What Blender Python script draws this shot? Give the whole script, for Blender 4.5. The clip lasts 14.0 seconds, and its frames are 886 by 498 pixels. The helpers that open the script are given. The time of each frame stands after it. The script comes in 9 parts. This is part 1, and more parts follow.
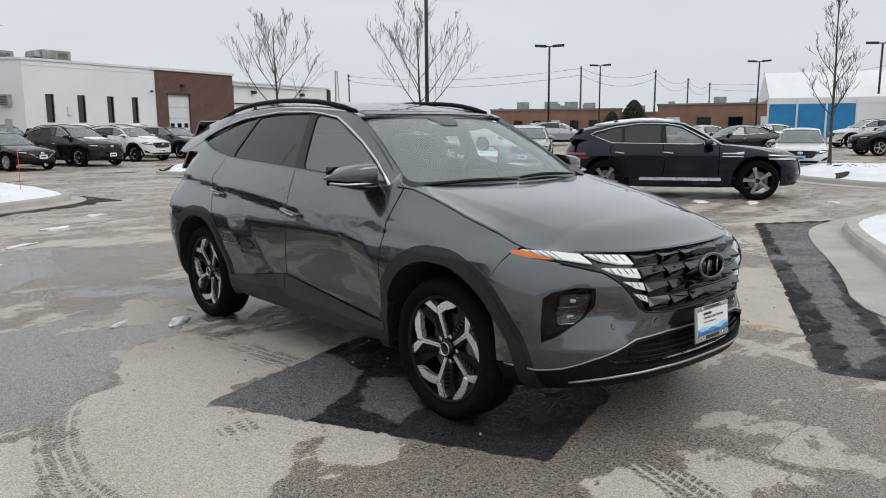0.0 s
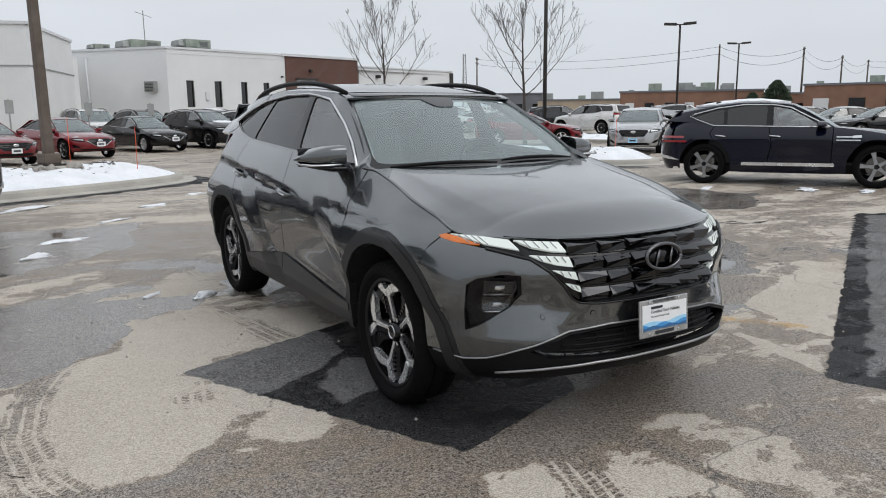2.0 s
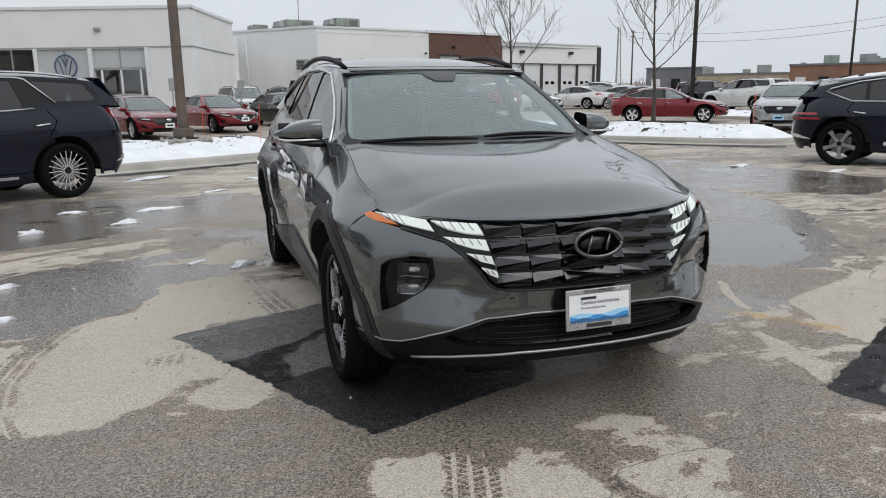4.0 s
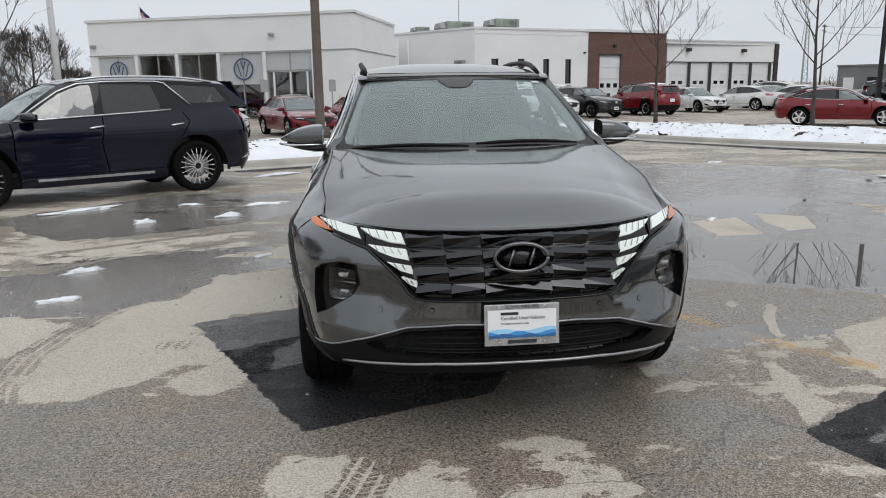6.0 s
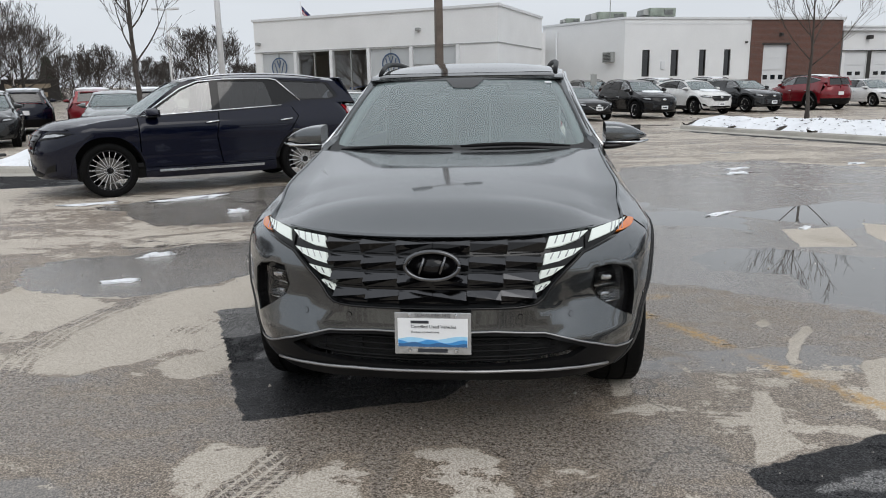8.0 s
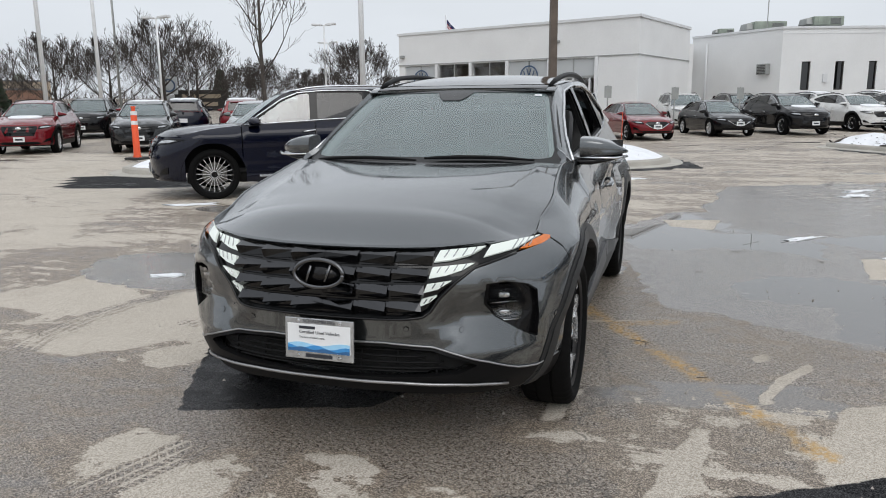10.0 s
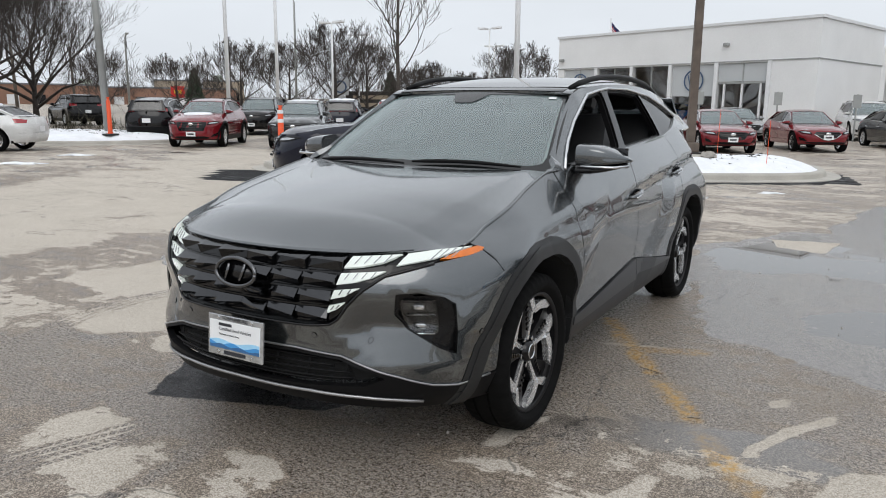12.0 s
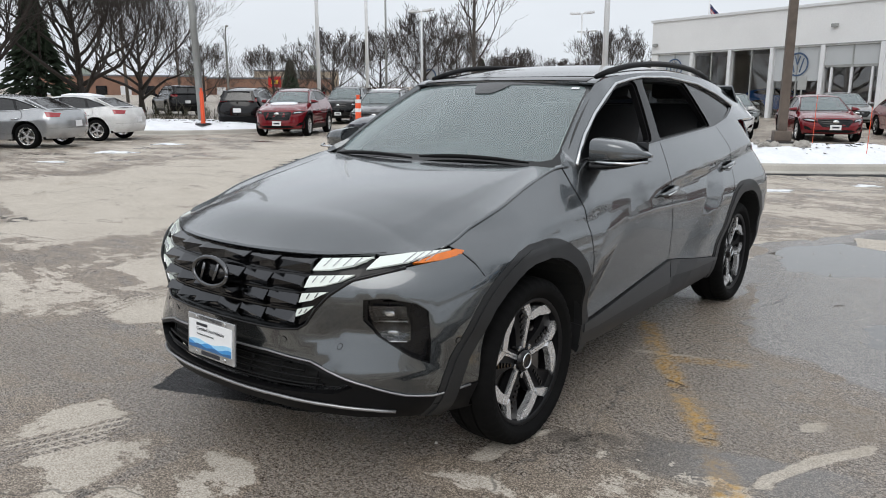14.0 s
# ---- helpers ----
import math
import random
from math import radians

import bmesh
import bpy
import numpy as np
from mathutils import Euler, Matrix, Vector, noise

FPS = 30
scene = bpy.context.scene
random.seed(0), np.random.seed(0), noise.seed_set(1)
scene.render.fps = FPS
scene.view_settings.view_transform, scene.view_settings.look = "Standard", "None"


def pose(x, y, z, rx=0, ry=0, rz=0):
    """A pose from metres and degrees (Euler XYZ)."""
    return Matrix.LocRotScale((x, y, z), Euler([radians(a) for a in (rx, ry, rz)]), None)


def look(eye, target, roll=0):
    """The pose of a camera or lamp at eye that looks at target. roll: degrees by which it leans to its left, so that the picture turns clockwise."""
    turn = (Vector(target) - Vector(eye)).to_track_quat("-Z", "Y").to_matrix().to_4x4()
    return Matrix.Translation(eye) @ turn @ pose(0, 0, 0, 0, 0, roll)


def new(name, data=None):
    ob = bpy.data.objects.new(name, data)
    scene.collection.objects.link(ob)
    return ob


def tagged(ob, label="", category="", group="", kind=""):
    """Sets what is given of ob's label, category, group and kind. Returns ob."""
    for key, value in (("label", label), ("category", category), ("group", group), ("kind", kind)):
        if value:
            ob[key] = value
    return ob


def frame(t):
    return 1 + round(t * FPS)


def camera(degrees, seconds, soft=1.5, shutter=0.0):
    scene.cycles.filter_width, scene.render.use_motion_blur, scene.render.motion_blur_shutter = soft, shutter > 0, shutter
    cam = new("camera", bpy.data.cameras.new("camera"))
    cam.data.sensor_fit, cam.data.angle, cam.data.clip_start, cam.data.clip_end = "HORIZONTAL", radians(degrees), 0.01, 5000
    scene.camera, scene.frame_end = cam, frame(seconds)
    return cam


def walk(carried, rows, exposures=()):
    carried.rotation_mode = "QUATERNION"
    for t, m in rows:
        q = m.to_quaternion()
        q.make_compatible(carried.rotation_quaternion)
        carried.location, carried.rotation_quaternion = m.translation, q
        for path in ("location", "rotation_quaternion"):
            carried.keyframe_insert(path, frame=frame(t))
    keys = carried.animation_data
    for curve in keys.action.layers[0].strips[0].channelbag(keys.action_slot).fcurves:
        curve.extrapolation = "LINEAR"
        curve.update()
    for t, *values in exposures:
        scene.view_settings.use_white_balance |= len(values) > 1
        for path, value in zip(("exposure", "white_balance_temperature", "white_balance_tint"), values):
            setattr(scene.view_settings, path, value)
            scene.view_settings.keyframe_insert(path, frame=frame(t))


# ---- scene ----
cam = camera(62.4, 14.0, 1.0)
PATH = [
    (0, (-3.145, -3.981, 1.401), (-1.847, -2.493, 1.082), -0.4),
    (0.5, (-2.967, -4.133, 1.396), (-1.723, -2.601, 1.075), -0.2),
    (1, (-2.796, -4.304, 1.396), (-1.619, -2.721, 1.064), -0.2),
    (1.5, (-2.613, -4.379, 1.373), (-1.515, -2.743, 1.028), -0.4),
    (2, (-2.416, -4.453, 1.383), (-1.404, -2.766, 1.023), -0.6),
    (2.5, (-2.191, -4.593, 1.383), (-1.266, -2.86, 1.005), -0.6),
    (3, (-1.984, -4.689, 1.371), (-1.15, -2.915, 0.975), -0.5),
    (3.2, (-1.899, -4.693, 1.36), (-1.1, -2.904, 0.958), -0.5),
    (5.3, (-0.885, -4.93, 1.376), (-0.532, -3.006, 0.962), -1.1),
    (5.5, (-0.809, -4.939, 1.379), (-0.497, -3.007, 0.967), -1.0),
    (6, (-0.588, -4.977, 1.389), (-0.378, -3.031, 0.977), -0.8),
    (6.5, (-0.348, -5.019, 1.396), (-0.238, -3.066, 0.981), -0.7),
    (7, (-0.134, -4.971, 1.391), (-0.131, -3.016, 0.972), -0.9),
    (7.5, (0.068, -4.929, 1.406), (-0.034, -2.977, 0.982), -1.0),
    (7.7, (0.173, -4.962, 1.426), (0.029, -3.013, 0.999), -1.0),
    (9.8, (1.223, -4.801, 1.415), (0.67, -2.919, 1.025), -0.5),
    (10, (1.313, -4.771, 1.415), (0.718, -2.902, 1.026), -0.5),
    (10.5, (1.525, -4.642, 1.399), (0.823, -2.809, 1.013), -0.3),
    (11, (1.739, -4.524, 1.413), (0.931, -2.735, 1.029), 0.1),
    (11.5, (1.978, -4.409, 1.412), (1.07, -2.668, 1.03), 0.3),
    (12, (2.112, -4.253, 1.406), (1.114, -2.562, 1.026), 0.5),
    (12.5, (2.198, -4.071, 1.423), (1.125, -2.426, 1.045), 0.3),
    (13, (2.281, -3.96, 1.434), (1.156, -2.35, 1.055), 0.1),
    (13.5, (2.334, -3.903, 1.434), (1.169, -2.324, 1.044), 0.0),
    (14, (2.366, -3.868, 1.429), (1.166, -2.322, 1.016), 0.0),
]
walk(cam, [(t, look(eye, target, roll)) for t, eye, target, roll in PATH], [(0.0, 0.0), (5.0, 0.0), (9.0, 0.05), (11.0, 0.13), (14.0, 0.18)])

# ---- world, light ----
world = bpy.data.worlds.new("overcast")
scene.world = world
world.use_nodes = True
wn, wl = world.node_tree.nodes, world.node_tree.links
sky = wn.new("ShaderNodeTexSky")
sky.sky_type, sky.sun_disc = "NISHITA", False
sky.sun_elevation, sky.sun_rotation, sky.dust_density = radians(46), radians(153), 4.0
sky_grey = wn.new("ShaderNodeHueSaturation")
sky_grey.inputs["Saturation"].default_value, sky_grey.inputs["Value"].default_value = 0.12, 0.10
way = wn.new("ShaderNodeTexCoord")
sep = wn.new("ShaderNodeSeparateXYZ")
ramp = wn.new("ShaderNodeValToRGB")
ramp.color_ramp.elements[0].position, ramp.color_ramp.elements[0].color = 0.0, (0.70, 0.745, 0.80, 1)
ramp.color_ramp.elements[1].position, ramp.color_ramp.elements[1].color = 1.0, (0.985, 1.02, 1.075, 1)
mid_sky = ramp.color_ramp.elements.new(0.18)
mid_sky.color = (0.685, 0.73, 0.785, 1)
mid_sky = ramp.color_ramp.elements.new(0.4)
mid_sky.color = (0.835, 0.88, 0.94, 1)
cloud = wn.new("ShaderNodeTexNoise")
cloud.inputs["Scale"].default_value, cloud.inputs["Detail"].default_value = 3.0, 5.0
cloud_map = wn.new("ShaderNodeMapping")
cloud_map.inputs["Scale"].default_value = (1, 1, 3.5)
cloud_amount = wn.new("ShaderNodeMapRange")
cloud_amount.inputs["To Min"].default_value, cloud_amount.inputs["To Max"].default_value = 0.90, 1.10
clouds = wn.new("ShaderNodeVectorMath")
clouds.operation = "SCALE"
both = wn.new("ShaderNodeMix")
both.data_type, both.blend_type = "RGBA", "MIX"
both.inputs[0].default_value = 0.85
wl.new(way.outputs["Generated"], sep.inputs[0])
wl.new(sep.outputs["Z"], ramp.inputs[0])
wl.new(way.outputs["Generated"], cloud_map.inputs[0])
wl.new(cloud_map.outputs[0], cloud.inputs["Vector"])
wl.new(cloud.outputs["Fac"], cloud_amount.inputs["Value"])
wl.new(ramp.outputs[0], clouds.inputs[0])
wl.new(cloud_amount.outputs[0], clouds.inputs["Scale"])
wl.new(sky.outputs[0], sky_grey.inputs["Color"])
wl.new(sky_grey.outputs[0], both.inputs[6])
wl.new(clouds.outputs[0], both.inputs[7])
background = wn["Background"]
background.inputs["Strength"].default_value = 1.08
wl.new(both.outputs[2], background.inputs["Color"])

sun = new("sun", bpy.data.lights.new("sun", "SUN"))
sun.data.energy, sun.data.angle, sun.data.color = 0.6, radians(40), (1.0, 0.97, 0.93)
sun.matrix_world = look((7, -14, 16), (0, 0, 0))


# ---- materials ----
def material(name):
    m = bpy.data.materials.new(name)
    m.use_nodes = True
    t = m.node_tree
    return m, t, t.nodes["Principled BSDF"]


def node(t, kind, **inputs):
    n = t.nodes.new("ShaderNode" + kind)
    for k, v in inputs.items():
        n.inputs[k.replace("_", " ")].default_value = v
    return n


def ramp_of(t, src, stops):
    r = t.nodes.new("ShaderNodeValToRGB")
    e = r.color_ramp.elements
    e[0].position, e[0].color = stops[0][0], (*stops[0][1], 1)
    e[1].position, e[1].color = stops[-1][0], (*stops[-1][1], 1)
    for p, c in stops[1:-1]:
        e.new(p).color = (*c, 1)
    t.links.new(src, r.inputs[0])
    return r.outputs[0]


def surface(name, color, rough=0.6, metal=0.0, vary=0.15, scale=6.0, bump=0.15, fine=60.0, coat=0.0, specular=0.5, dist=0.01):
    """A surface whose colour and gloss vary at two scales, with fine relief."""
    m, t, b = material(name)
    co = t.nodes.new("ShaderNodeTexCoord")
    big, small = node(t, "TexNoise", Scale=scale, Detail=5.0), node(t, "TexNoise", Scale=fine, Detail=4.0)
    for n in (big, small):
        t.links.new(co.outputs["Object"], n.inputs["Vector"])
    mixed = t.nodes.new("ShaderNodeMath")
    mixed.operation = "MULTIPLY_ADD"
    mixed.inputs[1].default_value = 0.35
    t.links.new(small.outputs["Fac"], mixed.inputs[0])
    scaled = t.nodes.new("ShaderNodeMath")
    scaled.operation = "MULTIPLY"
    scaled.inputs[1].default_value = 0.65
    t.links.new(big.outputs["Fac"], scaled.inputs[0])
    t.links.new(scaled.outputs[0], mixed.inputs[2])
    lo, hi = [c * (1 - vary) for c in color], [min(1, c * (1 + vary)) for c in color]
    t.links.new(ramp_of(t, mixed.outputs[0], [(0.3, lo), (0.7, hi)]), b.inputs["Base Color"])
    b.inputs["Metallic"].default_value = metal
    b.inputs["Specular IOR Level"].default_value = specular
    rr = node(t, "MapRange", To_Min=max(0.02, rough - 0.08), To_Max=min(1, rough + 0.08))
    t.links.new(mixed.outputs[0], rr.inputs["Value"])
    t.links.new(rr.outputs[0], b.inputs["Roughness"])
    b.inputs["Coat Weight"].default_value = coat
    b.inputs["Coat Roughness"].default_value = 0.03
    if bump:
        bp = node(t, "Bump", Strength=bump, Distance=dist)
        t.links.new(mixed.outputs[0], bp.inputs["Height"])
        t.links.new(bp.outputs[0], b.inputs["Normal"])
    return m


def car_paint(name, color, flake=0.35, dirt=0.25, coat=1.0, base_rough=0.18, coat_ior=1.5):
    """Clear-coated metallic paint with a thin road film towards no side in particular."""
    m, t, b = material(name)
    co = t.nodes.new("ShaderNodeTexCoord")
    flakes, film = node(t, "TexNoise", Scale=900.0, Detail=2.0), node(t, "TexNoise", Scale=3.0, Detail=6.0)
    for n in (flakes, film):
        t.links.new(co.outputs["Object"], n.inputs["Vector"])
    base = ramp_of(t, flakes.outputs["Fac"], [(0.35, [c * 0.8 for c in color]), (0.65, [min(1, c * 1.25) for c in color])])
    dusty = t.nodes.new("ShaderNodeMix")
    dusty.data_type = "RGBA"
    dusty.inputs[7].default_value = (0.16, 0.155, 0.145, 1)
    amount = node(t, "MapRange", To_Min=0.0, To_Max=dirt)
    amount.inputs["From Min"].default_value, amount.inputs["From Max"].default_value = 0.35, 0.8
    t.links.new(film.outputs["Fac"], amount.inputs["Value"])
    t.links.new(amount.outputs[0], dusty.inputs[0])
    t.links.new(base, dusty.inputs[6])
    t.links.new(dusty.outputs[2], b.inputs["Base Color"])
    b.inputs["Metallic"].default_value, b.inputs["Roughness"].default_value = flake, base_rough
    b.inputs["Specular IOR Level"].default_value = 0.08
    b.inputs["Coat Weight"].default_value, b.inputs["Coat IOR"].default_value = coat, coat_ior
    rough = node(t, "MapRange", To_Min=0.015, To_Max=0.07)
    t.links.new(film.outputs["Fac"], rough.inputs["Value"])
    t.links.new(rough.outputs[0], b.inputs["Coat Roughness"])
    return m


def clear_glass(name, tint, base=0.06, gloss=0.9, rough=0.01, dust_and_glare=0.0):
    """Thin glass: what lies behind, tinted, and a reflection that grows at grazing angles."""
    m, t, b = material(name)
    out = t.nodes["Material Output"]
    t.nodes.remove(b)
    see, shine, fres, mixer = t.nodes.new("ShaderNodeBsdfTransparent"), t.nodes.new("ShaderNodeBsdfGlossy"), node(t, "Fresnel", IOR=1.52), t.nodes.new("ShaderNodeMixShader")
    see.inputs[0].default_value = (*tint, 1)
    shine.inputs["Color"].default_value, shine.inputs["Roughness"].default_value = (gloss, gloss, gloss, 1), rough
    more = node(t, "MapRange", To_Min=base, To_Max=1.0)
    t.links.new(fres.outputs[0], more.inputs["Value"])
    t.links.new(more.outputs[0], mixer.inputs[0])
    t.links.new(see.outputs[0], mixer.inputs[1])
    t.links.new(shine.outputs[0], mixer.inputs[2])
    last = mixer.outputs[0]
    if dust_and_glare:
        # Teal diffuse film: thin dust plus sky reflection painted in as a pale veil.
        co, spots, film, veil = t.nodes.new("ShaderNodeTexCoord"), node(t, "TexNoise", Scale=5.0, Detail=6.0), node(t, "BsdfDiffuse", Color=(0.58, 0.73, 0.74, 1)), t.nodes.new("ShaderNodeMixShader")
        amount = node(t, "MapRange", To_Min=dust_and_glare * 0.6, To_Max=dust_and_glare * 1.4)
        t.links.new(co.outputs["Object"], spots.inputs["Vector"])
        t.links.new(spots.outputs["Fac"], amount.inputs["Value"])
        t.links.new(amount.outputs[0], veil.inputs[0])
        t.links.new(last, veil.inputs[1])
        t.links.new(film.outputs[0], veil.inputs[2])
        last = veil.outputs[0]
    t.links.new(last, out.inputs["Surface"])
    return m


def glowing(name, color, strength):
    m, t, b = material(name)
    b.inputs["Base Color"].default_value = (*[min(1, c) * 0.6 for c in color], 1)
    b.inputs["Emission Color"].default_value, b.inputs["Emission Strength"].default_value = (*color, 1), strength
    b.inputs["Roughness"].default_value = 0.15
    return m


PAINT_GREY = car_paint("paint_slate_grey", (0.078, 0.087, 0.093), 0.93, 0.03, 1.0, 0.25, 1.8)
PAINT_NAVY = car_paint("paint_navy", (0.0024, 0.0038, 0.013), 0.05, 0.004, 0.65)
PAINT_BLACK = car_paint("paint_black", (0.005, 0.005, 0.006), 0.05, 0.03, 0.7)
PAINT_DARK = car_paint("paint_charcoal", (0.022, 0.024, 0.026), 0.3, 0.1)
PAINT_RED = car_paint("paint_red", (0.17, 0.006, 0.012), 0.2, 0.06)
PAINT_WHITE = car_paint("paint_white", (0.72, 0.72, 0.71), 0.0, 0.3)
PAINT_SILVER = car_paint("paint_silver", (0.42, 0.43, 0.44), 0.6, 0.25)
PAINT_GREEN = car_paint("paint_grey_green", (0.20, 0.22, 0.22), 0.4, 0.25)
CLADDING = surface("black_plastic", (0.0055, 0.0055, 0.006), 0.46, specular=0.14, vary=0.25, scale=8, bump=0.08, fine=300, dist=0.002)
ARCH_GREY = surface("dark_grey_plastic", (0.020, 0.0205, 0.0215), 0.42, specular=0.3, vary=0.25, scale=8, bump=0.08, fine=300, dist=0.002)
SILL_GREY = surface("grey_satin_plastic", (0.034, 0.035, 0.037), 0.34, specular=0.3, vary=0.2, scale=6, bump=0.05, fine=200, dist=0.002)
GLOSS_BLACK = surface("gloss_black", (0.004, 0.004, 0.0045), 0.06, vary=0.3, scale=10, bump=0.0, coat=0.7, specular=0.03)
DARK_CHROME = surface("dark_chrome", (0.064, 0.065, 0.068), 0.08, metal=1.0, vary=0.1, bump=0.0)
BADGE_METAL = surface("smoked_chrome", (0.13, 0.132, 0.137), 0.08, metal=1.0, vary=0.08, bump=0.0)
CHROME = surface("satin_chrome", (0.62, 0.63, 0.64), 0.16, metal=1.0, vary=0.08, bump=0.0)
TYRE = surface("tyre_rubber", (0.005, 0.005, 0.005), 0.8, specular=0.10, vary=0.35, scale=14, bump=0.25, fine=120, dist=0.003)
ALLOY = surface("machined_alloy", (0.80, 0.805, 0.81), 0.26, metal=0.75, vary=0.03, scale=12, bump=0.0)
ALLOY_GREY = surface("grey_alloy", (0.34, 0.34, 0.345), 0.3, metal=0.8, vary=0.15, scale=12, bump=0.0)
ALLOY_DARK = surface("dark_alloy", (0.010, 0.010, 0.011), 0.35, metal=0.2, specular=0.2, vary=0.2, bump=0.0)
BRAKE = surface("brake_iron", (0.16, 0.15, 0.14), 0.45, metal=0.8, vary=0.3, scale=20)
INTERIOR = surface("interior_trim", (0.018, 0.018, 0.019), 0.6, vary=0.3, scale=10, bump=0.1)
SEAT = surface("seat_leather", (0.022, 0.022, 0.024), 0.5, vary=0.25, scale=12, bump=0.2, fine=90, dist=0.003)
HEADLINER = surface("pale_headliner", (0.42, 0.43, 0.42), 0.9, vary=0.06)
HOLLOW = surface("wheel_well_black", (0.006, 0.006, 0.006), 0.9, vary=0.3)
GLASS_FRONT = clear_glass("windscreen_glass", (0.66, 0.79, 0.78), 0.095, dust_and_glare=0.16)
GLASS_SIDE = clear_glass("side_glass", (0.58, 0.64, 0.63), 0.17, gloss=0.85)
GLASS_DARK = clear_glass("privacy_glass", (0.06, 0.066, 0.072), 0.045, gloss=0.8)
GLASS_LAMP = clear_glass("lamp_lens", (0.90, 0.91, 0.92), 0.015)
FRIT = surface("black_frit", (0.008, 0.009, 0.009), 0.10, vary=0.2, bump=0.0)
GLASS_ROOF = surface("roof_glass_black", (0.006, 0.007, 0.008), 0.04, vary=0.2, bump=0.0, coat=0.6)
DRL = glowing("daylight_lamp", (0.93, 1.0, 0.95), 0.22)
AMBER = surface("amber_lens", (0.62, 0.14, 0.004), 0.18, vary=0.15, scale=30, bump=0.1, coat=0.5)
RED_LENS = surface("red_lens", (0.28, 0.006, 0.012), 0.12, vary=0.2, scale=20, bump=0.05, coat=1.0)
LAMP_GREY = surface("lamp_reflector", (0.45, 0.46, 0.47), 0.2, metal=0.7, vary=0.3, scale=25, bump=0.2)
LAMP_DARK = surface("lamp_housing", (0.006, 0.006, 0.0065), 0.2, vary=0.3, scale=20, bump=0.0, coat=0.3, specular=0.1)
PLATE_WHITE = surface("plate_card", (0.78, 0.79, 0.80), 0.35, vary=0.04, bump=0.0)
PLATE_BLUE = surface("plate_blue", (0.05, 0.27, 0.60), 0.35, vary=0.2, bump=0.0)
PLATE_SKY = surface("plate_light_blue", (0.33, 0.62, 0.85), 0.35, vary=0.15, bump=0.0)
PLATE_NAVY = surface("plate_navy", (0.03, 0.12, 0.28), 0.35, vary=0.2, bump=0.0)
INK = surface("ink", (0.02, 0.022, 0.03), 0.5, vary=0.1, bump=0.0)
CONCRETE = surface("kerb_concrete", (0.42, 0.40, 0.36), 0.85, vary=0.22, scale=1.6, bump=0.4, fine=45)
SNOW = surface("old_snow", (0.83, 0.85, 0.88), 0.7, vary=0.10, scale=2.2, bump=0.9, fine=16, dist=0.05)
MULCH = surface("dark_mulch", (0.045, 0.035, 0.028), 0.95, vary=0.5, scale=20, bump=0.8, dist=0.03)
WHITE_WALL = surface("white_painted_block", (0.74, 0.745, 0.745), 0.75, vary=0.06, scale=0.5, bump=0.25, fine=14)
WHITE_TRIM = surface("white_metal_trim", (0.66, 0.67, 0.68), 0.4, vary=0.06, scale=1.0, bump=0.05)
GREY_METAL = surface("grey_metal", (0.33, 0.34, 0.33), 0.5, metal=0.3, vary=0.2, scale=2.0)
GREEN_METAL = surface("weathered_green_metal", (0.30, 0.34, 0.29), 0.6, metal=0.1, vary=0.3, scale=2.0)
DARK_METAL = surface("dark_bronze_metal", (0.035, 0.032, 0.03), 0.5, metal=0.3, vary=0.25, scale=3.0)
POLE_BROWN = surface("brown_pole_paint", (0.11, 0.085, 0.068), 0.6, vary=0.35, scale=5.0, bump=0.3)
POLE_WHITE = surface("white_pole_paint", (0.72, 0.73, 0.74), 0.45, vary=0.08, scale=4.0, bump=0.05)
WOOD_POLE = surface("weathered_pole_wood", (0.10, 0.085, 0.07), 0.9, vary=0.3, scale=5.0)
BARK = surface("bark", (0.060, 0.050, 0.043), 0.95, vary=0.4, scale=9.0, bump=0.8, dist=0.02)
BARK_DARK = surface("dark_bark", (0.05, 0.042, 0.037), 0.95, vary=0.4, scale=7.0, bump=0.6)
NEEDLES = surface("conifer_needles", (0.025, 0.042, 0.022), 0.9, vary=0.5, scale=3.0, bump=0.5)
SHRUB = surface("bare_shrub", (0.055, 0.05, 0.03), 0.95, vary=0.5, scale=6.0, bump=0.5)
ORANGE = surface("safety_orange", (0.75, 0.085, 0.02), 0.5, vary=0.12, scale=5.0, bump=0.05)
BAND_WHITE = surface("reflective_white", (0.75, 0.75, 0.75), 0.4, vary=0.08, bump=0.0)
TENT = surface("tent_fabric", (0.80, 0.81, 0.82), 0.7, vary=0.05, scale=0.6, bump=0.2, fine=4, dist=0.05)
TENT_BLUE = surface("blue_tent_wall", (0.015, 0.22, 0.48), 0.5, vary=0.2, scale=1.0)
FAR_BRICK = surface("far_brick", (0.24, 0.135, 0.095), 0.9, vary=0.2, scale=0.8, fine=9.0)
FAR_TAN = surface("far_tan_wall", (0.40, 0.33, 0.25), 0.9, vary=0.15, scale=0.6)
FAR_ROOF = surface("far_roof", (0.16, 0.165, 0.18), 0.8, vary=0.2, scale=0.5)
FAR_TWIG = surface("far_twigs", (0.070, 0.059, 0.052), 0.95, vary=0.4, scale=0.8)
SIGN_RED = surface("red_sign", (0.50, 0.02, 0.015), 0.4, vary=0.1, bump=0.0)
SIGN_YELLOW = surface("yellow_sign", (0.75, 0.50, 0.03), 0.4, vary=0.1, bump=0.0)
SIGN_BLUE = surface("blue_badge", (0.05, 0.09, 0.17), 0.4, vary=0.1, bump=0.0)
CAR_BLUE = car_paint("paint_blue", (0.01, 0.10, 0.36), 0.2, 0.1)
SHOP_DARK = surface("showroom_inside", (0.52, 0.48, 0.44), 0.8, vary=0.4, scale=0.7)
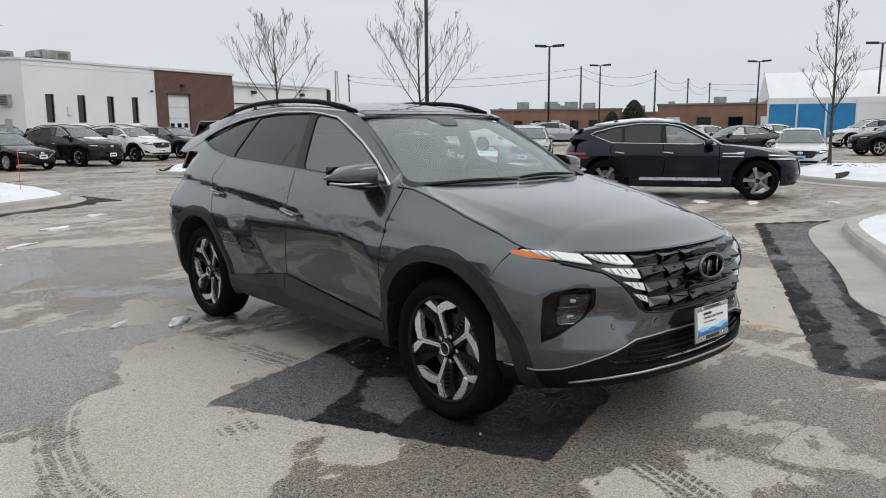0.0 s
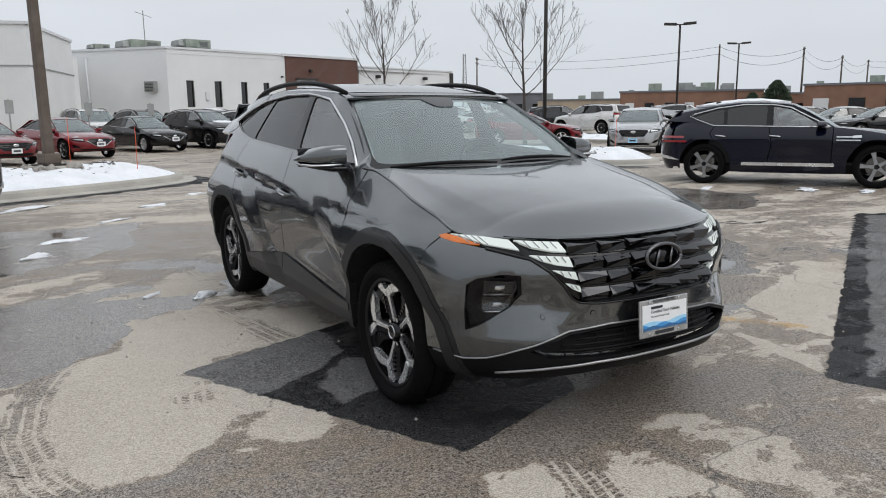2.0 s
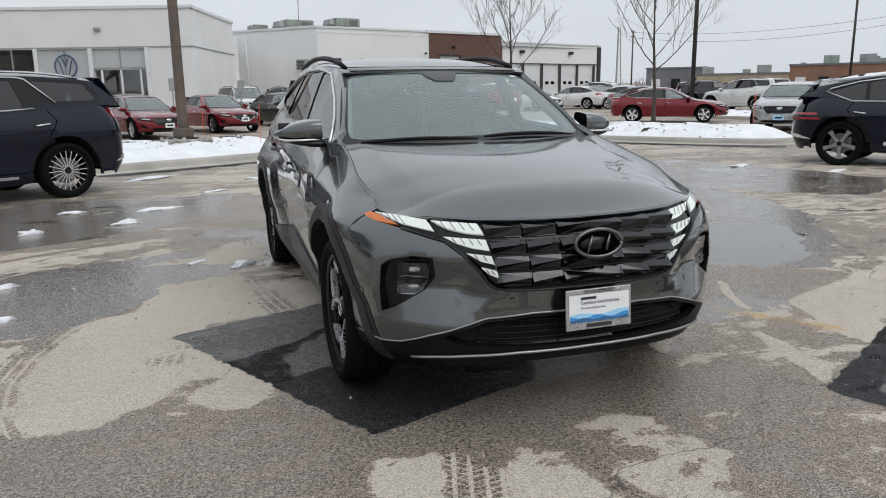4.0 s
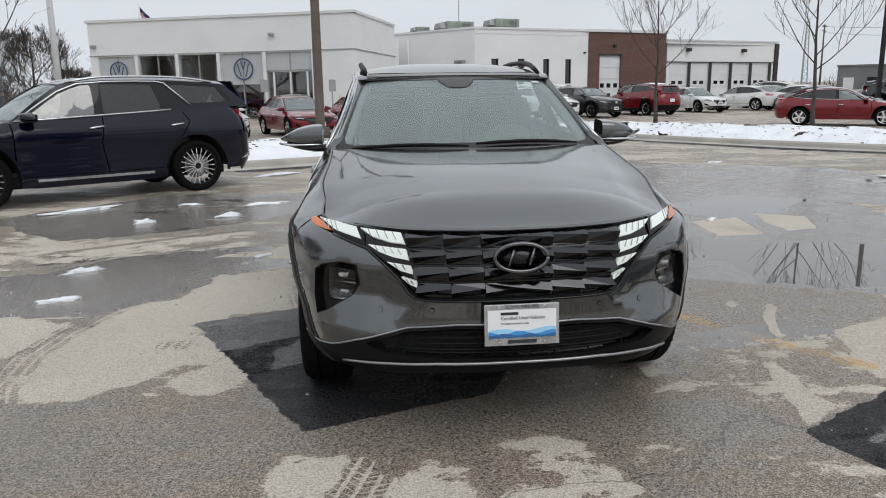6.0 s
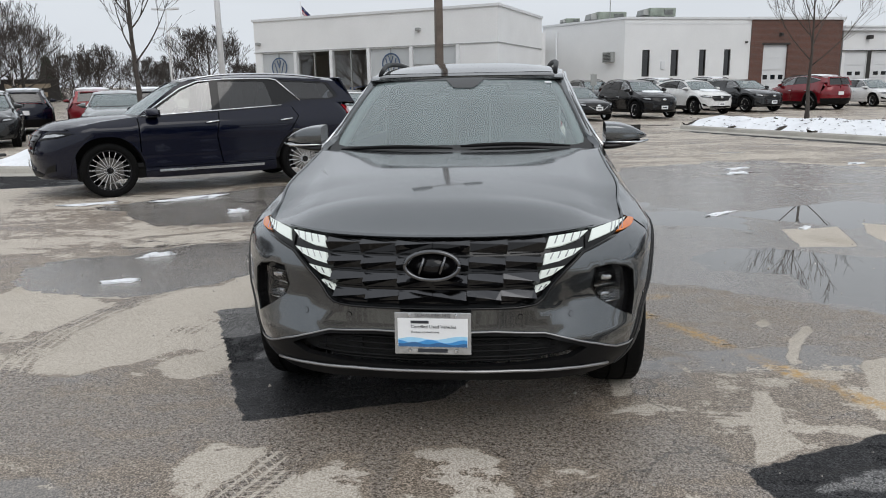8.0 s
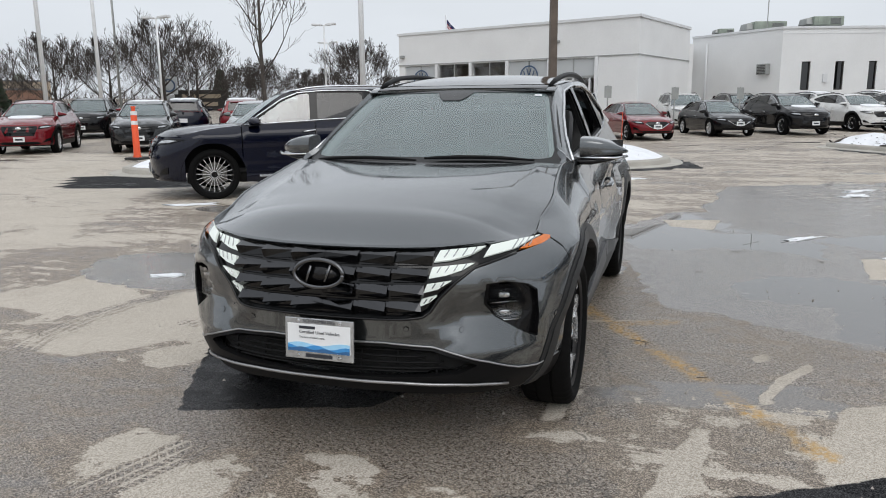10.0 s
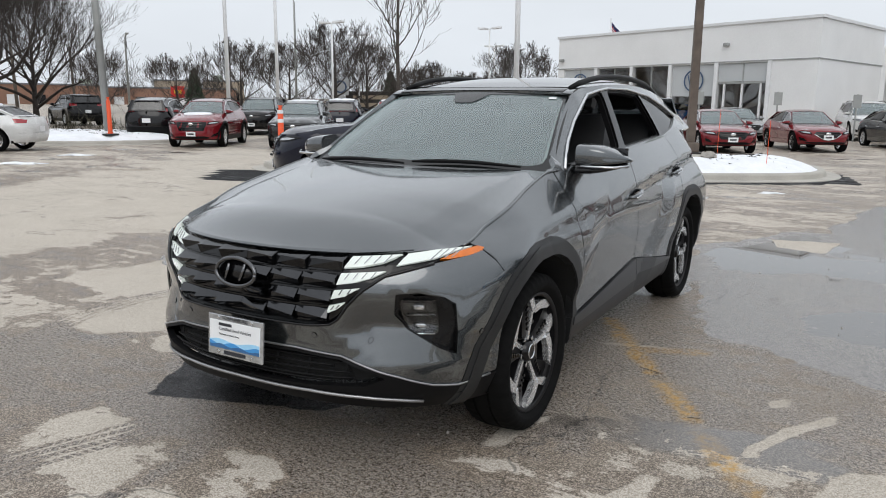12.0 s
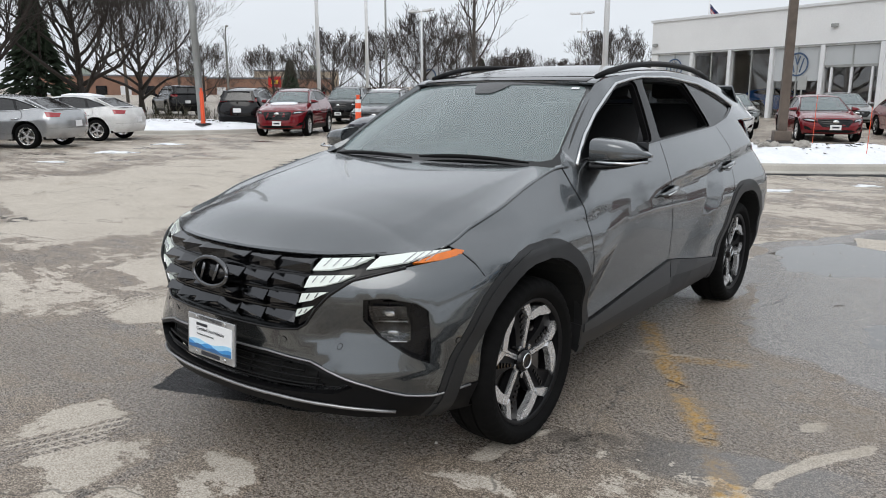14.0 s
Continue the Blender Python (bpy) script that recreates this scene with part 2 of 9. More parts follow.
SHOP_FLOOR = surface("showroom_tiles", (0.35, 0.33, 0.30), 0.3, vary=0.1)
SHOP_GLASS = clear_glass("shop_glass", (0.78, 0.80, 0.80), 0.10)
FROSTED = surface("frosted_panel", (0.48, 0.50, 0.51), 0.35, vary=0.06, scale=0.8, bump=0.0)
FLAG_RED = surface("flag_red", (0.42, 0.02, 0.03), 0.8)
FLAG_BLUE = surface("flag_blue", (0.02, 0.025, 0.10), 0.8)
RUBBLE = surface("rubble", (0.33, 0.31, 0.28), 0.9, vary=0.35, scale=6.0, bump=0.6)


def brick_material():
    m, t, b = material("brown_brick")
    co = t.nodes.new("ShaderNodeTexCoord")
    br = node(t, "TexBrick", Scale=1.0, Mortar_Size=0.006, Brick_Width=0.22, Row_Height=0.075, Bias=-0.2)
    br.inputs["Color1"].default_value, br.inputs["Color2"].default_value, br.inputs["Mortar"].default_value = (0.13, 0.055, 0.04, 1), (0.085, 0.04, 0.032, 1), (0.16, 0.14, 0.125, 1)
    t.links.new(co.outputs["UV"], br.inputs["Vector"])
    t.links.new(br.outputs["Color"], b.inputs["Base Color"])
    b.inputs["Roughness"].default_value = 0.9
    return m


BRICK = brick_material()

# ---- mesh helpers ----
from mathutils.geometry import delaunay_2d_cdt


def link_mesh(name, verts, faces, mat, parent=None, label="", smooth=False, normals=None):
    me = bpy.data.meshes.new(name)
    me.from_pydata([tuple(v) for v in verts], [], [tuple(f) for f in faces])
    for m in (mat if isinstance(mat, (list, tuple)) else (mat,)):
        me.materials.append(m)
    if smooth:
        me.polygons.foreach_set("use_smooth", [True] * len(me.polygons))
    if normals is not None:
        me.normals_split_custom_set(normals)
    me.update()
    ob = new(name, me)
    ob.parent = parent
    return tagged(ob, label=label)


def part(name, bm, mat, parent=None, label="", smooth=False, angle=None):
    me = bpy.data.meshes.new(name)
    bm.normal_update()
    bm.to_mesh(me)
    bm.free()
    for m in (mat if isinstance(mat, (list, tuple)) else (mat,)):
        me.materials.append(m)
    if smooth or angle:
        me.polygons.foreach_set("use_smooth", [True] * len(me.polygons))
    if angle:
        me.set_sharp_from_angle(angle=radians(angle))
    ob = new(name, me)
    ob.parent = parent
    return tagged(ob, label=label)


def empty(name, m, label, category, group="", kind=""):
    ob = new(name)
    ob.empty_display_size = 0.1
    ob.matrix_world = m
    return tagged(ob, label, category, group, kind)


def add_box(bm, size, at=(0, 0, 0), turn=None, bevel=0.0, taper=1.0):
    m = Matrix.Translation(at) @ (turn or Matrix()) @ Matrix.Diagonal((*size, 1))
    r = bmesh.ops.create_cube(bm, size=1.0, matrix=m)
    vs = r["verts"]
    if taper != 1.0:
        for v in vs:
            q = m.inverted() @ v.co
            if q.z > 0:
                q.x, q.y = q.x * taper, q.y * taper
                v.co = m @ q
    if bevel:
        es = list({e for v in vs for e in v.link_edges})
        bmesh.ops.bevel(bm, geom=es, offset=bevel, segments=2, affect="EDGES", profile=0.6)
    return vs


def box(size, at=(0, 0, 0), turn=None, bevel=0.0, taper=1.0):
    bm = bmesh.new()
    add_box(bm, size, at, turn, bevel, taper)
    return bm


def add_tube(bm, pts, radii, n=8, caps=True):
    """A tube through the points, with a radius for each."""
    rings, up = [], Vector((0.31, 0.17, 0.94))
    for k, p in enumerate(pts):
        a, b = Vector(pts[max(0, k - 1)]), Vector(pts[min(len(pts) - 1, k + 1)])
        d = (b - a).normalized()
        s = d.cross(up)
        s = s.normalized() if s.length > 1e-4 else d.orthogonal().normalized()
        t = d.cross(s)
        r = radii[k] if isinstance(radii, (list, tuple)) else radii
        rings.append([bm.verts.new(Vector(p) + r * (s * math.cos(i * math.tau / n) + t * math.sin(i * math.tau / n))) for i in range(n)])
    for a, b in zip(rings, rings[1:]):
        for i in range(n):
            bm.faces.new((a[i], a[(i + 1) % n], b[(i + 1) % n], b[i]))
    if caps and n > 2:
        bm.faces.new(rings[0][::-1])
        bm.faces.new(rings[-1])


def tube(pts, radii, n=8):
    bm = bmesh.new()
    add_tube(bm, pts, radii, n)
    bmesh.ops.recalc_face_normals(bm, faces=bm.faces)
    return bm


def add_lathe(bm, profile, n=32, axis="x", at=(0, 0, 0), close=False):
    """Spins (along, radius) pairs round an axis."""
    rings = []
    for a, r in profile:
        ring = []
        for i in range(n):
            c, s = r * math.cos(i * math.tau / n), r * math.sin(i * math.tau / n)
            v = (a, c, s) if axis == "x" else (c, a, s) if axis == "y" else (c, s, a)
            ring.append(bm.verts.new(Vector(v) + Vector(at)))
        rings.append(ring)
    pairs = list(zip(rings, rings[1:])) + ([(rings[-1], rings[0])] if close else [])
    for a, b in pairs:
        for i in range(n):
            bm.faces.new((a[i], a[(i + 1) % n], b[(i + 1) % n], b[i]))


def prism(poly, depth, place):
    """A flat polygon (a, b) with depth: place(a, b, c) gives the point, c from 0 to depth."""
    bm = bmesh.new()
    lo, hi = [bm.verts.new(place(a, b, 0)) for a, b in poly], [bm.verts.new(place(a, b, depth)) for a, b in poly]
    n = len(poly)
    bm.faces.new(lo)
    bm.faces.new(hi[::-1])
    for i in range(n):
        bm.faces.new((lo[i], hi[i], hi[(i + 1) % n], lo[(i + 1) % n]))
    bmesh.ops.recalc_face_normals(bm, faces=bm.faces)
    return bm


def inside(p, poly):
    hit, n = False, len(poly)
    for i in range(n):
        (x1, y1), (x2, y2) = poly[i], poly[(i + 1) % n]
        if (y1 > p[1]) != (y2 > p[1]) and p[0] < (x2 - x1) * (p[1] - y1) / (y2 - y1) + x1:
            hit = not hit
    return hit


def inside_all(pts, poly):
    """The same for many points at once."""
    hit, n = np.zeros(len(pts), bool), len(poly)
    for i in range(n):
        (x1, y1), (x2, y2) = poly[i], poly[(i + 1) % n]
        if y1 != y2:
            hit ^= ((y1 > pts[:, 1]) != (y2 > pts[:, 1])) & (pts[:, 0] < (x2 - x1) * (pts[:, 1] - y1) / (y2 - y1) + x1)
    return hit


def densify(poly, step):
    out = []
    for (x1, y1), (x2, y2) in zip(poly, poly[1:] + poly[:1]):
        n = max(1, math.ceil(math.hypot(x2 - x1, y2 - y1) / step))
        out += [(x1 + (x2 - x1) * k / n, y1 + (y2 - y1) * k / n) for k in range(n)]
    return out


def smooth_loop(poly, times=1):
    """Rounds a polygon's corners."""
    for _ in range(times):
        out = []
        for (x1, y1), (x2, y2) in zip(poly, poly[1:] + poly[:1]):
            out += [(0.75 * x1 + 0.25 * x2, 0.75 * y1 + 0.25 * y2), (0.25 * x1 + 0.75 * x2, 0.25 * y1 + 0.75 * y2)]
        poly = out
    return poly


def sheet(name, outer, place, mat, parent, cuts=(), step=0.05, skirt=0.012, label="", eps=0.003, lines=()):
    """A panel: a polygon of a surface place(a, b), cut by others, with exact normals and a turned-in edge."""
    loops = [densify(list(p), step) for p in (outer, *cuts)]
    pts, edges = [], []
    for lp in loops:
        k = len(pts)
        pts += lp
        edges += [(k + i, k + (i + 1) % len(lp)) for i in range(len(lp))]
    fold = []
    for ln in lines:
        for (x1, y1), (x2, y2) in zip(ln, ln[1:]):
            n = max(1, math.ceil(math.hypot(x2 - x1, y2 - y1) / step))
            row = np.array([(x1 + (x2 - x1) * k / n, y1 + (y2 - y1) * k / n) for k in range(n + 1)])
            ok = inside_all(row, loops[0])
            for c in loops[1:]:
                ok &= ~inside_all(row, c)
            for k in range(n):
                if ok[k] and ok[k + 1]:
                    edges.append((len(pts), len(pts) + 1))
                    pts += [tuple(row[k].tolist()), tuple(row[k + 1].tolist())]
                    fold += pts[-2:]
    xs, ys = [p[0] for p in loops[0]], [p[1] for p in loops[0]]
    nx, ny = int((max(xs) - min(xs)) / step) + 1, int((max(ys) - min(ys)) / step) + 1
    gi, gj = (g.ravel() for g in np.meshgrid(np.arange(nx), np.arange(ny), indexing="ij"))
    grid = np.stack([min(xs) + (gi + 0.5 + 0.25 * (gj % 2)) * step, min(ys) + (gj + 0.5) * step], 1)
    grid = grid[inside_all(grid, loops[0])]
    for c in loops[1:]:
        grid = grid[~inside_all(grid, c)]
    rim_pts = np.array([b for lp in loops for b in lp] + fold)
    clear = np.ones(len(grid), bool)
    for k in range(0, len(grid), 2000):
        clear[k:k + 2000] = np.abs(grid[k:k + 2000, None, :] - rim_pts[None]).sum(2).min(1) > step * 0.5
    pts += [tuple(q) for q in grid[clear].tolist()]
    vs, _, fs, *_ = delaunay_2d_cdt([Vector(p) for p in pts], edges, [], 0, 1e-6)
    mids = np.array([(sum(vs[i][0] for i in f) / 3, sum(vs[i][1] for i in f) / 3) for f in fs])
    good = inside_all(mids, loops[0])
    for q in loops[1:]:
        good &= ~inside_all(mids, q)
    keep = [tuple(f) for f, g in zip(fs, good) if g]
    used = sorted({i for f in keep for i in f})
    back = {v: k for k, v in enumerate(used)}
    verts, norms = [], []
    for i in used:
        a, b = vs[i]
        verts.append(Vector(place(a, b)))
        n = (Vector(place(a + eps, b)) - Vector(place(a - eps, b))).cross(Vector(place(a, b + eps)) - Vector(place(a, b - eps)))
        norms.append(n.normalized() if n.length > 1e-12 else Vector((0, 0, 1)))
    faces, loop_normals, count = [], [], {}
    mirrored = place.flip if isinstance(place, Skin) else False
    for f in keep:
        f = [back[i] for i in f]
        if (verts[f[1]] - verts[f[0]]).cross(verts[f[2]] - verts[f[0]]).dot(norms[f[0]]) < 0:
            f = f[::-1]
        if mirrored:
            f = f[::-1]
        faces.append(tuple(f))
        loop_normals += [-norms[i] if mirrored else norms[i] for i in f]
        for i in range(3):
            e = (f[i], f[(i + 1) % 3])
            if e[::-1] in count:
                del count[e[::-1]]
            else:
                count[e] = 1
    if skirt:
        for a, b in count:
            k = len(verts)
            na, nb = (-norms[a], -norms[b]) if mirrored else (norms[a], norms[b])
            verts += [verts[a], verts[b], verts[b] - nb * skirt, verts[a] - na * skirt]
            faces.append((k + 1, k, k + 3, k + 2))
            n = (verts[k] - verts[k + 1]).cross(verts[k + 3] - verts[k + 1])
            loop_normals += [n.normalized() if n.length > 1e-12 else na] * 4
    return link_mesh(name, verts, faces, mat, parent, label, True, loop_normals)


# ---- cars ----
def table(v, rows):
    """Smooth value at v from a short table of (v, value) rows."""
    if v <= rows[0][0]:
        return rows[0][1]
    for k in range(len(rows) - 1):
        (a, p), (b, q) = rows[k], rows[k + 1]
        if v <= b:
            m0 = (q - rows[k - 1][1]) / (b - rows[k - 1][0]) if k > 0 else (q - p) / (b - a)
            m1 = (rows[k + 2][1] - p) / (rows[k + 2][0] - a) if k + 2 < len(rows) else (q - p) / (b - a)
            t, h = (v - a) / (b - a), b - a
            return ((2 * t - 3) * t * t + 1) * p + ((t - 2) * t + 1) * t * h * m0 + (3 - 2 * t) * t * t * q + (t - 1) * t * t * h * m1
    return rows[-1][1]


def clamp(v, a=0.0, b=1.0):
    return a if v < a else b if v > b else v


class Shape:
    """The skin of a car that faces -y: half widths, nose, tail and belt as smooth functions."""
    wheelbase, radius, width = 2.756, 0.352, 0.915
    nose = [(0.2, -2.15), (0.30, -2.245), (0.38, -2.262), (0.55, -2.252), (0.7, -2.245), (0.8, -2.225), (0.87, -2.18), (0.93, -2.10)]
    tail = [(0.2, 2.18), (0.45, 2.33), (0.8, 2.34), (1.05, 2.28), (1.25, 2.18)]
    nose_len, tail_len = 0.72, 0.5
    nose_q = [(0.3, 2.5), (0.7, 2.5), (0.88, 2.1)]
    section = [(0.18, 0.80), (0.27, 0.865), (0.38, 0.882), (0.50, 0.878), (0.62, 0.893), (0.74, 0.910), (0.82, 0.915)]
    shoulder = 0.82
    top_x = [(-2.2, 0.90), (-1.87, 0.885), (-1.6, 0.80), (-1.0, 0.748), (-0.84, 0.785), (0.2, 0.785), (1.2, 0.752), (1.9, 0.72), (2.2, 0.70)]
    top_z = [(-2.2, 0.885), (-1.87, 0.878), (-1.5, 0.985), (-1.0, 1.105), (-0.84, 1.112), (0.2, 1.165), (1.2, 1.212), (1.7, 1.25), (2.3, 1.26)]
    crease = 0.046

    def half(self, y, z):
        zs = self.shoulder
        if z <= zs:
            x = table(z, self.section)
        else:
            xs, t = self.section[-1][1], clamp((z - zs) / max(0.02, table(y, self.top_z) - zs), 0, 1.3)
            x = xs - (xs - table(y, self.top_x)) * t ** 1.42
        if self.crease:
            low = clamp((z - 0.24) / 0.34) * clamp((1.04 - z) / 0.42)
            f = clamp((-0.66 + 0.38 * (z - 0.45) - y) / 0.25)
            r = clamp((y - 0.66 - 0.30 * (0.9 - z)) / 0.25)
            x += self.crease * low * max(f, r)
        return x

    def at(self, u, z, out=0.0):
        """A point of the skin: u 0 at the nose's middle, 1 past the corner, then a metre along the side each; out: metres off the skin."""
        p = self._at(u, z)
        if out:
            n = self.normal(u, z)
            p = (p[0] + n[0] * out, p[1] + n[1] * out, p[2] + n[2] * out)
        return p

    def _at(self, u, z):
        a = abs(u)
        y0, y1 = table(z, self.nose) + self.nose_len, table(z, self.tail) - self.tail_len
        q = table(z, self.nose_q)
        span = y1 - y0
        if a < 1:
            f = a * math.pi / 2
            y = y0 - self.nose_len * math.cos(f)
            x = self.half(y, z) * math.sin(f) ** (2 / q) if a > 1e-9 else 0.0
        elif a < 1 + span:
            y = y0 + a - 1
            x = self.half(y, z)
        else:
            f = clamp(a - 1 - span, 0.0, 1.1) * math.pi / 2
            y, c = y1 + self.tail_len * math.sin(f), math.cos(f)
            x = self.half(y, z) * math.copysign(abs(c) ** (2 / 3.2), c)
        return (x if u >= 0 else -x, y, z)

    def normal(self, u, z):
        e = 0.004
        a, b, c, d = self._at(u + e, z), self._at(u - e, z), self._at(u, z + e), self._at(u, z - e)
        p, q = [a[i] - b[i] for i in range(3)], [c[i] - d[i] for i in range(3)]
        n = (p[1] * q[2] - p[2] * q[1], p[2] * q[0] - p[0] * q[2], p[0] * q[1] - p[1] * q[0])
        l = math.sqrt(sum(v * v for v in n)) or 1.0
        return (n[0] / l, n[1] / l, n[2] / l)

    def u_of_y(self, y, z):
        y0 = table(z, self.nose) + self.nose_len
        return 1 + y - y0 if y >= y0 else math.acos(clamp((y0 - y) / self.nose_len, -1, 1)) * 2 / math.pi

    def u_of_x(self, x, z):
        a, b = 0.0, 1.0
        for _ in range(40):
            m = (a + b) / 2
            a, b = (m, b) if self._at(m, z)[0] < abs(x) else (a, m)
        return a if x >= 0 else -a

    # cabin
    cowl_y, cowl_z, header_y, header_z = -1.05, 1.102, -0.31, 1.505
    roof = [(-0.31, 1.505), (0.0, 1.565), (0.4, 1.605), (0.9, 1.612), (1.5, 1.575), (2.08, 1.50)]
    roof_half = [(-0.95, 0.735), (-0.30, 0.60), (0.2, 0.622), (1.0, 0.612), (1.6, 0.585), (2.1, 0.54)]
    edge_z = [(-0.95, 1.10), (-0.30, 1.492), (-0.1, 1.525), (0.25, 1.552), (0.8, 1.562), (1.4, 1.528), (2.1, 1.44)]
    rear_glass = (2.10, 1.49, 2.24, 1.13)
    deck = False

    def cabin(self, y, z):
        zb, zr = table(y, self.top_z), table(y, self.edge_z)
        k = clamp((z - zb) / max(0.06, zr - zb), -0.2, 1.2)
        xb, xr = table(y, self.top_x), table(y, self.roof_half)
        return (xb + (xr - xb) * k + 0.03 * k * (1 - k), y, z)

    def roof_at(self, x, y):
        h, c, e = table(y, self.roof_half), table(y, self.roof), table(y, self.edge_z)
        t = abs(x) / h
        return (x, y, c - (c - e) * t ** 2.8)

    hood_line = [(-2.2, 0.895), (-2.05, 0.945), (-1.9, 0.985), (-1.6, 1.042), (-1.2, 1.092), (-0.95, 1.115)]

    def lip(self, x):
        """The hood's front edge."""
        return self._at(self.u_of_x(min(abs(x), 0.99 * self.width), self.lip_z), self.lip_z)[1]

    lip_z = 0.868

    rim = None

    def hood_edge(self, y):
        """Half the width between the fenders."""
        if self.rim is None:
            ys = [self.hood_y + (self.cowl_y + 0.35 - self.hood_y) * k / 30 for k in range(31)]
            self.rim = [(v, self._at(self.u_of_y(v, table(v, self.top_z)), table(v, self.top_z))[0]) for v in ys]
        return table(y, self.rim)

    def hood_at(self, x, y):
        h, c, e = self.hood_edge(y), table(y, self.hood_line), table(max(y, self.hood_y), self.top_z)
        t = abs(x) / h
        z = c - (c - e) * t ** 2.4 - 0.025 * max(0.0, t - 0.62) * (1 - t)
        ridge = 0.56 - 0.07 * clamp((y - self.hood_y) / 0.9)
        z -= 0.050 * max(0.0, abs(x) - ridge) * clamp((1 - t) * 8) * clamp((y + 2.0) / 0.3)
        d = clamp((y - self.lip(x)) / 0.26)
        return (x, y, self.lip_z + 0.002 + (z - self.lip_z) * (1 - (1 - d) ** 2.6))

    def screen_at(self, s, t):
        a, b = abs(table(self.cowl_y + 0.12, self.top_x)) - 0.01, table(self.header_y, self.roof_half) - 0.012
        x = s * (a + (b - a) * t)
        y = self.cowl_y + (self.header_y - self.cowl_y) * t + (0.13 * (1 - t) + 0.05 * t) * s * s
        z = self.cowl_z + (self.header_z - 0.004 - self.cowl_z) * t + 0.10 * t * (1 - t) - 0.012 * s * s
        return (x, y, z)


    def u_end(self, z):
        return 2 + table(z, self.tail) - self.tail_len - table(z, self.nose) - self.nose_len

    hood_y = -1.868
    door, split, trim = None, 0.15, (0.29, 0.325)
    glass = {"end": 1.98,
             "frame": [(-0.84, 1.118), (-0.5, 1.136), (0.2, 1.178), (1.17, 1.222), (1.50, 1.268), (1.78, 1.345), (1.45, 1.438), (1.1, 1.497), (0.6, 1.528), (0.2, 1.525), (-0.12, 1.484), (-0.45, 1.335)],
             "panes": [[(-0.78, 1.132), (0.07, 1.178), (0.115, 1.512), (-0.10, 1.478), (-0.44, 1.327)],
                       [(0.175, 1.184), (1.12, 1.226), (0.87, 1.505), (0.5, 1.520), (0.195, 1.518)],
                       [(1.165, 1.231), (1.48, 1.272), (1.73, 1.345), (1.2, 1.470), (0.905, 1.503)]],
             "chrome": [(-0.84, 1.115), (-0.64, 1.235), (-0.45, 1.338), (-0.28, 1.42), (-0.12, 1.486), (0.05, 1.513), (0.2, 1.528), (0.6, 1.532), (1.1, 1.500), (1.45, 1.441), (1.62, 1.398), (1.76, 1.352)]}

    def scaled(self, sx, sy, sz, radius=0.36):
        """A car of another size with these lines."""
        s = Sedan() if self.deck else Shape()
        by_z = lambda rows, k: [(z * sz, v * k) for z, v in rows]
        by_y = lambda rows, k: [(y * sy, v * k) for y, v in rows]
        s.nose, s.tail, s.section = by_z(self.nose, sy), by_z(self.tail, sy), by_z(self.section, sx)
        s.nose_q = [(z * sz, q) for z, q in self.nose_q]
        s.nose_len, s.tail_len, s.width, s.shoulder = self.nose_len * sy, self.tail_len * sy, self.width * sx, self.shoulder * sz
        s.top_x, s.roof_half = by_y(self.top_x, sx), by_y(self.roof_half, sx)
        s.top_z, s.edge_z, s.roof, s.hood_line = (by_y(r, sz) for r in (self.top_z, self.edge_z, self.roof, self.hood_line))
        s.cowl_y, s.header_y, s.hood_y = self.cowl_y * sy, self.header_y * sy, self.hood_y * sy
        s.cowl_z, s.header_z, s.lip_z = self.cowl_z * sz, self.header_z * sz, self.lip_z * sz
        a, b, c, d = self.rear_glass
        s.rear_glass, s.deck, s.crease = (a * sy, b * sz, c * sy, d * sz), self.deck * sz if self.deck else False, 0.0
        pick = lambda rows: [(y * sy, z * sz) for y, z in rows]
        s.glass = {"end": self.glass["end"] * sy, "frame": pick(self.glass["frame"]), "chrome": pick(self.glass["chrome"]), "panes": [pick(p) for p in self.glass["panes"]]}
        s.wheelbase = self.wheelbase * sy
        s.radius = radius
        return s


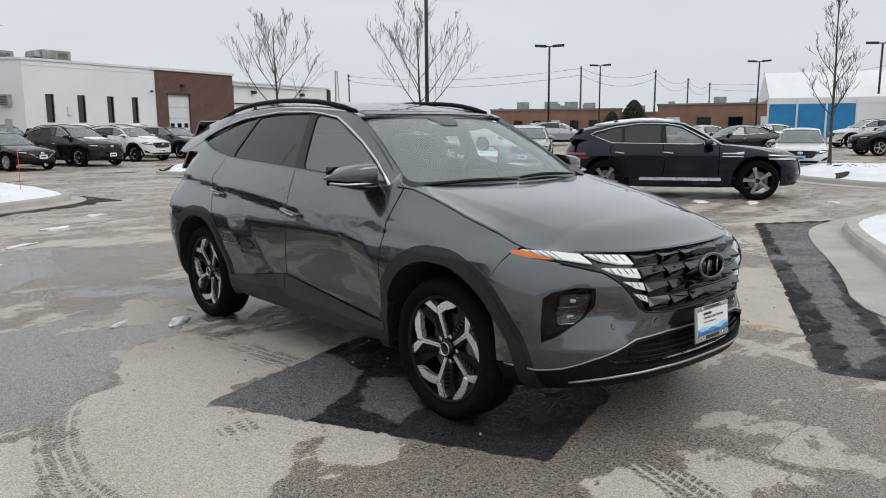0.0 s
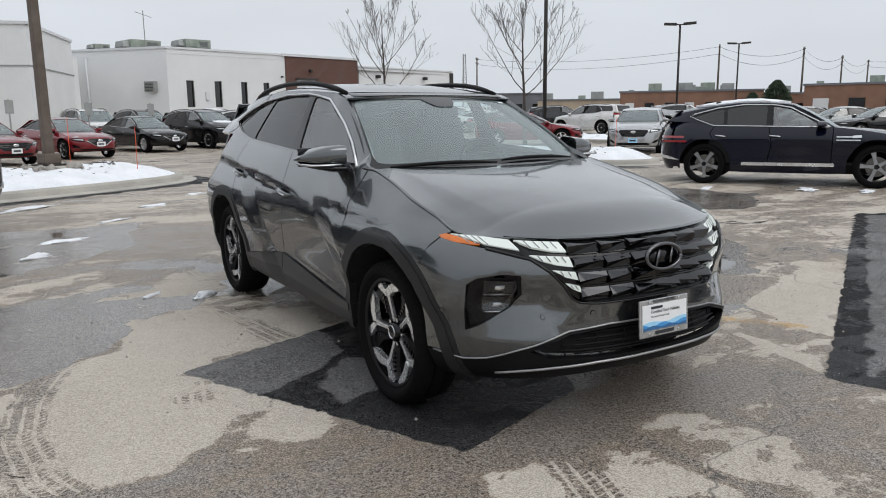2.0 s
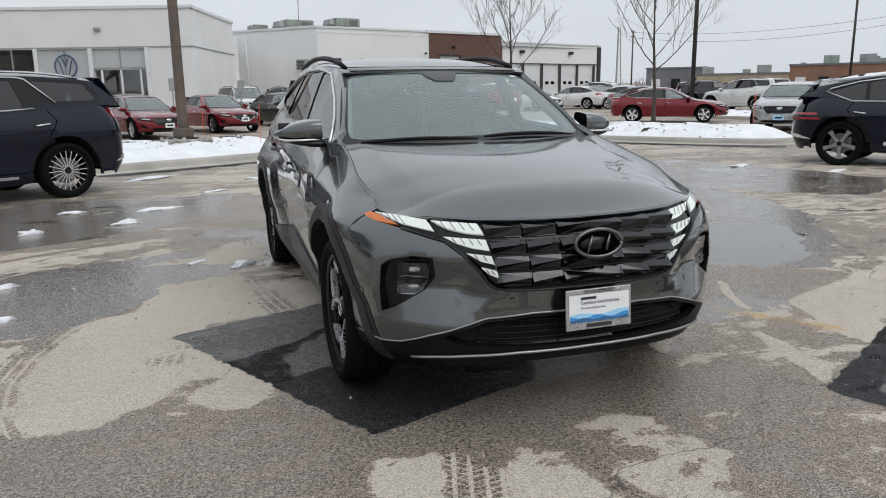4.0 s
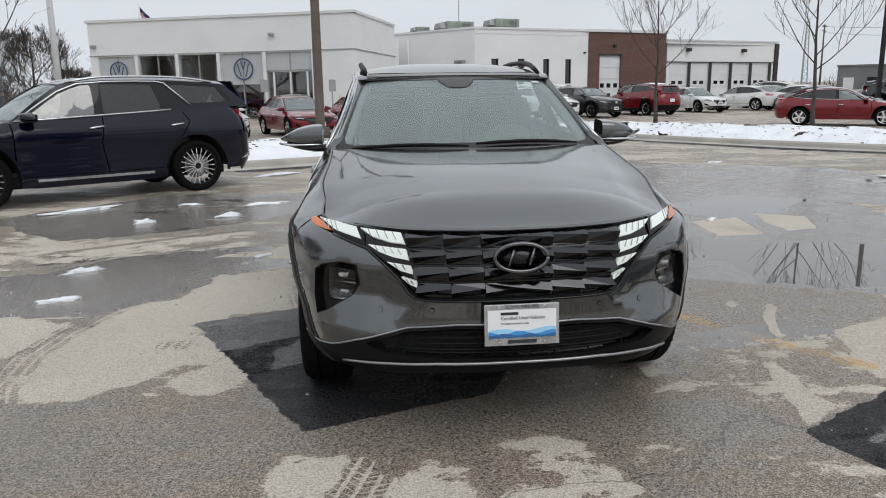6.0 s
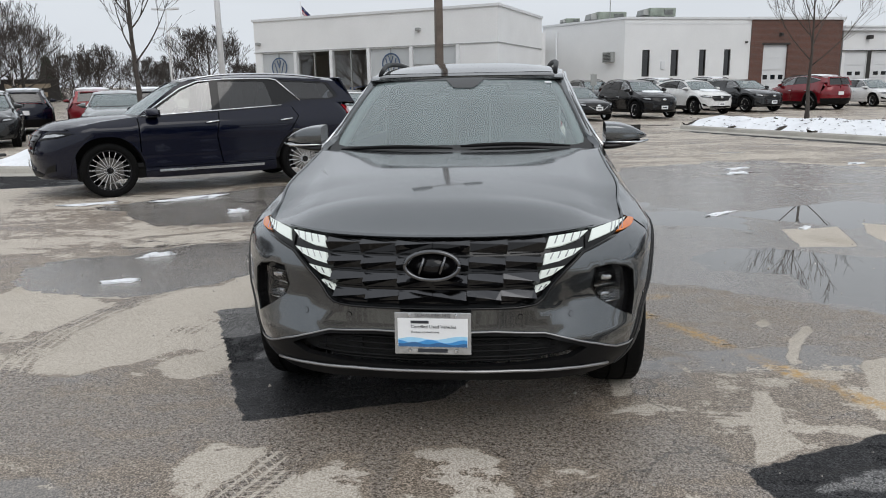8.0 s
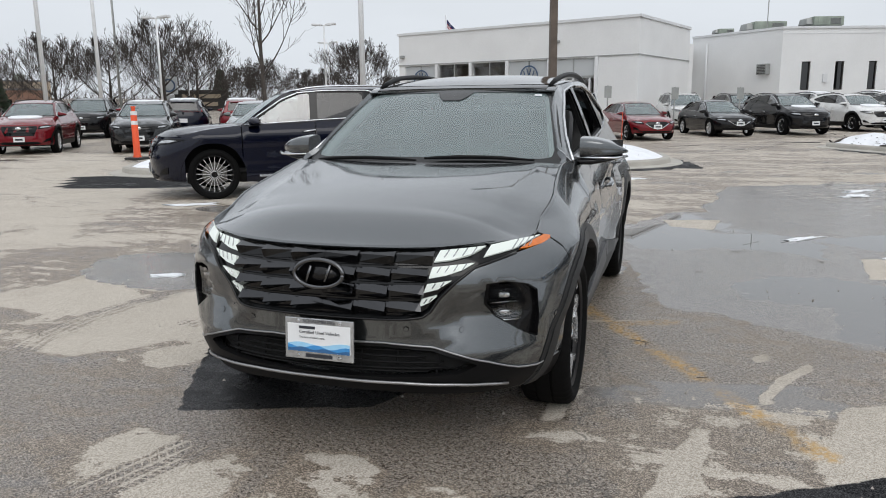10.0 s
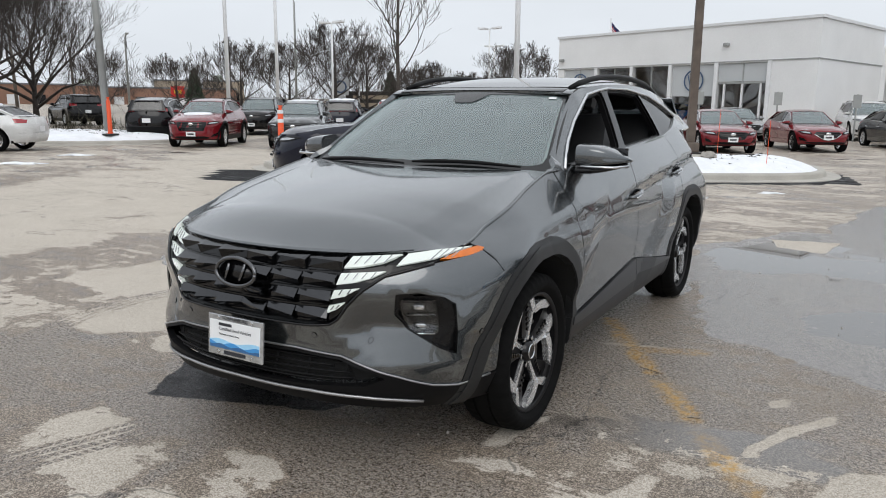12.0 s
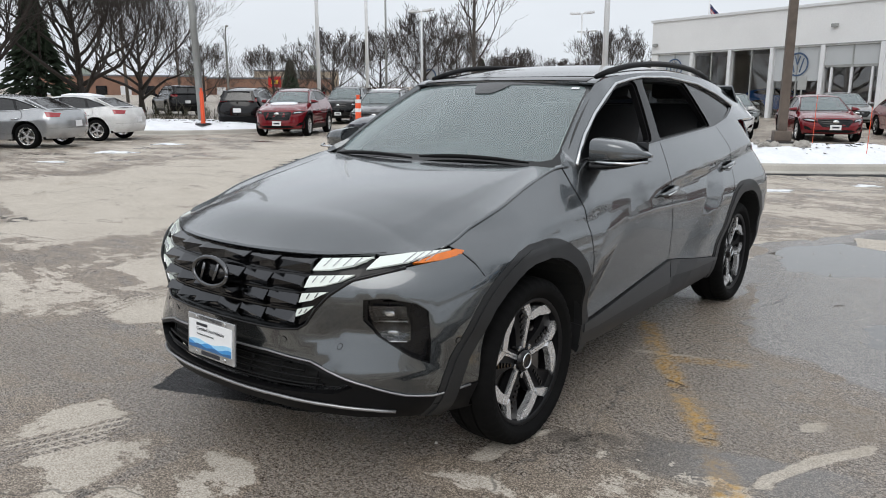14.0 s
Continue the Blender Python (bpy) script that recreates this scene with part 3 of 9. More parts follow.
class Sculpted(Shape):
    """The same skin with pressed lines on the doors and fenders, a hollow beside the grille and a ridged hood."""
    @staticmethod
    def undercut(drop, depth, near, far):
        """How far the skin tucks in, drop metres below a pressed line."""
        if drop <= 0:
            return 0.0
        return depth * drop / near if drop < near else depth * clamp(1 - (drop - near) / far)

    crease, swell = 0.0, 0.046
    front_plane = lambda self, z: -0.50 - 0.90 * (0.85 - z)
    rear_plane = lambda self, z: 0.75 - 1.0 * (0.93 - z)
    rear_line = lambda self, y: 0.950 + 0.072 * y
    front_line = lambda self, y: 0.955 + 0.055 * (y + 0.48)

    def folds(self):
        """The pressed lines of one side as (y, z) paths."""
        zs = (0.36, 0.95)
        out = [[(g(z) + d, z) for z in zs] for g, ds in ((self.front_plane, (0.0, -0.25)), (self.rear_plane, (0.0, 0.25))) for d in ds]
        for g, ya, yb in ((self.rear_line, -0.22, 2.05), (self.front_line, -1.6, -0.42)):
            out += [[(ya, g(ya)), (yb, g(yb))], [(ya, g(ya) - 0.06), (yb, g(yb) - 0.06)]]
        return out

    def half(self, y, z):
        x = Shape.half(self, y, z)
        low = clamp((z - 0.24) / 0.34) * clamp((1.04 - z) / 0.42)
        x += self.swell * low * max(clamp((self.front_plane(z) - y) / 0.25), clamp((y - self.rear_plane(z)) / 0.25))
        x -= self.undercut(self.rear_line(y) - z, 0.022 * clamp((y + 0.22) / 0.55) * clamp((2.25 - y) / 0.3), 0.06, 0.22)
        x -= self.undercut(self.front_line(y) - z, 0.021 * clamp((-0.42 - y) / 0.4) * clamp((y + 1.62) / 0.3), 0.06, 0.16)
        x += 0.030 * clamp((0.82 - z) / 0.30) * clamp((z - 0.30) / 0.15) * clamp((-1.70 - y) / 0.25)
        return x

    def _at(self, u, z):
        p = Shape._at(self, u, z)
        if abs(u) < 1.05 and 0.40 < z < 0.76:
            a = abs(p[0])
            tuck = 0.034 * clamp((0.602 - z) / 0.10) * clamp((z - 0.40) / 0.07) * clamp((0.60 - a) / 0.16)
            mid = 0.585 + 0.12 * (a - 0.5)
            low, high = 0.445, 0.735
            v = clamp((z - low) / (mid - low)) if z < mid else clamp((high - z) / (high - mid))
            p = (p[0], p[1] + max(tuck, 0.055 * v * clamp((a - 0.36) / 0.14) * clamp((0.83 - a) / 0.12)), p[2])
        return p

    def hood_at(self, x, y):
        h, c, e = self.hood_edge(y), table(y, self.hood_line), table(max(y, self.hood_y), self.top_z)
        t = abs(x) / h
        z = c - (c - e) * t ** 2.4 - 0.025 * max(0.0, t - 0.62) * (1 - t)
        ridge = 0.56 + 0.085 * clamp((y - self.hood_y) / 0.9)
        z -= 0.13 * max(0.0, abs(x) - ridge) * clamp((1 - t) * 7) * clamp((y + 2.05) / 0.3)
        d = clamp((y - self.lip(x)) / 0.26)
        return (x, y, self.lip_z + 0.002 + (z - self.lip_z) * (1 - (1 - d) ** 2.6))


class Skin:
    """place(a, b) for sheet(): a surface on one side of a car, some way out from the skin."""
    def __init__(self, fn, side=1, out=0.0):
        self.fn, self.side, self.out, self.flip = fn, side, out, side < 0

    def raw(self, a, b):
        p = self.fn(a, b)
        return Vector((p[0] * self.side, p[1], p[2]))

    def __call__(self, a, b):
        p = self.raw(a, b)
        if self.out:
            e = 0.004
            n = (self.raw(a + e, b) - self.raw(a - e, b)).cross(self.raw(a, b + e) - self.raw(a, b - e))
            if n.length > 1e-12:
                p = p + n.normalized() * (-self.out if self.flip else self.out)
        return p


def arch_loop(y, z, r, flat=0.97, n=20, foot=-0.2):
    """A wheel arch's outline, slightly faceted, open downwards to foot."""
    pts = []
    for k in range(n + 1):
        a = math.pi * (1.0 - k / n)
        rr = r * (flat + (1 - flat) * abs(math.cos(3 * a)))
        pts.append((y + rr * math.cos(a), z + rr * math.sin(a) * 1.0))
    return pts + [(y + r * 1.02, z + foot), (y - r * 1.02, z + foot)]


def wheel_parts(parent, name, at, side, r, width, style, step=0, spin=0.0):
    """A wheel on one side of a car: tyre with tread, rim with spokes, hub, brake disc."""
    wheel = new(name)
    wheel.parent = parent
    wheel.matrix_local = Matrix.Translation(at) @ (Matrix.Rotation(math.pi, 4, "Z") if side < 0 else Matrix())
    n, rim = 48, r * style.get("rim", 0.665)
    w = width / 2
    bm = bmesh.new()
    prof = [(-w * 0.80, rim * 0.99), (-w * 0.97, rim * 1.08), (-w, rim + (r - rim) * 0.55), (-w * 0.92, r - 0.018), (-w * 0.76, r - 0.004),
            (-w * 0.36, r), (-w * 0.34, r - 0.009), (-w * 0.27, r - 0.009), (-w * 0.25, r), (w * 0.25, r), (w * 0.27, r - 0.009), (w * 0.34, r - 0.009), (w * 0.36, r),
            (w * 0.76, r - 0.004), (w * 0.92, r - 0.018), (w, rim + (r - rim) * 0.55), (w * 0.985, rim + (r - rim) * 0.3), (w * 0.97, rim * 1.08), (w * 0.80, rim * 0.99)]
    rounds = 1 if step else 3
    add_lathe(bm, prof, n * rounds)
    if not step:
        bm.verts.ensure_lookup_table()
        for row in (3, 4, 13, 14):
            for i in range(n * rounds):
                if i % 3 == (0 if row < 8 else 1):
                    v = bm.verts[row * n * rounds + i]
                    f = 1 - 0.007 / r
                    v.co.y, v.co.z = v.co.y * f, v.co.z * f
    bmesh.ops.recalc_face_normals(bm, faces=bm.faces)
    part("tyre", bm, TYRE, wheel, angle=35)
    bm = bmesh.new()
    add_lathe(bm, [(-w * 0.7, rim * 0.96), (w * 0.55, rim * 0.93), (w * 0.80, rim * 1.0), (w * 0.84, rim * 0.985), (w * 0.74, rim * 0.93)], n)
    part("rim", bm, ALLOY_DARK if style["kind"] == "blade" or style.get("barrel") else ALLOY, wheel, smooth=True)
    bm = bmesh.new()
    add_lathe(bm, [(-w * 0.1, 0.02), (-w * 0.1, rim * (0.62 if step < 2 else 0.9)), (w * 0.05, rim * (0.62 if step < 2 else 0.9)), (w * 0.05, 0.02)], 28)
    part("brake_disc", bm, BRAKE if step < 2 else HOLLOW, wheel)
    if step < 2:
        part("brake_caliper", box((0.06, 0.07, rim * 0.8), (w * 0.05, rim * 0.52, 0.0), bevel=0.012), BRAKE, wheel)
    count = style["spokes"]
    face = w * 0.70

    def spoke(poly, x0, x1, a, taper=0.0):
        rot = Matrix.Rotation(a, 4, "X")
        return prism(poly, x1 - x0, lambda p, q, c: rot @ Vector((x0 + c + taper * (math.hypot(p, q) / rim - 0.9), p, q)))

    R = rim
    for k in range(count):
        a = spin + k * math.tau / count
        if style["kind"] == "blade":
            turned = lambda rows: [(q * R * math.sin(radians(p)), q * R * math.cos(radians(p))) for p, q in rows]
            spokes = [("spoke_arm", turned([(-50, 0.17), (30, 0.17), (7, 0.62), (3, 0.70), (-8, 0.86), (-27, 0.93), (-36, 0.93), (-31, 0.60)]), face - 0.052, face - 0.020, ALLOY_DARK),
                      ("spoke_stem", turned([(-14, 0.15), (-2, 0.15), (-0.6, 0.45), (-0.4, 0.72), (-4.0, 0.72), (-4.6, 0.45)]), face - 0.030, face - 0.010, ALLOY),
                      ("spoke_stem", turned([(2, 0.15), (14, 0.15), (4.6, 0.45), (4.0, 0.72), (0.4, 0.72), (0.6, 0.45)]), face - 0.030, face - 0.010, ALLOY),
                      ("long_facet", turned([(0.5, 0.775), (13, 0.86), (27, 0.965), (40, 0.972), (36, 0.86), (19, 0.735), (4, 0.64)]), face - 0.030, face - 0.001, ALLOY),
                      ("short_facet", turned([(-0.5, 0.775), (-9, 0.955), (-17, 0.975), (-19, 0.945), (-13, 0.80), (-4, 0.66)]), face - 0.030, face - 0.003, ALLOY)]
        elif style["kind"] == "multi":
            spokes = [("spoke", [(-0.035 * R, 0.14 * R), (0.035 * R, 0.14 * R), (0.075 * R, 0.95 * R), (0.035 * R, 0.97 * R), (0.0, 0.55 * R), (-0.035 * R, 0.97 * R), (-0.075 * R, 0.95 * R)], face - 0.02, face, ALLOY)]
        elif style["kind"] == "fan":
            spokes = [("spoke", [(-0.015 * R, 0.16 * R), (0.018 * R, 0.16 * R), (0.046 * R, 0.55 * R), (0.066 * R, 0.96 * R), (0.030 * R, 0.97 * R), (0.018 * R, 0.55 * R)], face - 0.012, face, ALLOY)]
        elif style["kind"] == "grey":
            spokes = [("spoke", [(-0.12 * R, 0.14 * R), (0.12 * R, 0.14 * R), (0.09 * R, 0.5 * R), (0.19 * R, 0.96 * R), (-0.11 * R, 0.96 * R), (-0.08 * R, 0.5 * R)], face - 0.03, face, ALLOY_GREY)]
        elif style["kind"] == "dark":
            spokes = [("spoke", [(-0.07 * R, 0.14 * R), (0.07 * R, 0.14 * R), (0.11 * R, 0.97 * R), (-0.11 * R, 0.97 * R)], face - 0.025, face, ALLOY_DARK)]
        else:
            spokes = [("spoke", [(-0.09 * R, 0.14 * R), (0.09 * R, 0.14 * R), (0.17 * R, 0.96 * R), (-0.17 * R, 0.96 * R)], face - 0.03, face, ALLOY)]
        for nm, poly, x0, x1, mt in spokes:
            part(nm, spoke(poly, x0, x1, a, 0.022 if style["kind"] == "blade" else 0.0), mt, wheel)
        if not step:
            for g in range(5):
                q = (0.38 + 0.085 * g) * R
                rot = Matrix.Rotation(a, 4, "X")
                part("spoke_rib", box((0.008, 0.085 * R * (0.6 + 0.12 * g), 0.010), rot @ Vector((face - 0.017, -0.150 * R - 0.018 * R * g, q)), rot @ Matrix.Rotation(0.5, 4, "X")), GLOSS_BLACK, wheel)
    bm = bmesh.new()
    add_lathe(bm, [(face - 0.05, 0.19 * R), (face - 0.012, 0.18 * R), (face - 0.002, 0.13 * R), (face - 0.004, 0.10 * R), (face - 0.004, 0.001)], 20)
    part("hub_cap", bm, GLOSS_BLACK if style["kind"] in ("blade", "fan", "grey") else ALLOY, wheel, smooth=True)
    if not step:
        for k in range(5):
            a = spin + (k + 0.5) * math.tau / 5
            bm = bmesh.new()
            add_lathe(bm, [(face - 0.05, 0.045 * R), (face - 0.02, 0.045 * R), (face - 0.018, 0.001)], 10, at=(0, 0.24 * R * math.sin(-a), 0.24 * R * math.cos(a)))
            part("wheel_nut", bm, CHROME, wheel)
        bm = bmesh.new()
        add_lathe(bm, [(face - 0.003, 0.105 * R), (face + 0.001, 0.115 * R), (face + 0.001, 0.125 * R), (face - 0.003, 0.13 * R)], 24)
        part("hub_ring", bm, CHROME, wheel, smooth=True)
    return wheel


def side_place(shape):
    return lambda y, z: shape.at(shape.u_of_y(y, z), z)


def rounded(poly, r=0.035):
    """The polygon with its corners cut short and round."""
    out, n = [], len(poly)
    for k in range(n):
        a, b, c = (Vector(poly[(k + j) % n]) for j in (-1, 0, 1))
        p, q = b + (a - b).normalized() * min(r, (a - b).length * 0.4), b + (c - b).normalized() * min(r, (c - b).length * 0.4)
        out += [tuple(p.lerp(b, 0.0)), tuple((p + q) * 0.25 + b * 0.5), tuple(q)]
    return out


def seat(parent, name, at, width, material_):
    s = new(name)
    s.parent = parent
    s.matrix_local = Matrix.Translation(at)
    part("cushion", box((width, 0.5, 0.16), (0, 0, 0.0), bevel=0.05), material_, s, angle=50)
    part("backrest", box((width, 0.16, 0.62), (0, 0.30, 0.36), Matrix.Rotation(radians(-14), 4, "X"), bevel=0.06), material_, s, angle=50)
    for dx in ((0,) if width < 0.7 else (-0.38, 0.38)):
        part("headrest", box((0.25, 0.10, 0.17), (dx, 0.41, 0.78), Matrix.Rotation(radians(-10), 4, "X"), bevel=0.04), material_, s, angle=50)


def build_car(name, label, m, shape, paint, wheels, step=0.12, hero=False, category="car", group="parked cars", front="plain", rails=True, open_left=False, chrome=True,
              seat_at=None, plate="bars", cladding=True, snow="", wide=0.235, tail_light="bar", spin=0.3, sill=None):
    """A parked car that faces -y in its own frame."""
    car = empty(name, m, label, category, group)
    wb, r = shape.wheelbase, shape.radius
    fy, ry, zh = -wb / 2, wb / 2, r - 0.006
    tail_y = table(0.8, shape.tail)
    fine = step
    a_in, a_out = r * 1.27, r * 1.27 + (0.078 if cladding else 0.03)
    clad = CLADDING if cladding else paint
    far = step > 0.13
    d0, d1 = shape.door or fy + 0.44, shape.split
    d2 = ry - 0.08
    sill_top = lambda y: 0.396 + 0.112 * clamp((y + 0.85) / 1.0) - 0.115 * clamp((y - 0.155) / 0.8) if hero else 0.40
    gap = 0.004 if hero else 0.008
    for side, word in ((1, "left"), (-1, "right")):
        S = Skin(side_place(shape), side)
        outf, outr = arch_loop(fy, zh, a_out - 0.01, foot=-0.4), arch_loop(ry, zh, a_out - 0.01, foot=-0.4)
        top = lambda y: table(y, shape.top_z) - 0.001
        bs = fy - (0.36 if hero else 0.42)
        folds = shape.folds() if hero else ()
        # fender
        y_tip = shape.hood_y + 0.006
        ys = [y_tip + (d0 - gap - y_tip) * k / 16 for k in range(17)]
        nose_edge = [(bs, 0.60), (bs, 0.79), (bs - 0.03, 0.868), (bs - 0.055, 0.893)] if hero else [(bs, 0.55), (bs, top(bs) - 0.05)]
        poly = [*[(y, top(y)) for y in ys], (d0 - gap, 0.40), (d0 - gap - 0.12, 0.36), *nose_edge]
        sheet("fender", poly, S, paint, car, cuts=[outf], step=fine, lines=folds)
        # doors
        cut = [outr]
        f_door = [(d0 + gap, sill_top(d0)), (d0 + gap, top(d0) - 0.15), (d0 + gap, top(d0 + gap))] + [(y, top(y)) for y in [d0 + 0.1 + (d1 - gap - d0 - 0.1) * k / 8 for k in range(9)]] + [(d1 - 0.07 - gap, 0.80), (d1 - gap, sill_top(d1))]
        door = sheet("front_door", f_door, S, paint, car, cuts=[outf], step=fine, lines=folds)
        r_door = [(d1 + gap, sill_top(d1)), (d1 - 0.07 + gap, 0.80), (d1 + gap, top(d1))] + [(y, top(y)) for y in [d1 + 0.1 + (d2 - 0.08 - d1 - 0.1) * k / 8 for k in range(9)]] + [(d2, top(d2) - 0.147), (d2 - 0.13, top(d2) - 0.337), (d2 - 0.30, top(d2) - 0.517), (d2 - 0.36, sill_top(0.94))]
        rdoor = sheet("rear_door", r_door, S, paint, car, cuts=cut, step=fine, lines=folds)
        q_end = tail_y - shape.tail_len * 0.55
        quarter = [(d2 - 0.36 + gap * 2, sill_top(0.94)), (d2 - 0.30 + gap * 2, top(d2) - 0.517), (d2 - 0.13 + gap * 2, top(d2) - 0.337), (d2 + gap * 2, top(d2) - 0.147), (d2 - 0.08 + gap * 2, top(d2 - 0.08))] + [(y, top(y)) for y in [d2 + (q_end - d2) * k / 8 for k in range(9)]] + [(q_end, 0.32), (d2 + 0.3, 0.32)]
        sheet("quarter_panel", quarter, S, paint, car, cuts=cut, step=fine, lines=folds)
        # door handles
        for dd, hy, hz in ((door, d1 - 0.12, 0.915), (rdoor, d2 - 0.16 if hero else d2 - 0.2, 0.975)):
            hz = hz if hero else min(shape.shoulder + 0.07, top(hy) - 0.06)
            n = Vector(S(hy, hz))
            pts = [Vector(S(hy + dy, hz + 0.012 * (dy / 0.1))) + Vector((side * o, 0, 0)) for dy, o in ((-0.11, -0.002), (-0.085, 0.028), (0.0, 0.036), (0.085, 0.028), (0.11, -0.002))]
            bm = tube(pts, [0.008, 0.013, 0.015, 0.013, 0.008], 8)
            hd = part("door_handle", bm, CHROME if (chrome and not hero) else paint, dd, smooth=True)
            if hero:
                cup = [(hy + 0.085 * math.cos(a), hz - 0.006 + 0.036 * math.sin(a)) for a in [k * math.tau / 16 for k in range(16)]]
                sheet("handle_cup", cup, Skin(side_place(shape), side, 0.0015), GLOSS_BLACK, dd, step=0.03, skirt=0.0)
                part("handle_trim", tube([p + Vector((side * 0.012, 0, -0.004)) for p in pts[1:4]], 0.005, 6), CHROME, dd, smooth=True)
        # wheel arches, inner wells, sill
        for y, nm in ((fy, "front"), (ry, "rear")):
            o, i = arch_loop(y, zh, a_out, foot=-0.09), arch_loop(y, zh, a_in, foot=-0.3)
            sheet("wheel_arch", [p for p in o], Skin(side_place(shape), side, 0.004), ARCH_GREY if hero else clad, car, cuts=[i], step=fine * 0.8, skirt=0.03)
            if hero:
                o2 = arch_loop(y, zh, a_in + 0.055, foot=-0.09)
                sheet("arch_lip", o2, Skin(side_place(shape), side, 0.009), ARCH_GREY, car, cuts=[i], step=fine * 0.8, skirt=0.04)
            bm = bmesh.new()
            ring0 = [Vector(S(p[0], p[1])) for p in i[:21]]
            va = [bm.verts.new(v) for v in ring0]
            vb = [bm.verts.new((side * 0.52, v.y, v.z)) for v in ring0]
            for k in range(20):
                bm.faces.new((va[k], va[k + 1], vb[k + 1], vb[k]))
            bm.faces.new(vb)
            part("wheel_well", bm, HOLLOW, car)
        zb = 0.275 if hero else 0.24
        ys = [fy + a_in * 0.98 + (ry - fy - 2 * a_in * 0.98) * k / 10 for k in range(11)]
        sill_poly = [(y, zb + (0.02 if k in (0, 10) else 0)) for k, y in enumerate(ys)] + [(y, sill_top(y) - gap) for y in reversed(ys)]
        sheet("sill", sill_poly, Skin(side_place(shape), side, 0.008), ARCH_GREY if hero else clad, car, step=fine, skirt=0.05)
        if hero:
            for y0, y1 in ((ys[0] + 0.03, d1 - gap), (d1 + gap, ys[-1] - 0.02)):
                n = 8
                yy = [y0 + (y1 - y0) * k / n for k in range(n + 1)]
                w0, w1 = (0.04, 0.13) if y0 < 0 else (0.10, 0.015)
                face = [(y, sill_top(y) - gap - w0 - (w1 - w0) * (y - y0) / (y1 - y0)) for y in yy] + [(y, sill_top(y) - gap) for y in reversed(yy)]
                sheet("sill_facet", face, Skin(side_place(shape), side, 0.014), SILL_GREY, car, step=fine, skirt=0.02)
        elif sill:
            face = [(y, shape.trim[0]) for y in ys[1:-1]] + [(y, shape.trim[1]) for y in reversed(ys[1:-1])]
            ue = shape.u_of_y(tail_y - shape.tail_len * 0.9, 0.5)
            sheet("bumper_trim", [(ue - 0.02, 0.455), (ue + 0.75, 0.50), (ue + 0.75, 0.56), (ue + 0.3, 0.535)], Skin(lambda u, z: shape.at(u, z), side, 0.014), sill, car, step=fine, skirt=0.015)
            sheet("sill_trim", face, Skin(side_place(shape), side, 0.018), sill, car, step=fine, skirt=0.01)
        # cabin side: pillars with window openings
        C = Skin(shape.cabin, side)
        g = shape.glass
        outline = [(y, table(y, shape.top_z) - 0.004) for y in [shape.cowl_y + 0.10 + (g["end"] - shape.cowl_y - 0.10) * k / 16 for k in range(17)]]
        if not shape.deck:
            outline[-1:] = [(y, table(y, shape.top_z) - 0.004) for y in (g["end"], shape.rear_glass[2] - 0.03)] + [(shape.rear_glass[0] + 0.01, table(shape.rear_glass[0], shape.edge_z) - 0.03)]
        outline += [(y, table(y, shape.edge_z)) for y in [g["end"] - (g["end"] - shape.header_y) * k / 16 for k in range(17)]]
        outline += [(y, table(y, shape.edge_z) + 0.004) for y in (shape.header_y - 0.15, shape.header_y - 0.3, shape.header_y - 0.45)]
        win = [rounded(p) for p in g["panes"]]
        frame_out = rounded(g["frame"])
        sheet("cabin_frame", outline, C, paint, car, cuts=[frame_out], step=fine, skirt=0.03)
        sheet("pillar_trim", frame_out, Skin(shape.cabin, side, -0.006), GLOSS_BLACK, car, cuts=win, step=fine, skirt=0.03)
        for k, p in enumerate(win):
            if open_left and side > 0 and k < 2:
                seal = [((y - sum(q[0] for q in p) / len(p)) * 0.955 + sum(q[0] for q in p) / len(p), (z - sum(q[1] for q in p) / len(p)) * 0.95 + sum(q[1] for q in p) / len(p)) for y, z in p]
                sheet("window_seal", p, Skin(shape.cabin, side, -0.02), CLADDING, car, cuts=[seal], step=fine, skirt=0.03)
                continue
            sheet("side_window", p, Skin(shape.cabin, side, -0.012), (GLASS_SIDE if k == 0 else GLASS_DARK), car, step=fine, skirt=0.0)
        if chrome:
            low = [Vector(C(*p)) + Vector((side * 0.004, 0, 0)) for p in g["chrome"]]
            part("window_trim", tube(low, 0.009 if hero else 0.014, 6), CHROME, car, smooth=True)
        # mirror
        mir = new("door_mirror")
        mir.parent = car
        mc = Vector(S(d0 + 0.12, top(d0 + 0.12)))
        mir.matrix_local = Matrix.Translation((side * (mc.x * side + 0.145), d0 + 0.28 if hero else d0 + 0.22, mc.z + 0.045))

        def housing(nm, mat, lower):
            """A tapered shell: upper cap or lower base, swept back towards its tip."""
            bm, rings = bmesh.new(), []
            for k in range(10):
                t = k / 9
                o = -0.120 + 0.245 * t
                top_, bot = 0.070 - 0.056 * t ** 2.2, -0.036 + 0.012 * t ** 2
                if lower:
                    top_, bot = -0.037 + 0.012 * t ** 2, -0.074 + 0.045 * t ** 2
                front_, rear = -0.112 + 0.115 * t ** 3, 0.052 + 0.010 * t
                tip = 1 - 0.72 * t ** 5
                zc, zh_, yc, yh = (top_ + bot) / 2, (top_ - bot) / 2 * tip, (front_ + rear) / 2, (rear - front_) / 2 * tip
                ring = []
                for i in range(24):
                    a = i * math.tau / 24
                    c, v = math.cos(a), math.sin(a)
                    e = 0.45 if not lower else 0.6
                    y = yc + yh * math.copysign(abs(c) ** e, c)
                    lift = 0.25 * zh_ * clamp((y - front_) / (rear - front_)) if v > 0 else 0.0
                    ring.append(bm.verts.new((side * o, y, zc + (zh_ + lift) * math.copysign(abs(v) ** e, v))))
                rings.append(ring)
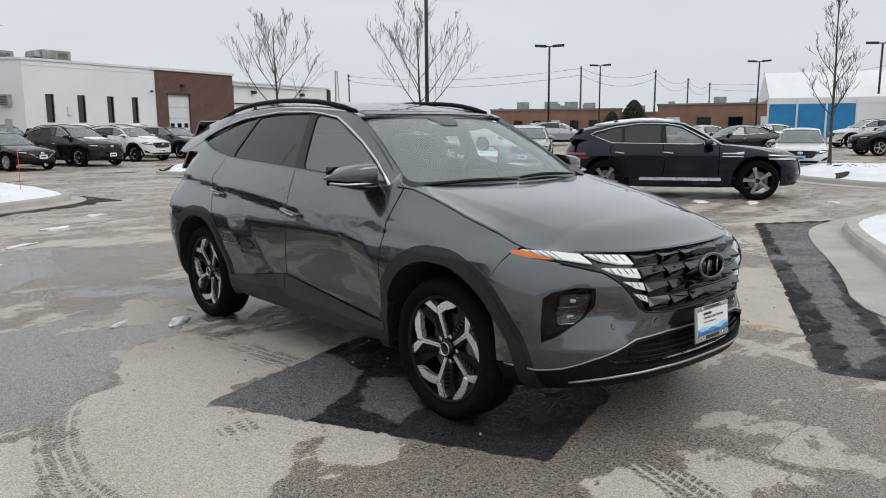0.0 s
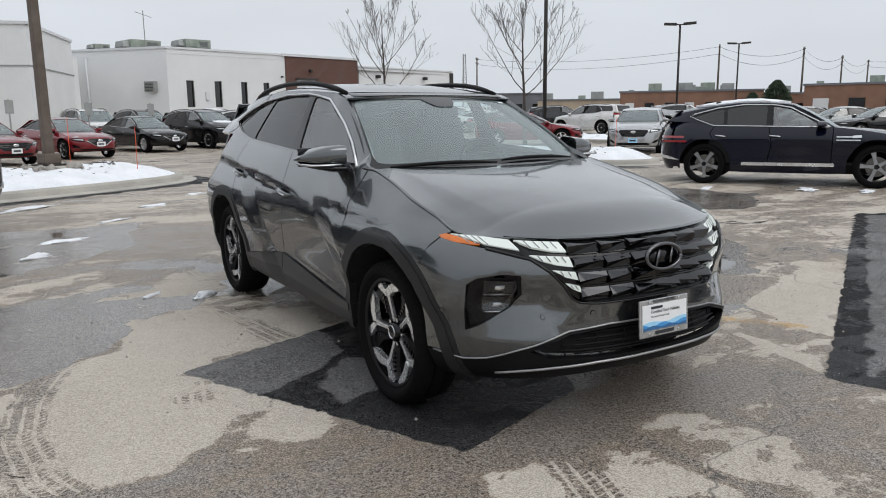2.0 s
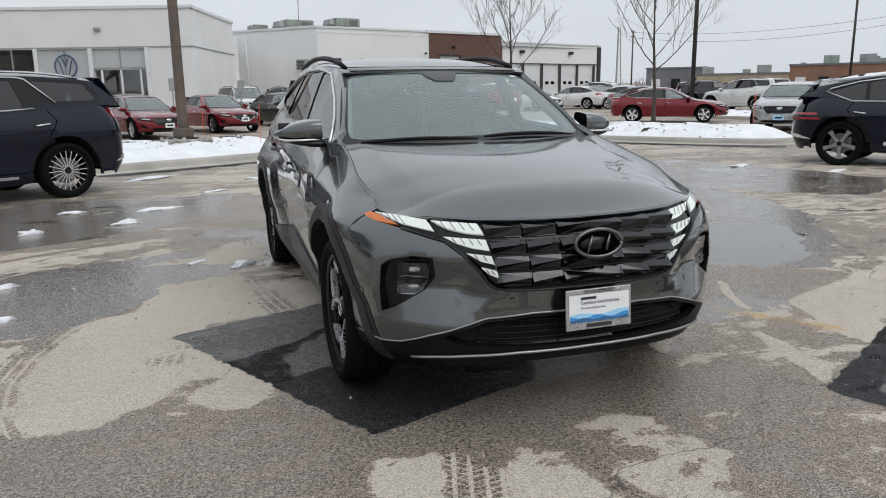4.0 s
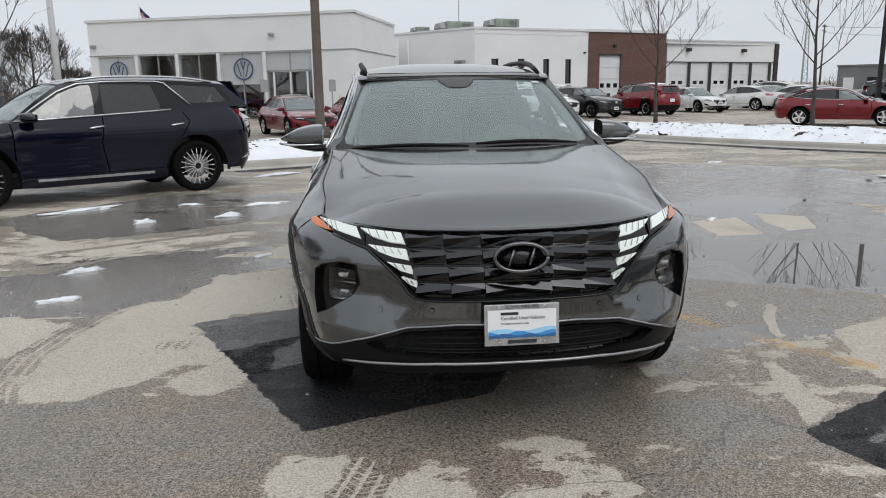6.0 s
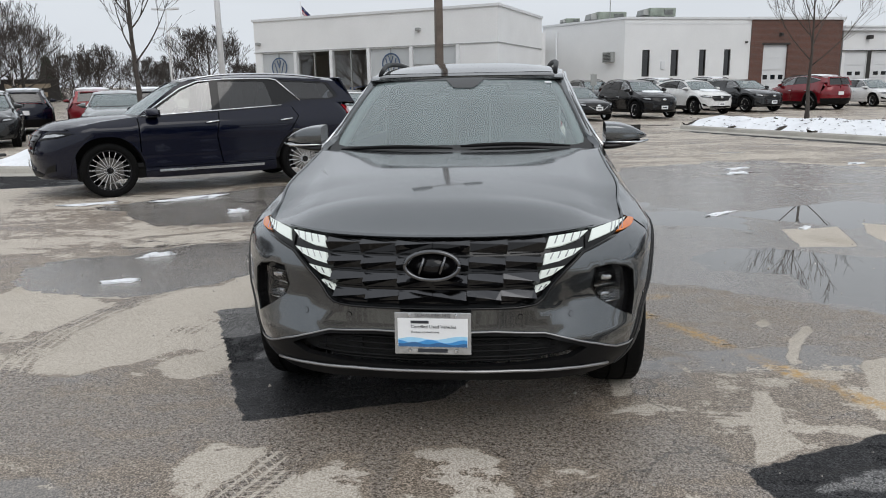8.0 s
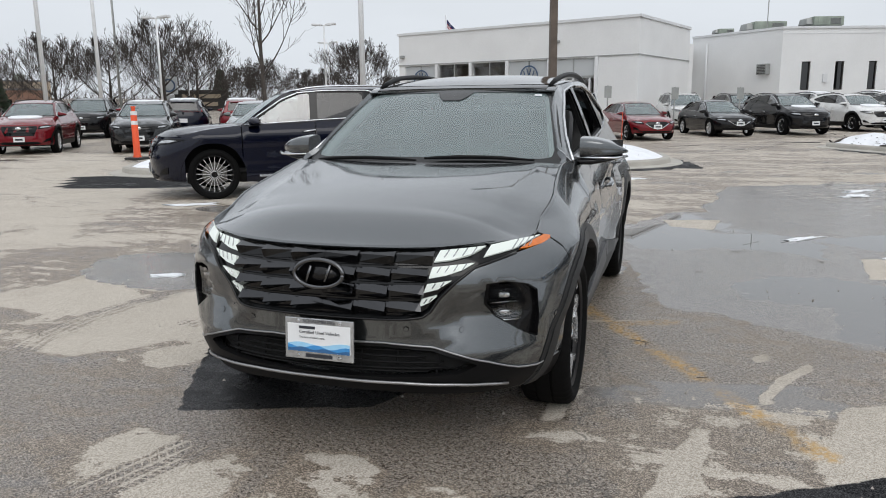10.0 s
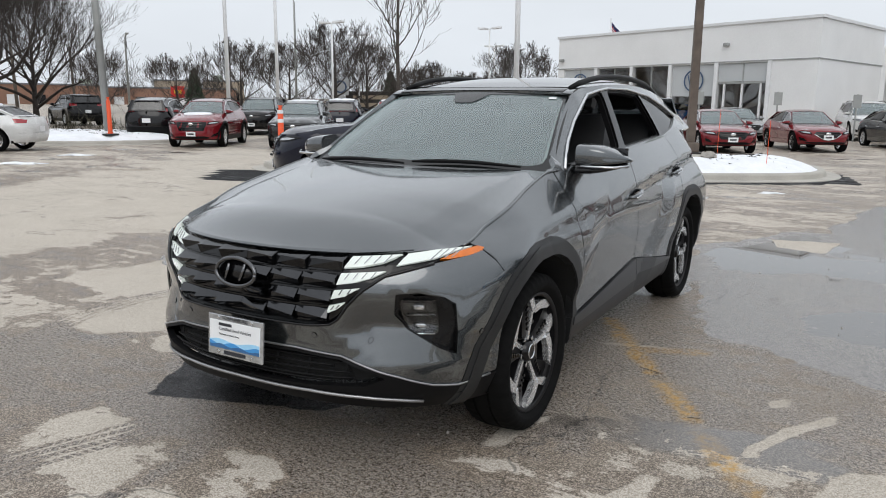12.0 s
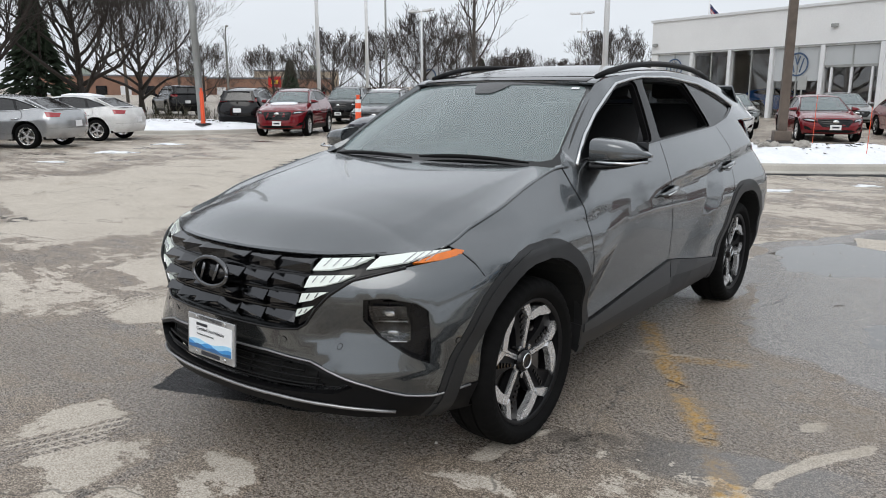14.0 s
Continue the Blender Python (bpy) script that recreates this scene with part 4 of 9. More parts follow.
            for p, q in zip(rings, rings[1:]):
                for i in range(24):
                    bm.faces.new((p[i], p[(i + 1) % 24], q[(i + 1) % 24], q[i]))
            bm.faces.new(rings[0])
            bm.faces.new(rings[-1])
            bmesh.ops.recalc_face_normals(bm, faces=bm.faces)
            part(nm, bm, mat, mir, angle=42)
        housing("mirror_cap", paint, False)
        housing("mirror_base", GLOSS_BLACK, True)
        if hero:
            part("mirror_strip", tube([(-side * 0.27, 0.0, -0.045), (-side * 0.12, -0.085, -0.033), (-side * 0.02, -0.115, -0.033), (side * 0.07, -0.095, -0.033), (side * 0.125, -0.02, -0.027)], 0.007, 6), CHROME, mir, smooth=True)
            part("mirror_arm", box((0.20, 0.10, 0.035), (-side * 0.15, -0.01, -0.058), bevel=0.012), GLOSS_BLACK, mir, angle=40)
        far or part("mirror_glass", box((0.19, 0.004, 0.10), (0, 0.060, 0.005), bevel=0.001), DARK_CHROME, mir)
        # wheels
        for y, nm in ((fy, "front"), (ry, "rear")):
            wheel_parts(car, "wheel", (side * (shape.width - wide / 2 - 0.005), y, zh), side, r, wide, wheels, 0 if hero else 2 if step > 0.2 else 1, -0.16 if hero and side > 0 and y < 0 else spin + (0.4 if y > 0 else 0.0))
        # roof rail
        if rails:
            y0, y1 = shape.header_y + 0.10, shape.glass["end"] - 0.30
            pts = []
            for k in range(15):
                y = y0 + (y1 - y0) * k / 14
                q = shape.roof_at(table(y, shape.roof_half) * 0.93, y)
                lift = 0.036 * (1 - abs(2 * k / 14 - 1) ** 4) + 0.004
                pts.append((side * q[0], y, q[2] + lift))
            part("roof_rail", tube(pts, [0.012 if k in (0, 14) else 0.017 for k in range(15)], 8), CLADDING if (hero or not chrome) else CHROME if sill else DARK_METAL, car, smooth=True)
    # hood
    cy = shape.cowl_y + 0.10
    edge = []
    for k in range(13):
        y = shape.hood_y + (cy - shape.hood_y) * k / 12
        zt = table(y, shape.top_z)
        edge.append((shape.hood_edge(y) - (0.003 if hero else 0.005), y))
    xs = [edge[0][0] * (1 - 2 * k / 14) for k in range(15)]
    lip = [(x, shape.lip(x) + 0.006) for x in xs[1:-1]]
    back = [(edge[-1][0] * (2 * k / 10 - 1), cy - 0.10 + 0.10 * (2 * k / 10 - 1) ** 2) for k in range(1, 10)]
    hood_poly = [(-x, y) for x, y in reversed(edge)] + list(reversed(lip)) + edge + list(reversed(back))
    sheet("hood", hood_poly, Skin(lambda x, y: shape.hood_at(x, y)), paint, car, step=fine, skirt=0.014)
    for side in (1, -1) if hero else ():
        crest = []
        for k in range(1, 25):
            y = shape.hood_y + (cy + 0.05 - shape.hood_y) * k / 24
            crest.append((side * (shape.hood_edge(y) + 0.0065), y, table(y, shape.top_z) - 0.001))
        part("fender_crest", tube(crest, [0.003 + 0.0040 * math.sin(math.pi * (k + 0.5) / 24) ** 0.4 for k in range(24)], 10), paint, car, smooth=True)
    # cowl, windscreen
    part("cowl", box((1.36, 0.22, 0.03), (0, shape.cowl_y + 0.09, shape.cowl_z - 0.035), bevel=0.008), CLADDING, car)
    G = Skin(lambda s, t: shape.screen_at(s, t))
    band = [(-1, 0), (1, 0), (1, 1), (-1, 1)]
    hole = rounded([(-0.945, 0.065), (0.945, 0.065), (0.935, 0.945), (-0.935, 0.945)], 0.09)
    pane = rounded([(-0.955, 0.055), (0.955, 0.055), (0.945, 0.955), (-0.945, 0.955)], 0.09)
    sheet("windscreen_frit", band, G, FRIT, car, cuts=[hole], step=0.09, skirt=0.0)
    sheet("windscreen", pane, Skin(lambda s, t: shape.screen_at(s, t), 1, -0.003), GLASS_FRONT, car, step=0.1, skirt=0.0)
    if hero:
        sensor = [(-0.20, 0.955), (0.20, 0.955), (0.17, 0.90), (0.13, 0.84), (0.09, 0.79), (-0.09, 0.79), (-0.13, 0.84), (-0.17, 0.90)]
        sheet("camera_shade", rounded(sensor, 0.03), Skin(lambda s, t: shape.screen_at(s, t), 1, 0.002), FRIT, car, step=0.1, skirt=0.0)
        sheet("screen_sticker", [(0.80, 0.885), (0.87, 0.885), (0.87, 0.915), (0.80, 0.915)], Skin(lambda s, t: shape.screen_at(s, t), 1, 0.001), PLATE_WHITE, car, step=0.1, skirt=0.0, label="small white screen sticker")
        part("mirror_inside", box((0.24, 0.03, 0.07), (0, -0.42, 1.40), bevel=0.015), INTERIOR, car)
        for x0, x1, yy in ((-0.62, -0.02, -0.02), (0.02, 0.58, 0.0)):
            pts = []
            for k in range(9):
                q = Vector(shape.screen_at((x0 + (x1 - x0) * k / 8) / 0.72, 0.028 + 0.02 * math.sin(k / 8 * math.pi) + yy))
                pts.append(q + Vector((0, -0.012, 0.014)))
            part("wiper", tube(pts, [0.006, 0.01, 0.011, 0.011, 0.011, 0.011, 0.01, 0.008, 0.005], 6), CLADDING, car, smooth=True)
    # roof
    y0, y1 = shape.header_y, shape.roof[-1][0]
    strip = 14
    roof_poly = [(table(y, shape.roof_half), y) for y in [y0 + (y1 - y0) * k / strip for k in range(strip + 1)]]
    roof_poly = [(-x, y) for x, y in reversed(roof_poly)] + roof_poly
    sheet("roof", roof_poly, Skin(lambda x, y: shape.roof_at(x, y)), paint, car, step=fine, skirt=0.012)
    if hero:
        pan = [(table(y, shape.roof_half) * 0.89, y) for y in [y0 + 0.10 + 1.45 * k / 10 for k in range(11)]]
        pan = smooth_loop([(-x, y) for x, y in reversed(pan)] + pan, 1)
        sheet("roof_glass", pan, Skin(lambda x, y: shape.roof_at(x, y), 1, 0.004), GLASS_ROOF, car, step=0.06, skirt=0.006)
        head = [(-0.545, y0 + 0.012), (0.545, y0 + 0.012), (0.55, y0 + 0.092), (-0.55, y0 + 0.092)]
        sheet("roof_header", head, Skin(lambda x, y: shape.roof_at(x, y), 1, 0.003), GLOSS_BLACK, car, step=0.06, skirt=0.004)
    # rear glass and tail
    ry0, rz0, ry1, rz1 = shape.rear_glass
    hw0, hw1 = table(ry0, shape.roof_half) - 0.02, table(ry1, shape.top_x) * 0.93 - 0.04
    back_glass = lambda s, t: ((hw0 + (hw1 - hw0) * t) * s, ry0 + (ry1 - ry0) * t + 0.04 * (1 - s * s), rz0 + (rz1 - rz0) * t)
    sheet("rear_window", [(-0.94, 0.06), (-0.94, 0.95), (0.94, 0.95), (0.94, 0.06)], Skin(back_glass, -1), GLASS_DARK, car, step=0.15, skirt=0.0)
    sheet("tail_frame", [(-1.12, -0.03), (-1.12, 1.06), (1.12, 1.06), (1.12, -0.03)], Skin(lambda s, t: tuple(c - d for c, d in zip(back_glass(s, t), (0, 0.008, 0.002))), -1), paint, car, cuts=[[(-0.95, 0.05), (-0.95, 0.96), (0.95, 0.96), (0.95, 0.05)]], step=0.15, skirt=0.02)
    if not shape.deck:
        part("spoiler", box((hw0 * 1.75, 0.16, 0.025), (0, ry0 + 0.02, rz0 - 0.012), Matrix.Rotation(-0.16, 4, "X"), bevel=0.011), paint, car, angle=40)
    else:
        yd0, yd1 = ry1 - 0.05, tail_y - 0.08
        deck_at = lambda x, y: (x, y, shape.deck - 0.03 * (x / 0.8) ** 2 - 0.02 * clamp((y - yd0) / (yd1 - yd0)))
        dk = [(-0.72, yd0), (0.72, yd0), (0.70, yd1 - 0.15), (0.5, yd1 - 0.03), (0, yd1), (-0.5, yd1 - 0.03), (-0.70, yd1 - 0.15)]
        sheet("boot_lid", dk, Skin(deck_at), paint, car, step=0.12, skirt=0.03)
    u_end = shape.u_end(0.8)
    for side in (1, -1):
        T = Skin(lambda u, z: shape.at(u, z), side)
        ut = shape.u_of_y(tail_y - shape.tail_len * 0.55, 0.8)
        ztop = min(table(tail_y - 0.2, shape.top_z), shape.deck or 9) - 0.004
        ends = lambda z0, z1: [(shape.u_end(z0 + (z1 - z0) * k / 5), z0 + (z1 - z0) * k / 5) for k in range(6)]
        sheet("tailgate", [(ut, 0.55), *ends(0.55, ztop), (ut, ztop)], T, paint, car, step=min(fine, 0.12), skirt=0.02)
        sheet("rear_bumper", [(ut, 0.27), *ends(0.27, 0.545), (ut, 0.545)], T, clad if cladding else paint, car, step=min(fine, 0.12), skirt=0.02)
        zt = ztop - 0.20
        tl = [(ut - 0.05, zt + 0.02), (ut + 0.35, zt + 0.02), (u_end - (0.0 if tail_light == "bar" else 0.45), zt + 0.03), (u_end - (0.0 if tail_light == "bar" else 0.45), zt + 0.075), (ut + 0.35, zt + 0.12), (ut - 0.16, zt + 0.15)]
        if tail_light == "lines":
            for zl in (0.885, 0.805):
                sheet("tail_light", [(ut - 0.34, zl), (u_end - 0.3, zl), (u_end - 0.3, zl + 0.04), (ut - 0.34, zl + 0.04)], Skin(lambda u, z: shape.at(u, z), side, 0.012), RED_LENS, car, step=fine, skirt=0.015)
            continue
        sheet("tail_light", tl, Skin(lambda u, z: shape.at(u, z), side, 0.01), RED_LENS, car, step=fine, skirt=0.02)
    part("rear_plate", box((0.31, 0.012, 0.16), (0, tail_y + 0.018, 0.78 if not shape.deck else 0.66), bevel=0.003), PLATE_WHITE, car)
    # underbody and floor
    part("underbody", box((shape.width * 1.55, (tail_y - table(0.5, shape.nose)) - 1.1, 0.16), (0, (tail_y + table(0.5, shape.nose)) / 2, 0.31), bevel=0.03), HOLLOW, car)
    inner_top = table(0.3, shape.top_z) - 0.06
    part("cabin_floor", box((shape.width * 1.55, ry - fy - 0.1, 0.05), (0, 0.1, 0.42)), INTERIOR, car)
    part("dashboard", box((shape.width * 1.5, 0.55, 0.32), (0, shape.cowl_y + 0.33, shape.cowl_z - 0.20), bevel=0.06), INTERIOR, car, angle=50)
    lin = [(x * 0.93, y) for x, y in roof_poly]
    sheet("headliner", lin, Skin(lambda x, y: tuple(p - q for p, q in zip(shape.roof_at(x, y), (0, 0, 0.035)))), HEADLINER, car, step=max(fine, 0.12), skirt=0.0)
    for side in (1, -1) if not far else ():
        part("pillar_cover", tube([Vector(shape.screen_at(side * 0.93, t)) + Vector((0, 0.05, -0.03)) for t in (0.05, 0.35, 0.7, 0.97)], 0.03, 6), HEADLINER, car, smooth=True)
        part("door_card", box((0.03, wb - 0.6, inner_top - 0.42), (side * (shape.width * 0.80), 0.25, (inner_top + 0.42) / 2), bevel=0.01), INTERIOR, car)
        seat(car, "front_seat", (side * 0.37, 0.0, shape.header_z - 0.80), 0.5, SEAT)
    far or seat(car, "rear_bench", (0, 0.90, shape.header_z - 0.80), 1.3, SEAT)
    if far:
        part("seats", box((1.2, 0.16, 0.55), (0, 0.2, shape.header_z - 0.45), bevel=0.05), SEAT, car, "dark seat backs")
    bm = bmesh.new()
    add_lathe(bm, [(math.cos(k * math.tau / 8) * 0.014, 0.18 + math.sin(k * math.tau / 8) * 0.014) for k in range(8)], 24, axis="y", close=True)
    wheel_ob = part("steering_wheel", bm, INTERIOR, car, smooth=True)
    wheel_ob.matrix_local = Matrix.Translation((0.37, shape.cowl_y + 0.68, shape.cowl_z - 0.045)) @ Matrix.Rotation(radians(-25), 4, "X")
    far or part("steering_hub", box((0.30, 0.04, 0.06), (0.37, shape.cowl_y + 0.68, shape.cowl_z - 0.05), Matrix.Rotation(radians(-25), 4, "X"), bevel=0.015), INTERIOR, car)
    if snow:
        if "hood" in snow:
            blotch = smooth_loop([(-0.45, -1.62), (-0.1, -1.75), (0.42, -1.6), (0.5, -1.2), (0.1, -1.05), (-0.5, -1.12)], 2)
            sheet("snow_cap", blotch, Skin(lambda x, y: shape.hood_at(x, y), 1, 0.03), SNOW, car, step=0.1, skirt=0.04, label="patch of snow on the hood")
        if "roof" in snow:
            ye = min(1.8, shape.roof[-1][0] - 0.12)
            blotch = smooth_loop([(-0.58, 0.0), (0.58, 0.05), (0.60, ye * 0.5), (0.54, ye), (-0.54, ye), (-0.60, ye * 0.35)], 2)
            sheet("snow_cap", blotch, Skin(lambda x, y: tuple(p + q for p, q in zip(shape.roof_at(x, y), (0, 0, 0.03 + 0.02 * noise.noise(Vector((x * 5, y * 5, 1)))))), 1), SNOW, car, step=0.10, skirt=0.04, label="thin snow on the roof")
    FRONTS[front](car, shape, paint, fine)
    return car


# ---- ground ----
def value_noise(x, y, seed):
    xi, yi = np.floor(x).astype(np.int64), np.floor(y).astype(np.int64)
    fx, fy = x - xi, y - yi
    fx, fy = fx * fx * (3 - 2 * fx), fy * fy * (3 - 2 * fy)

    def h(a, b):
        n = (a * 374761393 + b * 668265263 + seed * 974711) & 0x7FFFFFFF
        n = ((n ^ (n >> 13)) * 1274126177) & 0x7FFFFFFF
        return ((n ^ (n >> 16)) & 0xFFFF) / 65535.0
    return (h(xi, yi) * (1 - fx) + h(xi + 1, yi) * fx) * (1 - fy) + (h(xi, yi + 1) * (1 - fx) + h(xi + 1, yi + 1) * fx) * fy


def fbm(x, y, seed, octaves=4):
    return sum(value_noise(x * 2 ** k, y * 2 ** k, seed + k) * 0.5 ** k for k in range(octaves)) / sum(0.5 ** k for k in range(octaves))


def soft_poly(x, y, poly, soft):
    """1 inside the polygon, 0 outside, blurred over soft metres."""
    hit, dist, n = np.zeros(x.shape, bool), np.full(x.shape, 1e9), len(poly)
    for i in range(n):
        (x1, y1), (x2, y2) = poly[i], poly[(i + 1) % n]
        dx, dy = x2 - x1, y2 - y1
        if dy:
            hit ^= ((y1 > y) != (y2 > y)) & (x < dx * (y - y1) / dy + x1)
        t = np.clip(((x - x1) * dx + (y - y1) * dy) / (dx * dx + dy * dy), 0, 1)
        dist = np.minimum(dist, np.hypot(x - x1 - t * dx, y - y1 - t * dy))
    return np.clip(0.5 + np.where(hit, dist, -dist) / (2 * soft), 0, 1)


def soft_line(x, y, pts, width, soft):
    dist = np.full(x.shape, 1e9)
    for (x1, y1), (x2, y2) in zip(pts, pts[1:]):
        dx, dy = x2 - x1, y2 - y1
        t = np.clip(((x - x1) * dx + (y - y1) * dy) / (dx * dx + dy * dy), 0, 1)
        dist = np.minimum(dist, np.hypot(x - x1 - t * dx, y - y1 - t * dy))
    return np.clip(0.5 + (width / 2 - dist) / (2 * soft), 0, 1)


def rise(x, y):
    """The lot climbs gently away from the middle."""
    return 0.013 * np.maximum(0, np.hypot(x, y + 4.5) - 28)


def lines_of(a, b, fine, reach):
    v = list(np.arange(a, b + 1e-6, fine))
    for s in (-1, 1):
        step, p = fine, (a if s < 0 else b)
        while abs(p) < reach:
            step *= 1.05
            p += s * step
            v.append(p)
    return np.array(sorted(v))


PALE = [[(-1.7, 0.89), (-1.11, 0.75), (-0.68, 0.55), (-0.59, -0.12), (-1.11, -0.18), (-1.67, -0.39), (-1.60, -0.66), (-1.47, -0.88), (-1.70, -1.25), (-2.02, -1.64), (-2.4, -1.5), (-2.6, -1.0), (-2.45, -0.5), (-2.25, 0.0), (-1.98, 0.15)],
        [(-1.35, -1.18), (-1.2, -1.6), (-1.39, -1.63), (-1.62, -1.45)],
        [(-2.55, -0.28), (-2.45, -0.5), (-2.7, -1.0), (-3.6, -0.9), (-3.5, 0.1)],
        [(-0.86, -2.24), (-0.5, -2.26), (-0.1, -2.30), (0.3, -2.33), (0.45, -2.45), (0.3, -2.7), (-0.1, -2.95), (-0.5, -2.85), (-0.97, -2.6)],
        [(0.23, -2.36), (0.69, -2.42), (0.35, -2.8), (-0.01, -3.06), (-0.23, -2.79)],
        [(3.85, -0.50), (4.1, -0.75), (1.95, -1.95), (1.80, -1.61)],
        [(-1.9, 1.5), (-0.9, 2.5), (-0.6, 2.0), (-1.2, 1.45)],
        [(-10.3, 1.0), (-11.7, 4.8), (-17.5, 14.3), (-9, 9), (-4.9, 1.2), (-4.8, -1.0)],
        [(2.4, 8.0), (5.5, 9.5), (8.0, 6.0), (7.0, 3.5), (4.6, 5.0)]]
CRISP = [[(1.74, -1.23), (1.77, -1.06), (1.87, -0.84), (2.02, -0.60), (2.09, -0.54), (2.07, -0.62), (1.97, -0.81), (1.85, -1.03), (1.81, -1.19)],
         [(1.44, -1.59), (1.53, -1.54), (1.50, -1.80), (1.46, -2.0), (1.48, -2.13), (1.25, -2.30), (1.33, -1.95)],
         [(0.75, -1.70), (0.79, -1.42), (0.98, -1.11), (0.93, -1.38), (0.86, -1.68)],
         [(1.76, -0.51), (1.85, -0.42), (1.87, -0.52), (1.79, -0.61)],
         [(2.12, -1.14), (2.60, -0.95), (3.30, -0.75), (3.1, -1.2), (1.93, -1.90), (1.95, -1.62)],
         [(0.69, -0.11), (0.8, 0.0), (1.15, 0.08), (1.24, 0.04), (0.95, -0.06)],
         [(2.95, 2.55), (3.57, 2.72), (3.35, 1.75), (2.85, 1.72)], [(3.9, 2.94), (4.33, 2.65), (4.03, 1.93), (3.66, 1.86), (3.7, 2.4)],
         [(1.18, 4.47), (1.87, 4.65), (1.75, 3.85), (1.3, 4.0)]]
WET = [[(-2.62, -0.14), (-2.44, -0.17), (-2.15, 0.18), (-1.9, 0.4), (-1.7, 0.89), (-1.22, 1.0), (-0.95, 1.45), (-1.5, 2.0), (-2.6, 1.8), (-3.8, 0.9), (-3.6, 0.1)],
       [(1.2, 0.7), (2.2, -0.1), (3.2, -0.5), (4.6, 0.9), (5.5, 3.2), (4.2, 5.2), (1.4, 5.2), (0.5, 3.6), (0.9, 2.0)],
       [(-3.6, 2.6), (-2.2, 3.2), (-1.2, 4.2), (-1.0, 6.0), (-3.4, 6.2), (-5.2, 4.0)],
       [(-0.9, 1.2), (0.9, 1.2), (0.9, 2.6), (-0.9, 2.6)], [(1.6, 5.0), (4.4, 4.6), (6.8, 2.2), (8.6, 3.4), (7.8, 7.4), (5.0, 9.6), (2.2, 8.6)]]
# Damp ground; the fifth outline paints shade under the car, the last mixes both.
DAMP_AND_SHADE = [[(-2.3, 1.75), (-1.75, 0.95), (-2.05, 0.15), (-2.6, 0.05), (-3.4, 0.6), (-3.0, 1.6)],
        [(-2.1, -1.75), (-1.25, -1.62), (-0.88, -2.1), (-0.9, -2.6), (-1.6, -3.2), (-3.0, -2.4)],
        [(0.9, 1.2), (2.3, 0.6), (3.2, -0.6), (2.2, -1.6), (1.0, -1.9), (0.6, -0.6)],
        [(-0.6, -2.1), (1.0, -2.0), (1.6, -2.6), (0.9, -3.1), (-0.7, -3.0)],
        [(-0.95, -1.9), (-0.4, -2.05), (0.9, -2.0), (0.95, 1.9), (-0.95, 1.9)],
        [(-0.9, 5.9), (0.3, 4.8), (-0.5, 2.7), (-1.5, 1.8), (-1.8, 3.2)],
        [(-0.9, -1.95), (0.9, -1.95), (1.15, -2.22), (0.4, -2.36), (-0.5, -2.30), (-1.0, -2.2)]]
PUDDLES = [[(1.75, 1.3), (2.0, 1.6), (2.6, 1.65), (3.65, 1.3), (4.2, 0.9), (3.3, -0.2), (2.86, -0.3), (2.3, -0.1), (2.27, 0.45), (2.4, 0.80), (1.85, 0.78)],
           [(0.68, 3.4), (1.1, 3.8), (2.0, 3.7), (2.6, 3.75), (2.7, 2.5), (1.78, 2.75), (1.05, 2.5)],
           [(2.6, 3.4), (4.4, 4.6), (5.2, 3.8), (3.6, 2.6)],
           [(0.6, 3.2), (1.5, 5.0), (2.0, 4.4), (1.2, 2.9)]]
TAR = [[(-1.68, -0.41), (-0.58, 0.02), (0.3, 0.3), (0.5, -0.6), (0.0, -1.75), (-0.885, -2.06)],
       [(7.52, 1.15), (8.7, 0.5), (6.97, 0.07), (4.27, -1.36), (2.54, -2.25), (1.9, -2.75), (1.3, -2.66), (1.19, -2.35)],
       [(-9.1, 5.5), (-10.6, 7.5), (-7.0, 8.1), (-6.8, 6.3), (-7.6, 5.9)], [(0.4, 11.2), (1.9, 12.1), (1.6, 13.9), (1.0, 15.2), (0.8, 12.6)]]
TAR_DUST = [[(-1.80, -0.40), (-1.1, -0.13), (-0.74, -0.02), (-0.74, -0.45), (-1.0, -0.75), (-1.45, -1.0)], [(-1.12, -1.0), (-0.80, -0.66), (-0.66, -0.80), (-0.88, -1.22), (-1.10, -1.30)],
            [(7.5, 1.0), (8.4, 0.5), (4.27, -1.2), (2.5, -2.1), (1.9, -2.5), (1.4, -2.45)]]
YELLOW = [[(0.65, 0.46), (0.96, -0.07), (1.19, -0.42), (1.43, -0.82), (1.67, -1.25), (1.95, -1.68)], [(1.00, -0.07), (1.34, 0.07)]]
KERB_EDGE = [[(-2.7, 9.75), (0.5, 11.6), (1.35, 12.6)], [(6.0, 19.2), (8.0, 15.2), (9.6, 12.1), (11.7, 9.3)]]
TRACKS = [[(-2.20, 0.12), (-2.28, -0.03), (-2.36, -0.27), (-2.42, -0.51), (-2.46, -0.92), (-2.40, -1.4), (-2.2, -1.9)], [(-1.12, 0.8), (-1.07, 0.28), (-1.0, -0.12)], [(-1.02, 2.56), (-1.01, 1.85)], [(-1.66, -0.60), (-1.73, -0.99)], [(-0.55, -2.3), (-0.75, -2.9)]]
